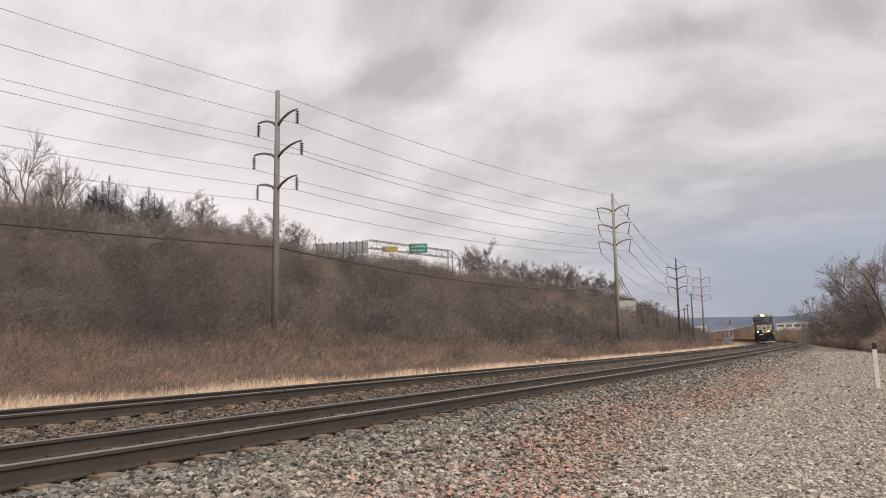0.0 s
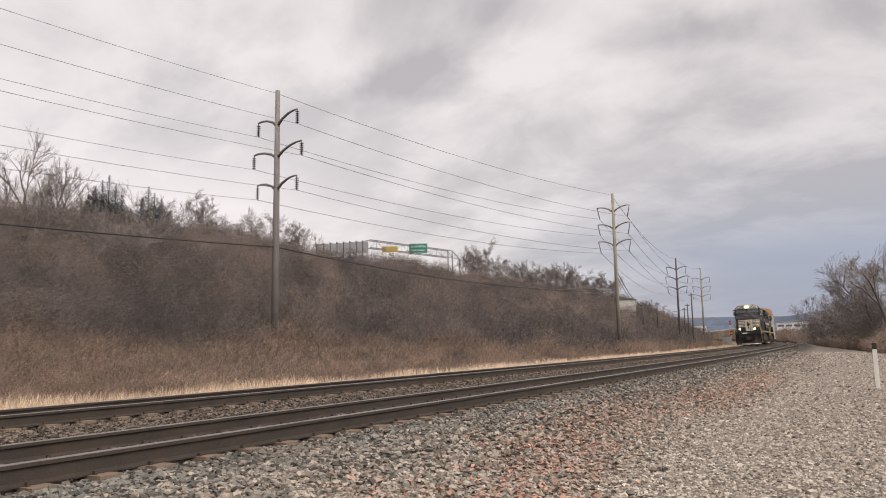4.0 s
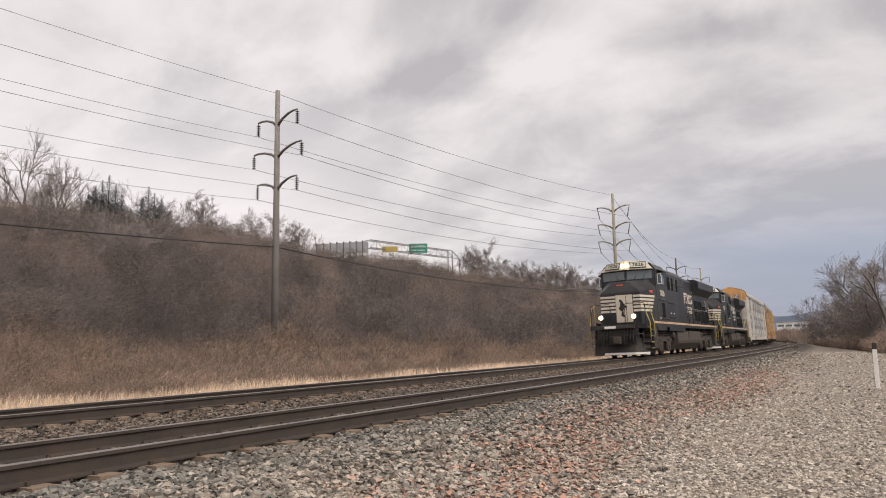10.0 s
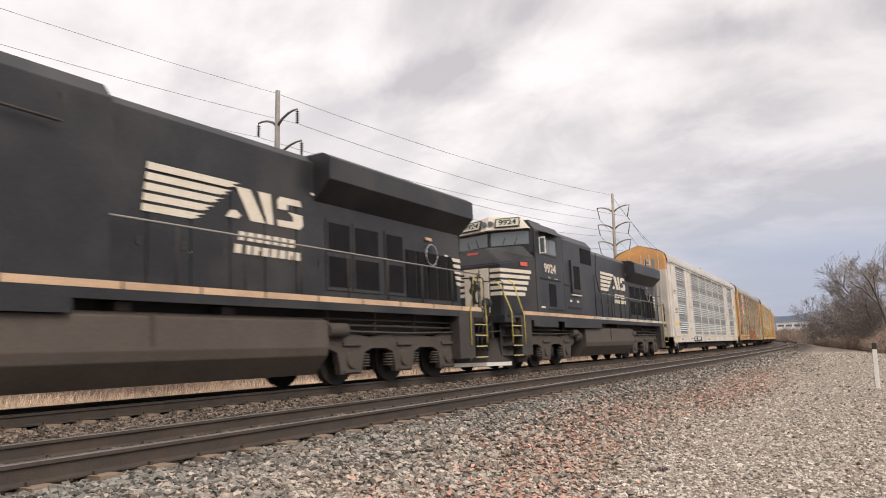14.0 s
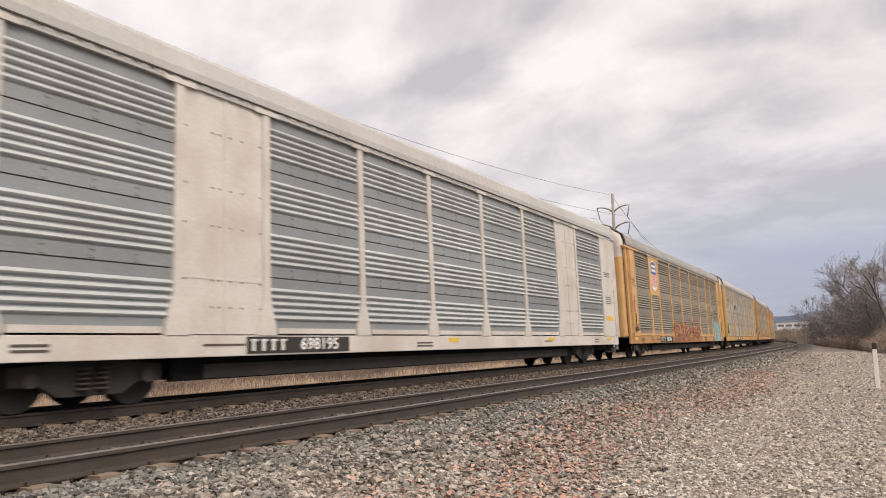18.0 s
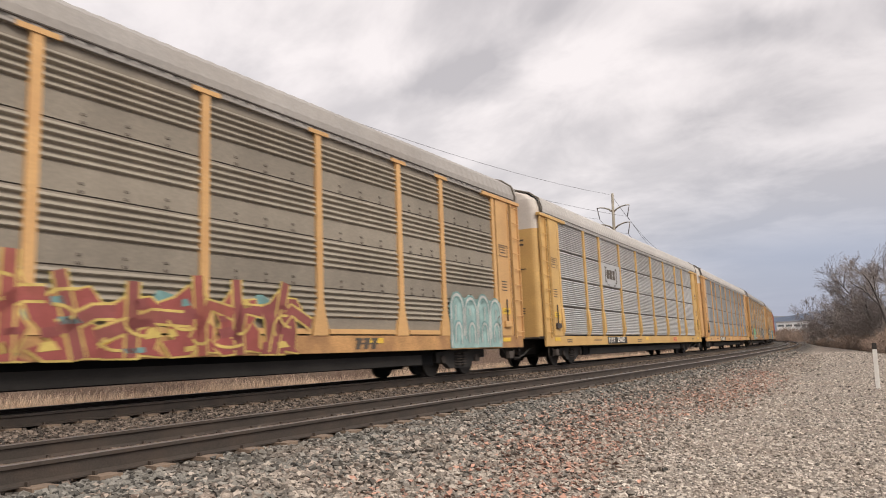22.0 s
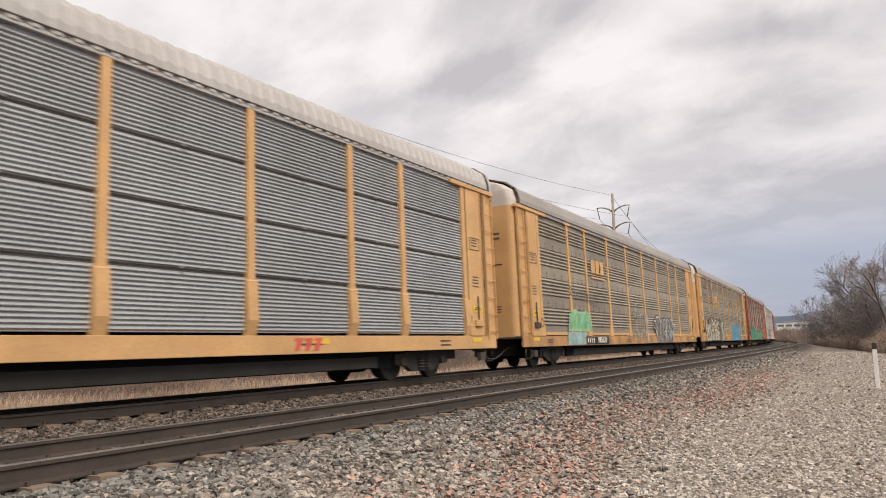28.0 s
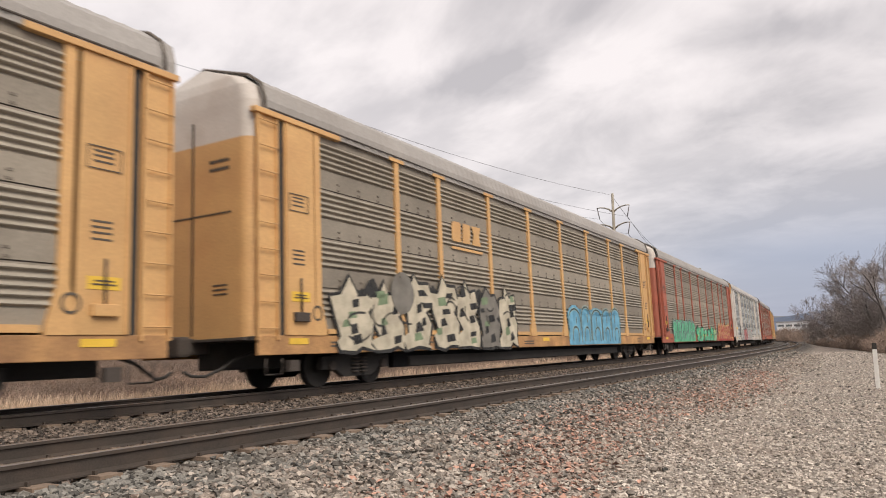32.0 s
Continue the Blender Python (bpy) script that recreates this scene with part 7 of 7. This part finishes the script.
    for x in (7.5, 13.0, 19.5):
        part("reflector", side_bars([(x, x + 0.5, 0.84, 0.95)], -1.518), M_DECAL, car)
    part("brake_reservoir", add_tube(bmesh.new(), [(15.0, -0.9, 0.55), (16.1, -0.9, 0.55)], 0.17, 10), M_GRIME, car)
    tagged(part("writing", side_bars([(x, x + w, z, z + 0.035) for x, w, z in ((2.2, 0.5, 0.85), (2.2, 0.5, 0.78), (5.2, 0.9, 0.83), (11.5, 0.7, 0.82), (11.5, 0.7, 0.75), (19.2, 0.6, 0.82), (24.2, 0.5, 0.86), (24.2, 0.5, 0.76))], -1.518), M_STENCIL, car), kind="stuff")
    if not low_ladder:
        for k in range(3):
            part("mark_shape", plate([(19.0 + 0.27 * k, 0.72), (19.14 + 0.27 * k, 0.72), (19.24 + 0.27 * k, 0.95), (19.10 + 0.27 * k, 0.95)], -1.521), M_RED if frame_mat is not M_YELLOW else M_STENCIL, car)
            part("mark_shape", plate([(19.0 + 0.27 * k, 0.90), (19.23 + 0.27 * k, 0.90), (19.25 + 0.27 * k, 0.95), (19.02 + 0.27 * k, 0.95)], -1.522), M_RED if frame_mat is not M_YELLOW else M_STENCIL, car)
    nx = 7.05 if fine else 6.25
    part("number_panel", side_bars([(nx - 0.12, nx + 2.68, 0.69, 0.98)], -1.519), M_DARK, car)
    for k in range(4):
        part("mark_bar", side_bars([(nx + 0.24 * k, nx + 0.07 + 0.24 * k, 0.74, 0.94), (nx - 0.03 + 0.24 * k, nx + 0.13 + 0.24 * k, 0.90, 0.94)], -1.524), M_WHITE, car)
    if number:
        side_text(number, 0.30, nx + 1.78, -1.525, 0.84, M_WHITE, car, 1.25, 0.006)
    return car, u, CAR_L, 3.55, CAR_L - 3.55


# -- painted tags: bubble shapes with a darker outline, lying just off the screens
def blob(cx, cz, w, h, rs, n=16, wob=0.18):
    return [(cx + math.cos(2 * math.pi * k / n) * w / 2 * (1 + rs.uniform(-wob, wob)), cz + math.sin(2 * math.pi * k / n) * h / 2 * (1 + rs.uniform(-wob, wob))) for k in range(n)]


def grow_poly(pts, d):
    cx, cz = sum(p[0] for p in pts) / len(pts), sum(p[1] for p in pts) / len(pts)
    out = []
    for x, z in pts:
        l = math.hypot(x - cx, z - cz)
        out.append((cx + (x - cx) * (l + d) / l, cz + (z - cz) * (l + d) / l))
    return out


def arc_pts(cx, cz, rx, rz, a0, a1, n=9):
    return [(cx + rx * math.cos(a0 + (a1 - a0) * k / n), cz + rz * math.sin(a0 + (a1 - a0) * k / n)) for k in range(n + 1)]


TAG_Y = -1.532


def lined(car, lines, wide, thin, edge, line, y=TAG_Y):
    """Strokes with a broad dark edge under a thin pale line, all of one form."""
    if edge is not None:
        bm = bmesh.new()
        for pts in lines:
            ribbon(bm, pts, wide, y)
        part("tag_outline", bm, edge, car)
    bm = bmesh.new()
    for pts in lines:
        ribbon(bm, pts, thin, y - 0.004)
    part("tag_stroke", bm, line, car)


def arch_piece(car, x0, x1, z0, z1, n, back, edge, line, seed, thin=0.085):
    """Rounded forms in a row, each an arch with legs and an inner arch, that spell nothing."""
    rs = random.Random(seed)
    w, h = (x1 - x0) / n, z1 - z0
    if back is not None:
        top = []
        for k in range(n, 0, -1):
            top += arc_pts(x0 + w * (k - 0.5), z1 - h * 0.25, w * 0.56, h * rs.uniform(0.22, 0.30), 0.15, math.pi - 0.15, 5)
        part("tag_backing", plate([(x0, z0), (x1, z0)] + top, TAG_Y + 0.004, 0.003), back, car)
    for k in range(n):
        cx, d = x0 + w * (k + 0.5), rs.uniform(-0.06, 0.06) * h
        r = w * rs.uniform(0.40, 0.50)
        lines = [[(cx - r, z0 + h * rs.uniform(0.0, 0.2))] + arc_pts(cx, z1 - h * 0.28 + d, r, h * 0.28, math.pi, 0.0) + [(cx + r, z0 + h * rs.uniform(0.0, 0.45))]]
        lines.append([(cx - r * 0.4, z0 + h * 0.1)] + arc_pts(cx + r * 0.1, z0 + h * 0.30, r * 0.5, h * 0.17, math.pi, 0.0) + [(cx + r * 0.6, z0 + h * 0.08)])
        q = rs.uniform(-0.3, 0.3) * r
        lines.append([(cx + q, z1 - h * 0.20 + d), (cx + q + rs.uniform(-0.1, 0.1) * r, z0 + h * rs.uniform(0.52, 0.62))])
        lined(car, lines, thin * 2.3, thin, edge, line)


def block_piece(car, x0, x1, z0, z1, n, fills, edge, inner, seed, grow=0.06, spot=None, wild=False, holes=3):
    """Jagged filled forms with points and pale or dark edges, that spell nothing."""
    rs = random.Random(seed)
    w, h = (x1 - x0) / n, z1 - z0
    base = [(-0.45, 0.0), (-0.58, 0.16), (-0.34, 0.24), (-0.52, 0.50), (-0.60, 0.74), (-0.30, 0.80), (-0.10, 1.0), (0.12, 0.84), (0.42, 0.88), (0.60, 0.66), (0.40, 0.52), (0.58, 0.36), (0.48, 0.10), (0.62, 0.0), (0.20, 0.06), (0.06, 0.0)]
    for k in range(n):
        cx, tall = x0 + w * (k + 0.5), h * rs.uniform(0.74, 1.0)
        pts = [(cx + (a * 0.86 + rs.uniform(-0.10, 0.10)) * w, z0 + max(0.0, b + rs.uniform(-0.05, 0.05)) * tall) for a, b in base]
        y = TAG_Y - 0.0006 * k
        part("tag_outline", plate(grow_poly(pts, grow), y, 0.0005), edge, car)
        part("tag_fill", plate(pts, y - 0.005, 0.0005), rs.choice(fills), car)
        if wild:
            bars = [[(cx + rs.uniform(-0.6, 0.1) * w, z0 + tall * rs.uniform(0.2, 0.5)), (cx + rs.uniform(0.1, 0.5) * w, z0 + tall * rs.uniform(0.6, 0.8)), (cx + rs.uniform(0.5, 1.1) * w, z0 + tall * rs.uniform(0.45, 0.7))], [(cx + rs.uniform(-0.3, 0.3) * w, z0), (cx + rs.uniform(-0.2, 0.3) * w, z0 + tall * 1.12)]]
            lined(car, bars, 0.26, 0.18, edge, rs.choice(fills), y - 0.006)
        if spot is not None and k % 2:
            part("tag_spot", plate(blob(cx - 0.45 * w, z0 + tall * rs.uniform(0.6, 0.85), w * 0.5, h * 0.35, rs, 9, 0.2), TAG_Y + 0.006, 0.0005), spot, car)
        for q in range(holes):
            a, b = cx + rs.uniform(-0.42, 0.22) * w, z0 + tall * (0.06 + 0.80 / holes * q + rs.uniform(-0.03, 0.05))
            g, v = w * rs.uniform(0.16, 0.36), h * rs.uniform(0.07, 0.17)
            part("tag_counter", plate([(a, b), (a + g, b + v * 0.2), (a + g * rs.uniform(0.5, 1.1), b + v), (a + g * rs.uniform(-0.2, 0.2), b + v * 0.8)], y - 0.010, 0.0005), rs.choice(inner), car)
        for q in range(2):
            a0 = rs.uniform(0, 6.28)
            part("tag_stroke", ribbon(bmesh.new(), arc_pts(cx + rs.uniform(-0.3, 0.3) * w, z0 + tall * rs.uniform(0.2, 0.8), w * rs.uniform(0.2, 0.45), h * rs.uniform(0.08, 0.2), a0, a0 + rs.uniform(1.2, 2.6), 5), 0.045, y - 0.014), edge, car)


def ribbon(bm, pts, w, y):
    rows = []
    for i, p in enumerate(pts):
        q0, q1 = pts[max(i - 1, 0)], pts[min(i + 1, len(pts) - 1)]
        d = Vector((q1[0] - q0[0], q1[1] - q0[1]))
        d = d.normalized() if d.length > 1e-6 else Vector((1, 0))
        rows.append((bm.verts.new((p[0] - d.y * w / 2, y, p[1] + d.x * w / 2)), bm.verts.new((p[0] + d.y * w / 2, y, p[1] - d.x * w / 2))))
    for a, b in zip(rows, rows[1:]):
        bm.faces.new((a[0], b[0], b[1], a[1]))
    return bm


def spray(name, colour, thin=0.60):
    """Spray paint that wears thin in places."""
    m = material(name, colour, 0.7, 0, 0.12, 4, 30, (colour[0] * 0.6, colour[1] * 0.6, colour[2] * 0.6), 0.4, 2.0, 0.05)
    n, l = m.node_tree.nodes, m.node_tree.links
    tc, t, r = n.new("ShaderNodeTexCoord"), n.new("ShaderNodeTexNoise"), n.new("ShaderNodeMapRange")
    t.inputs["Scale"].default_value, t.inputs["Detail"].default_value = 2.5, 6
    r.inputs["From Min"].default_value, r.inputs["From Max"].default_value = 0.35, 0.65
    r.inputs["To Min"].default_value, r.inputs["To Max"].default_value = thin, 0.97
    l.new(tc.outputs["Object"], t.inputs["Vector"])
    l.new(t.outputs["Fac"], r.inputs["Value"])
    l.new(r.outputs[0], n["Principled BSDF"].inputs["Alpha"])
    return m


SP_WHITE, SP_BLACK, SP_TEAL, SP_RED = spray("spray_white", (0.56, 0.56, 0.53)), spray("spray_black", (0.03, 0.03, 0.03)), spray("spray_pale_teal", (0.33, 0.48, 0.46)), spray("spray_red", (0.42, 0.06, 0.06))
SP_GREEN, SP_BLUE, SP_YELLOW, SP_PINK, SP_BRIGHT = spray("spray_pale_green", (0.36, 0.52, 0.30)), spray("spray_blue", (0.16, 0.42, 0.60)), spray("spray_yellow", (0.66, 0.50, 0.15)), spray("spray_pink", (0.55, 0.22, 0.22)), spray("spray_bright_green", (0.12, 0.50, 0.28))
SP_MAROON = spray("spray_maroon", (0.26, 0.075, 0.07), 0.75)
SP_REDDISH = spray("spray_dull_red", (0.33, 0.085, 0.075), 0.7)
SP_PINKISH = spray("spray_flesh_pink", (0.56, 0.40, 0.32), 0.5)
SP_ASH, SP_TEALDARK = spray("spray_ash", (0.21, 0.195, 0.17)), spray("spray_dark_teal", (0.18, 0.33, 0.32))
SP_CREAM, SP_MOSS = spray("spray_cream", (0.58, 0.52, 0.40)), spray("spray_moss", (0.20, 0.27, 0.16))
M_NAVY = material("emblem_navy", (0.05, 0.09, 0.25), 0.5, 0, 0.1, 3, 30, None, bump=0)

VEHICLES = []
VEHICLES.append(locomotive("7626", -73.0, True, "black freight locomotive with cream nose stripes, lamps lit, leading the train"))
VEHICLES.append(locomotive("9924", -50.6, False, "older black freight locomotive with cream nose stripes, coupled second"))
PITCH_CAR, FIRST = 28.83, -28.66
fronts = [FIRST + PITCH_CAR * k for k in range(21)]

white_car = autorack(fronts[0], M_CREAM, M_CREAM, M_ORANGE, M_ROOF, M_PANEL_BLUE, False, "dirty white autorack car with grey screens and an orange end top", (1, 7), "698195", True)
VEHICLES.append(white_car)
up_car = autorack(fronts[1], M_YELLOW, M_YELLOW, M_CREAM, M_ROOFDARK, M_PANEL_DARK, False, "yellow autorack car with dark weathered screens, shield emblem and painted tags", (), "995240")
VEHICLES.append(up_car)
silver_car = autorack(fronts[2], M_LEMON, M_LEMON, M_CREAM, M_ROOF, M_PANEL_SILVER, True, "yellow autorack car with bright finely ribbed silver screens", (), "254421")
VEHICLES.append(silver_car)


def copy_vehicle(src, u, label, number=""):
    car = copy_thing(src[0], Matrix())
    tagged(car, label)
    if number:
        for o in list(car.children):
            if o.name.startswith("lettering"):
                bpy.data.objects.remove(o)
        nx = 6.25
        side_text(number, 0.30, nx + 1.78, -1.525, 0.84, M_WHITE, car, 1.25, 0.006)
    return (car, u, *src[2:])


grey_car = autorack(fronts[3], M_TAWNY, M_TAWNY, M_CREAM, M_ROOF, M_PANEL_GREY, True, "tawny yellow autorack car with dull grey finely ribbed screens", (), "853410")
VEHICLES.append(grey_car)
csx_car = copy_vehicle(up_car, fronts[4], "yellow autorack car with dark screens, gold letters and white tags", "985630")
VEHICLES.append(csx_car)
csx_two = copy_vehicle(up_car, fronts[5], "yellow autorack car with dark screens and large black and white tags", "980178")
VEHICLES.append(csx_two)
red_car = autorack(fronts[6], M_BROWNRED, M_BROWNRED, M_CREAM, M_ROOFDARK, M_PANEL_DARK, False, "red autorack car with dark screens and green painted tags", (), "")
VEHICLES.append(red_car)
VEHICLES.append(copy_vehicle(white_car, fronts[7], "dirty white autorack car with grey screens and painted tags"))
VEHICLES.append(copy_vehicle(red_car, fronts[8], "red autorack car with dark screens"))
PLAIN = {"y": "yellow autorack car with dark weathered screens", "s": "yellow autorack car with finely ribbed silver screens", "w": "dirty white autorack car with grey screens", "r": "red autorack car with dark screens"}
SRC = {"y": up_car, "s": grey_car, "w": white_car, "r": red_car}
for k, c in enumerate("ysyrsyswysrs"):
    VEHICLES.append(copy_vehicle(SRC[c], fronts[9 + k], PLAIN[c]))

# emblems and tags of the single cars
ye = -1.47 - 0.05
c2 = up_car[0]
part("emblem_panel", boxes((4.76, 6.56, -1.512, -1.47, 3.05, 5.0)), M_YELLOW, c2)
shield = [(5.05, 3.55), (5.25, 3.38), (5.62, 3.26), (5.99, 3.38), (6.19, 3.55), (6.24, 4.05), (6.2, 4.45), (6.26, 4.62), (6.12, 4.72), (5.62, 4.86), (5.12, 4.72), (4.98, 4.62), (5.04, 4.45), (5.0, 4.05)]
sh = part("shield_emblem", plate(shield, -1.52), M_WHITE, c2, "white shield with a navy top and red stripes")
part("shield_top", plate([(5.06, 4.12), (6.18, 4.12), (6.15, 4.45), (6.2, 4.60), (6.1, 4.68), (5.62, 4.80), (5.14, 4.68), (5.04, 4.60), (5.09, 4.45)], -1.526), M_NAVY, sh)
for k in range(6):
    x = 5.12 + k * 0.19
    part("shield_stripe", side_bars([(x, x + 0.085, 3.52 - 0.03 * min(k, 5 - k), 4.10)], -1.526), M_RED, sh)
part("name_bar", side_bars([(5.2, 6.05, 4.48, 4.60)], -1.532), M_WHITE, sh)
part("name_bar", side_bars([(5.17, 6.08, 4.26, 4.38)], -1.532), M_WHITE, sh)
block_piece(c2, 9.3, 17.3, 0.68, 1.98, 8, [SP_MAROON, SP_MAROON, SP_REDDISH], SP_YELLOW, [SP_TEALDARK, SP_YELLOW, SP_MAROON], 5, 0.035, SP_TEALDARK, True, 4)
arch_piece(c2, 22.9, 25.8, 0.69, 2.05, 4, SP_TEAL, SP_TEALDARK, SP_WHITE, 7, 0.07)
rs_ = random.Random(4)
for k in range(5):
    part("tag_stroke", ribbon(bmesh.new(), [(0.95 + rs_.uniform(0, 0.5), 2.0 + rs_.uniform(0, 1.0)) for _ in range(5)], 0.035, -1.545), SP_PINK, c2)
c3 = silver_car[0]
part("logo_panel", side_bars([(6.75, 9.35, 3.06, 3.99)], -1.512), M_PANEL_SILVER, c3)
for rows in ([(7.2, 7.27, 3.2, 3.85), (7.2, 7.4, 3.78, 3.85), (7.2, 7.4, 3.2, 3.27)], [(8.75, 8.82, 3.2, 3.85), (8.62, 8.82, 3.78, 3.85), (8.62, 8.82, 3.2, 3.27)], [(7.45, 7.53, 3.08, 3.15), (7.65, 7.73, 3.08, 3.15), (8.35, 8.43, 3.08, 3.15), (8.55, 8.63, 3.08, 3.15)]):
    part("bracket_mark", side_bars(rows, -1.52), M_STENCIL, c3)
LOGO = ([(0.0, 0.0), (0.36, 0.0), (0.36, 0.42), (0.04, 0.42), (-0.04, 0.32), (-0.04, 0.08)], [(0.42, 0.0), (0.76, 0.0), (0.80, 0.42), (0.46, 0.42)], [(0.86, 0.0), (1.28, 0.0), (1.20, 0.21), (1.28, 0.42), (0.86, 0.42), (0.94, 0.21)])


def logo_shapes(car, x, z, s, mat_, y=-1.52):
    for pts in LOGO:
        part("logo_shape", plate([(x + a * s, z + b * s) for a, b in pts], y), mat_, car)


logo_shapes(c3, 7.42, 3.36, 0.92, M_STENCIL)
for car, seed in ((csx_car[0], 1), (csx_two[0], 2)):
    for o in [o for o in car.children_recursive if o.name.split(".")[0] in ("emblem_panel", "shield_emblem", "shield_top", "shield_stripe", "name_bar", "tag_outline", "tag_stroke", "tag_fill", "tag_backing", "tag_counter", "tag_spot")]:
        bpy.data.objects.remove(o)
    logo_shapes(car, 7.27, 3.45, 1.25, M_YELLOW, -1.515)
    part("logo_bar", side_bars([(7.2, 8.95, 3.24, 3.31)], -1.515), M_YELLOW, car)
c5 = csx_car[0]
for o in [o for o in c5.children if o.name.split(".")[0] == "upper_end"]:
    o.data = o.data.copy()
    o.data.materials[0] = M_YELLOW
part("tag_backing", plate([(4.2, 1.16), (6.9, 1.16), (6.75, 1.72), (6.3, 1.95), (5.6, 1.84), (5.0, 1.98), (4.4, 1.78)], TAG_Y + 0.003), SP_GREEN, c5, "pale green painted patch")
part("tag_backing", plate([(4.1, 0.69), (6.0, 0.69), (6.1, 1.14), (4.15, 1.14)], TAG_Y + 0.004), SP_TEAL, c5, "pale teal painted patch")
arch_piece(c5, 4.4, 6.6, 1.22, 1.82, 4, None, None, SP_BRIGHT, 9, 0.07)
for k in range(9):
    a = 4.6 + 0.37 * k
    part("tag_stroke", ribbon(bmesh.new(), [(a, 2.75 - 0.03 * k), (a + 0.16, 2.70 - 0.03 * k), (a + 0.05, 2.52 - 0.03 * k), (a + 0.22, 2.42 - 0.03 * k)], 0.10, TAG_Y), SP_ASH, c5)
arch_piece(c5, 12.65, 15.25, 0.72, 2.0, 4, None, SP_ASH, SP_CREAM, 10, 0.05)
part("tag_stroke", ribbon(bmesh.new(), arc_pts(13.4, 2.30, 0.2, 0.16, 0.6, 4.8), 0.07, TAG_Y), SP_CREAM, c5)
part("tag_backing", plate([(14.95, 0.69), (15.42, 0.69), (15.48, 1.25), (15.35, 1.42), (15.5, 1.7), (15.3, 2.02), (15.0, 2.0), (14.85, 1.6), (15.0, 1.4)], TAG_Y + 0.003), SP_PINKISH, c5)
part("tag_backing", plate([(16.75, 1.35), (17.25, 0.69), (17.7, 0.69), (20.55, 0.69), (20.85, 1.3), (20.85, 1.75), (20.2, 1.92), (19.5, 1.88), (18.9, 1.9), (18.2, 1.84), (17.8, 1.96), (17.3, 2.0), (16.95, 1.8)], TAG_Y + 0.004), SP_ASH, c5)
lined(c5, [arc_pts(16.75, 1.58, 0.27, 0.19, 0.4, 4.4), [(16.85, 1.40), (17.27, 0.70)], [(17.85, 1.88), (17.72, 1.2), (17.45, 0.70)], arc_pts(17.42, 1.74, 0.42, 0.24, math.pi * 1.05, 0.4), [(17.02, 1.66), (17.12, 1.5), (17.36, 1.36)], [(16.98, 1.30), (17.15, 1.1), (17.22, 1.0)], arc_pts(18.08, 1.25, 0.22, 0.56, 0.5, 5.6, 14)], 0.22, 0.10, SP_BLACK, SP_WHITE)
arch_piece(c5, 18.45, 20.75, 0.74, 1.88, 3, None, SP_BLACK, SP_WHITE, 11, 0.095)
lined(c5, [[(20.85, 1.72), (20.8, 1.2), (20.55, 0.72)], arc_pts(21.08, 1.52, 0.22, 0.16, 3.1, -1.2)], 0.2, 0.10, SP_BLACK, SP_WHITE)
c6 = csx_two[0]
block_piece(c6, 2.3, 11.0, 0.69, 2.48, 7, [SP_WHITE, SP_CREAM, SP_ASH], SP_BLACK, [SP_BLACK, SP_BLACK, SP_MOSS], 13, 0.085, SP_BLACK, False, 6)
part("tag_spot", plate(blob(4.75, 1.95, 0.95, 0.95, random.Random(6), 14, 0.06), TAG_Y - 0.02, 0.0005), SP_ASH, c6)
arch_piece(c6, 15.4, 21.6, 0.69, 2.05, 5, SP_BLUE, SP_TEAL, SP_BLACK, 15, 0.05)
c7 = red_car[0]
arch_piece(c7, 3.0, 9.5, 0.70, 1.9, 6, SP_BRIGHT, SP_TEAL, SP_BLACK, 16, 0.06)
block_piece(c7, 10.0, 18.0, 0.70, 1.8, 6, [SP_BRIGHT, SP_GREEN], SP_BLACK, [SP_YELLOW, SP_TEAL], 17, 0.05)
arch_piece(c7, 19.0, 25.0, 0.70, 1.9, 5, SP_RED, SP_YELLOW, SP_PINK, 18, 0.08)
c8 = VEHICLES[9][0]
block_piece(c8, 4.0, 15.0, 0.70, 2.1, 7, [SP_PINK, SP_WHITE, SP_TEAL], SP_BLACK, [SP_WHITE, SP_PINK], 19, 0.05)


def motions():
    right = CAM_POSE.to_3x3() @ Vector((1, 0, 0))
    walk(clouds, [(t, pose(right.x * 1.5 * (t - 16), right.y * 1.5 * (t - 16), 150)) for t in (0.0, 8.0, 16.0, 24.0, 32.0)])
    for car, u, length, xa, xb in VEHICLES:
        rows = []
        for k in range(65):
            s = train_zero(k * 0.5) + u
            a, b = on_line(s + xa), on_line(s + xb)
            h = math.atan2(b[1] - a[1], b[0] - a[0])
            rows.append((k * 0.5, pose(a[0] - math.cos(h) * xa, a[1] - math.sin(h) * xa, 0, -1.55, 0, math.degrees(h))))
        walk(car, rows)


motions()
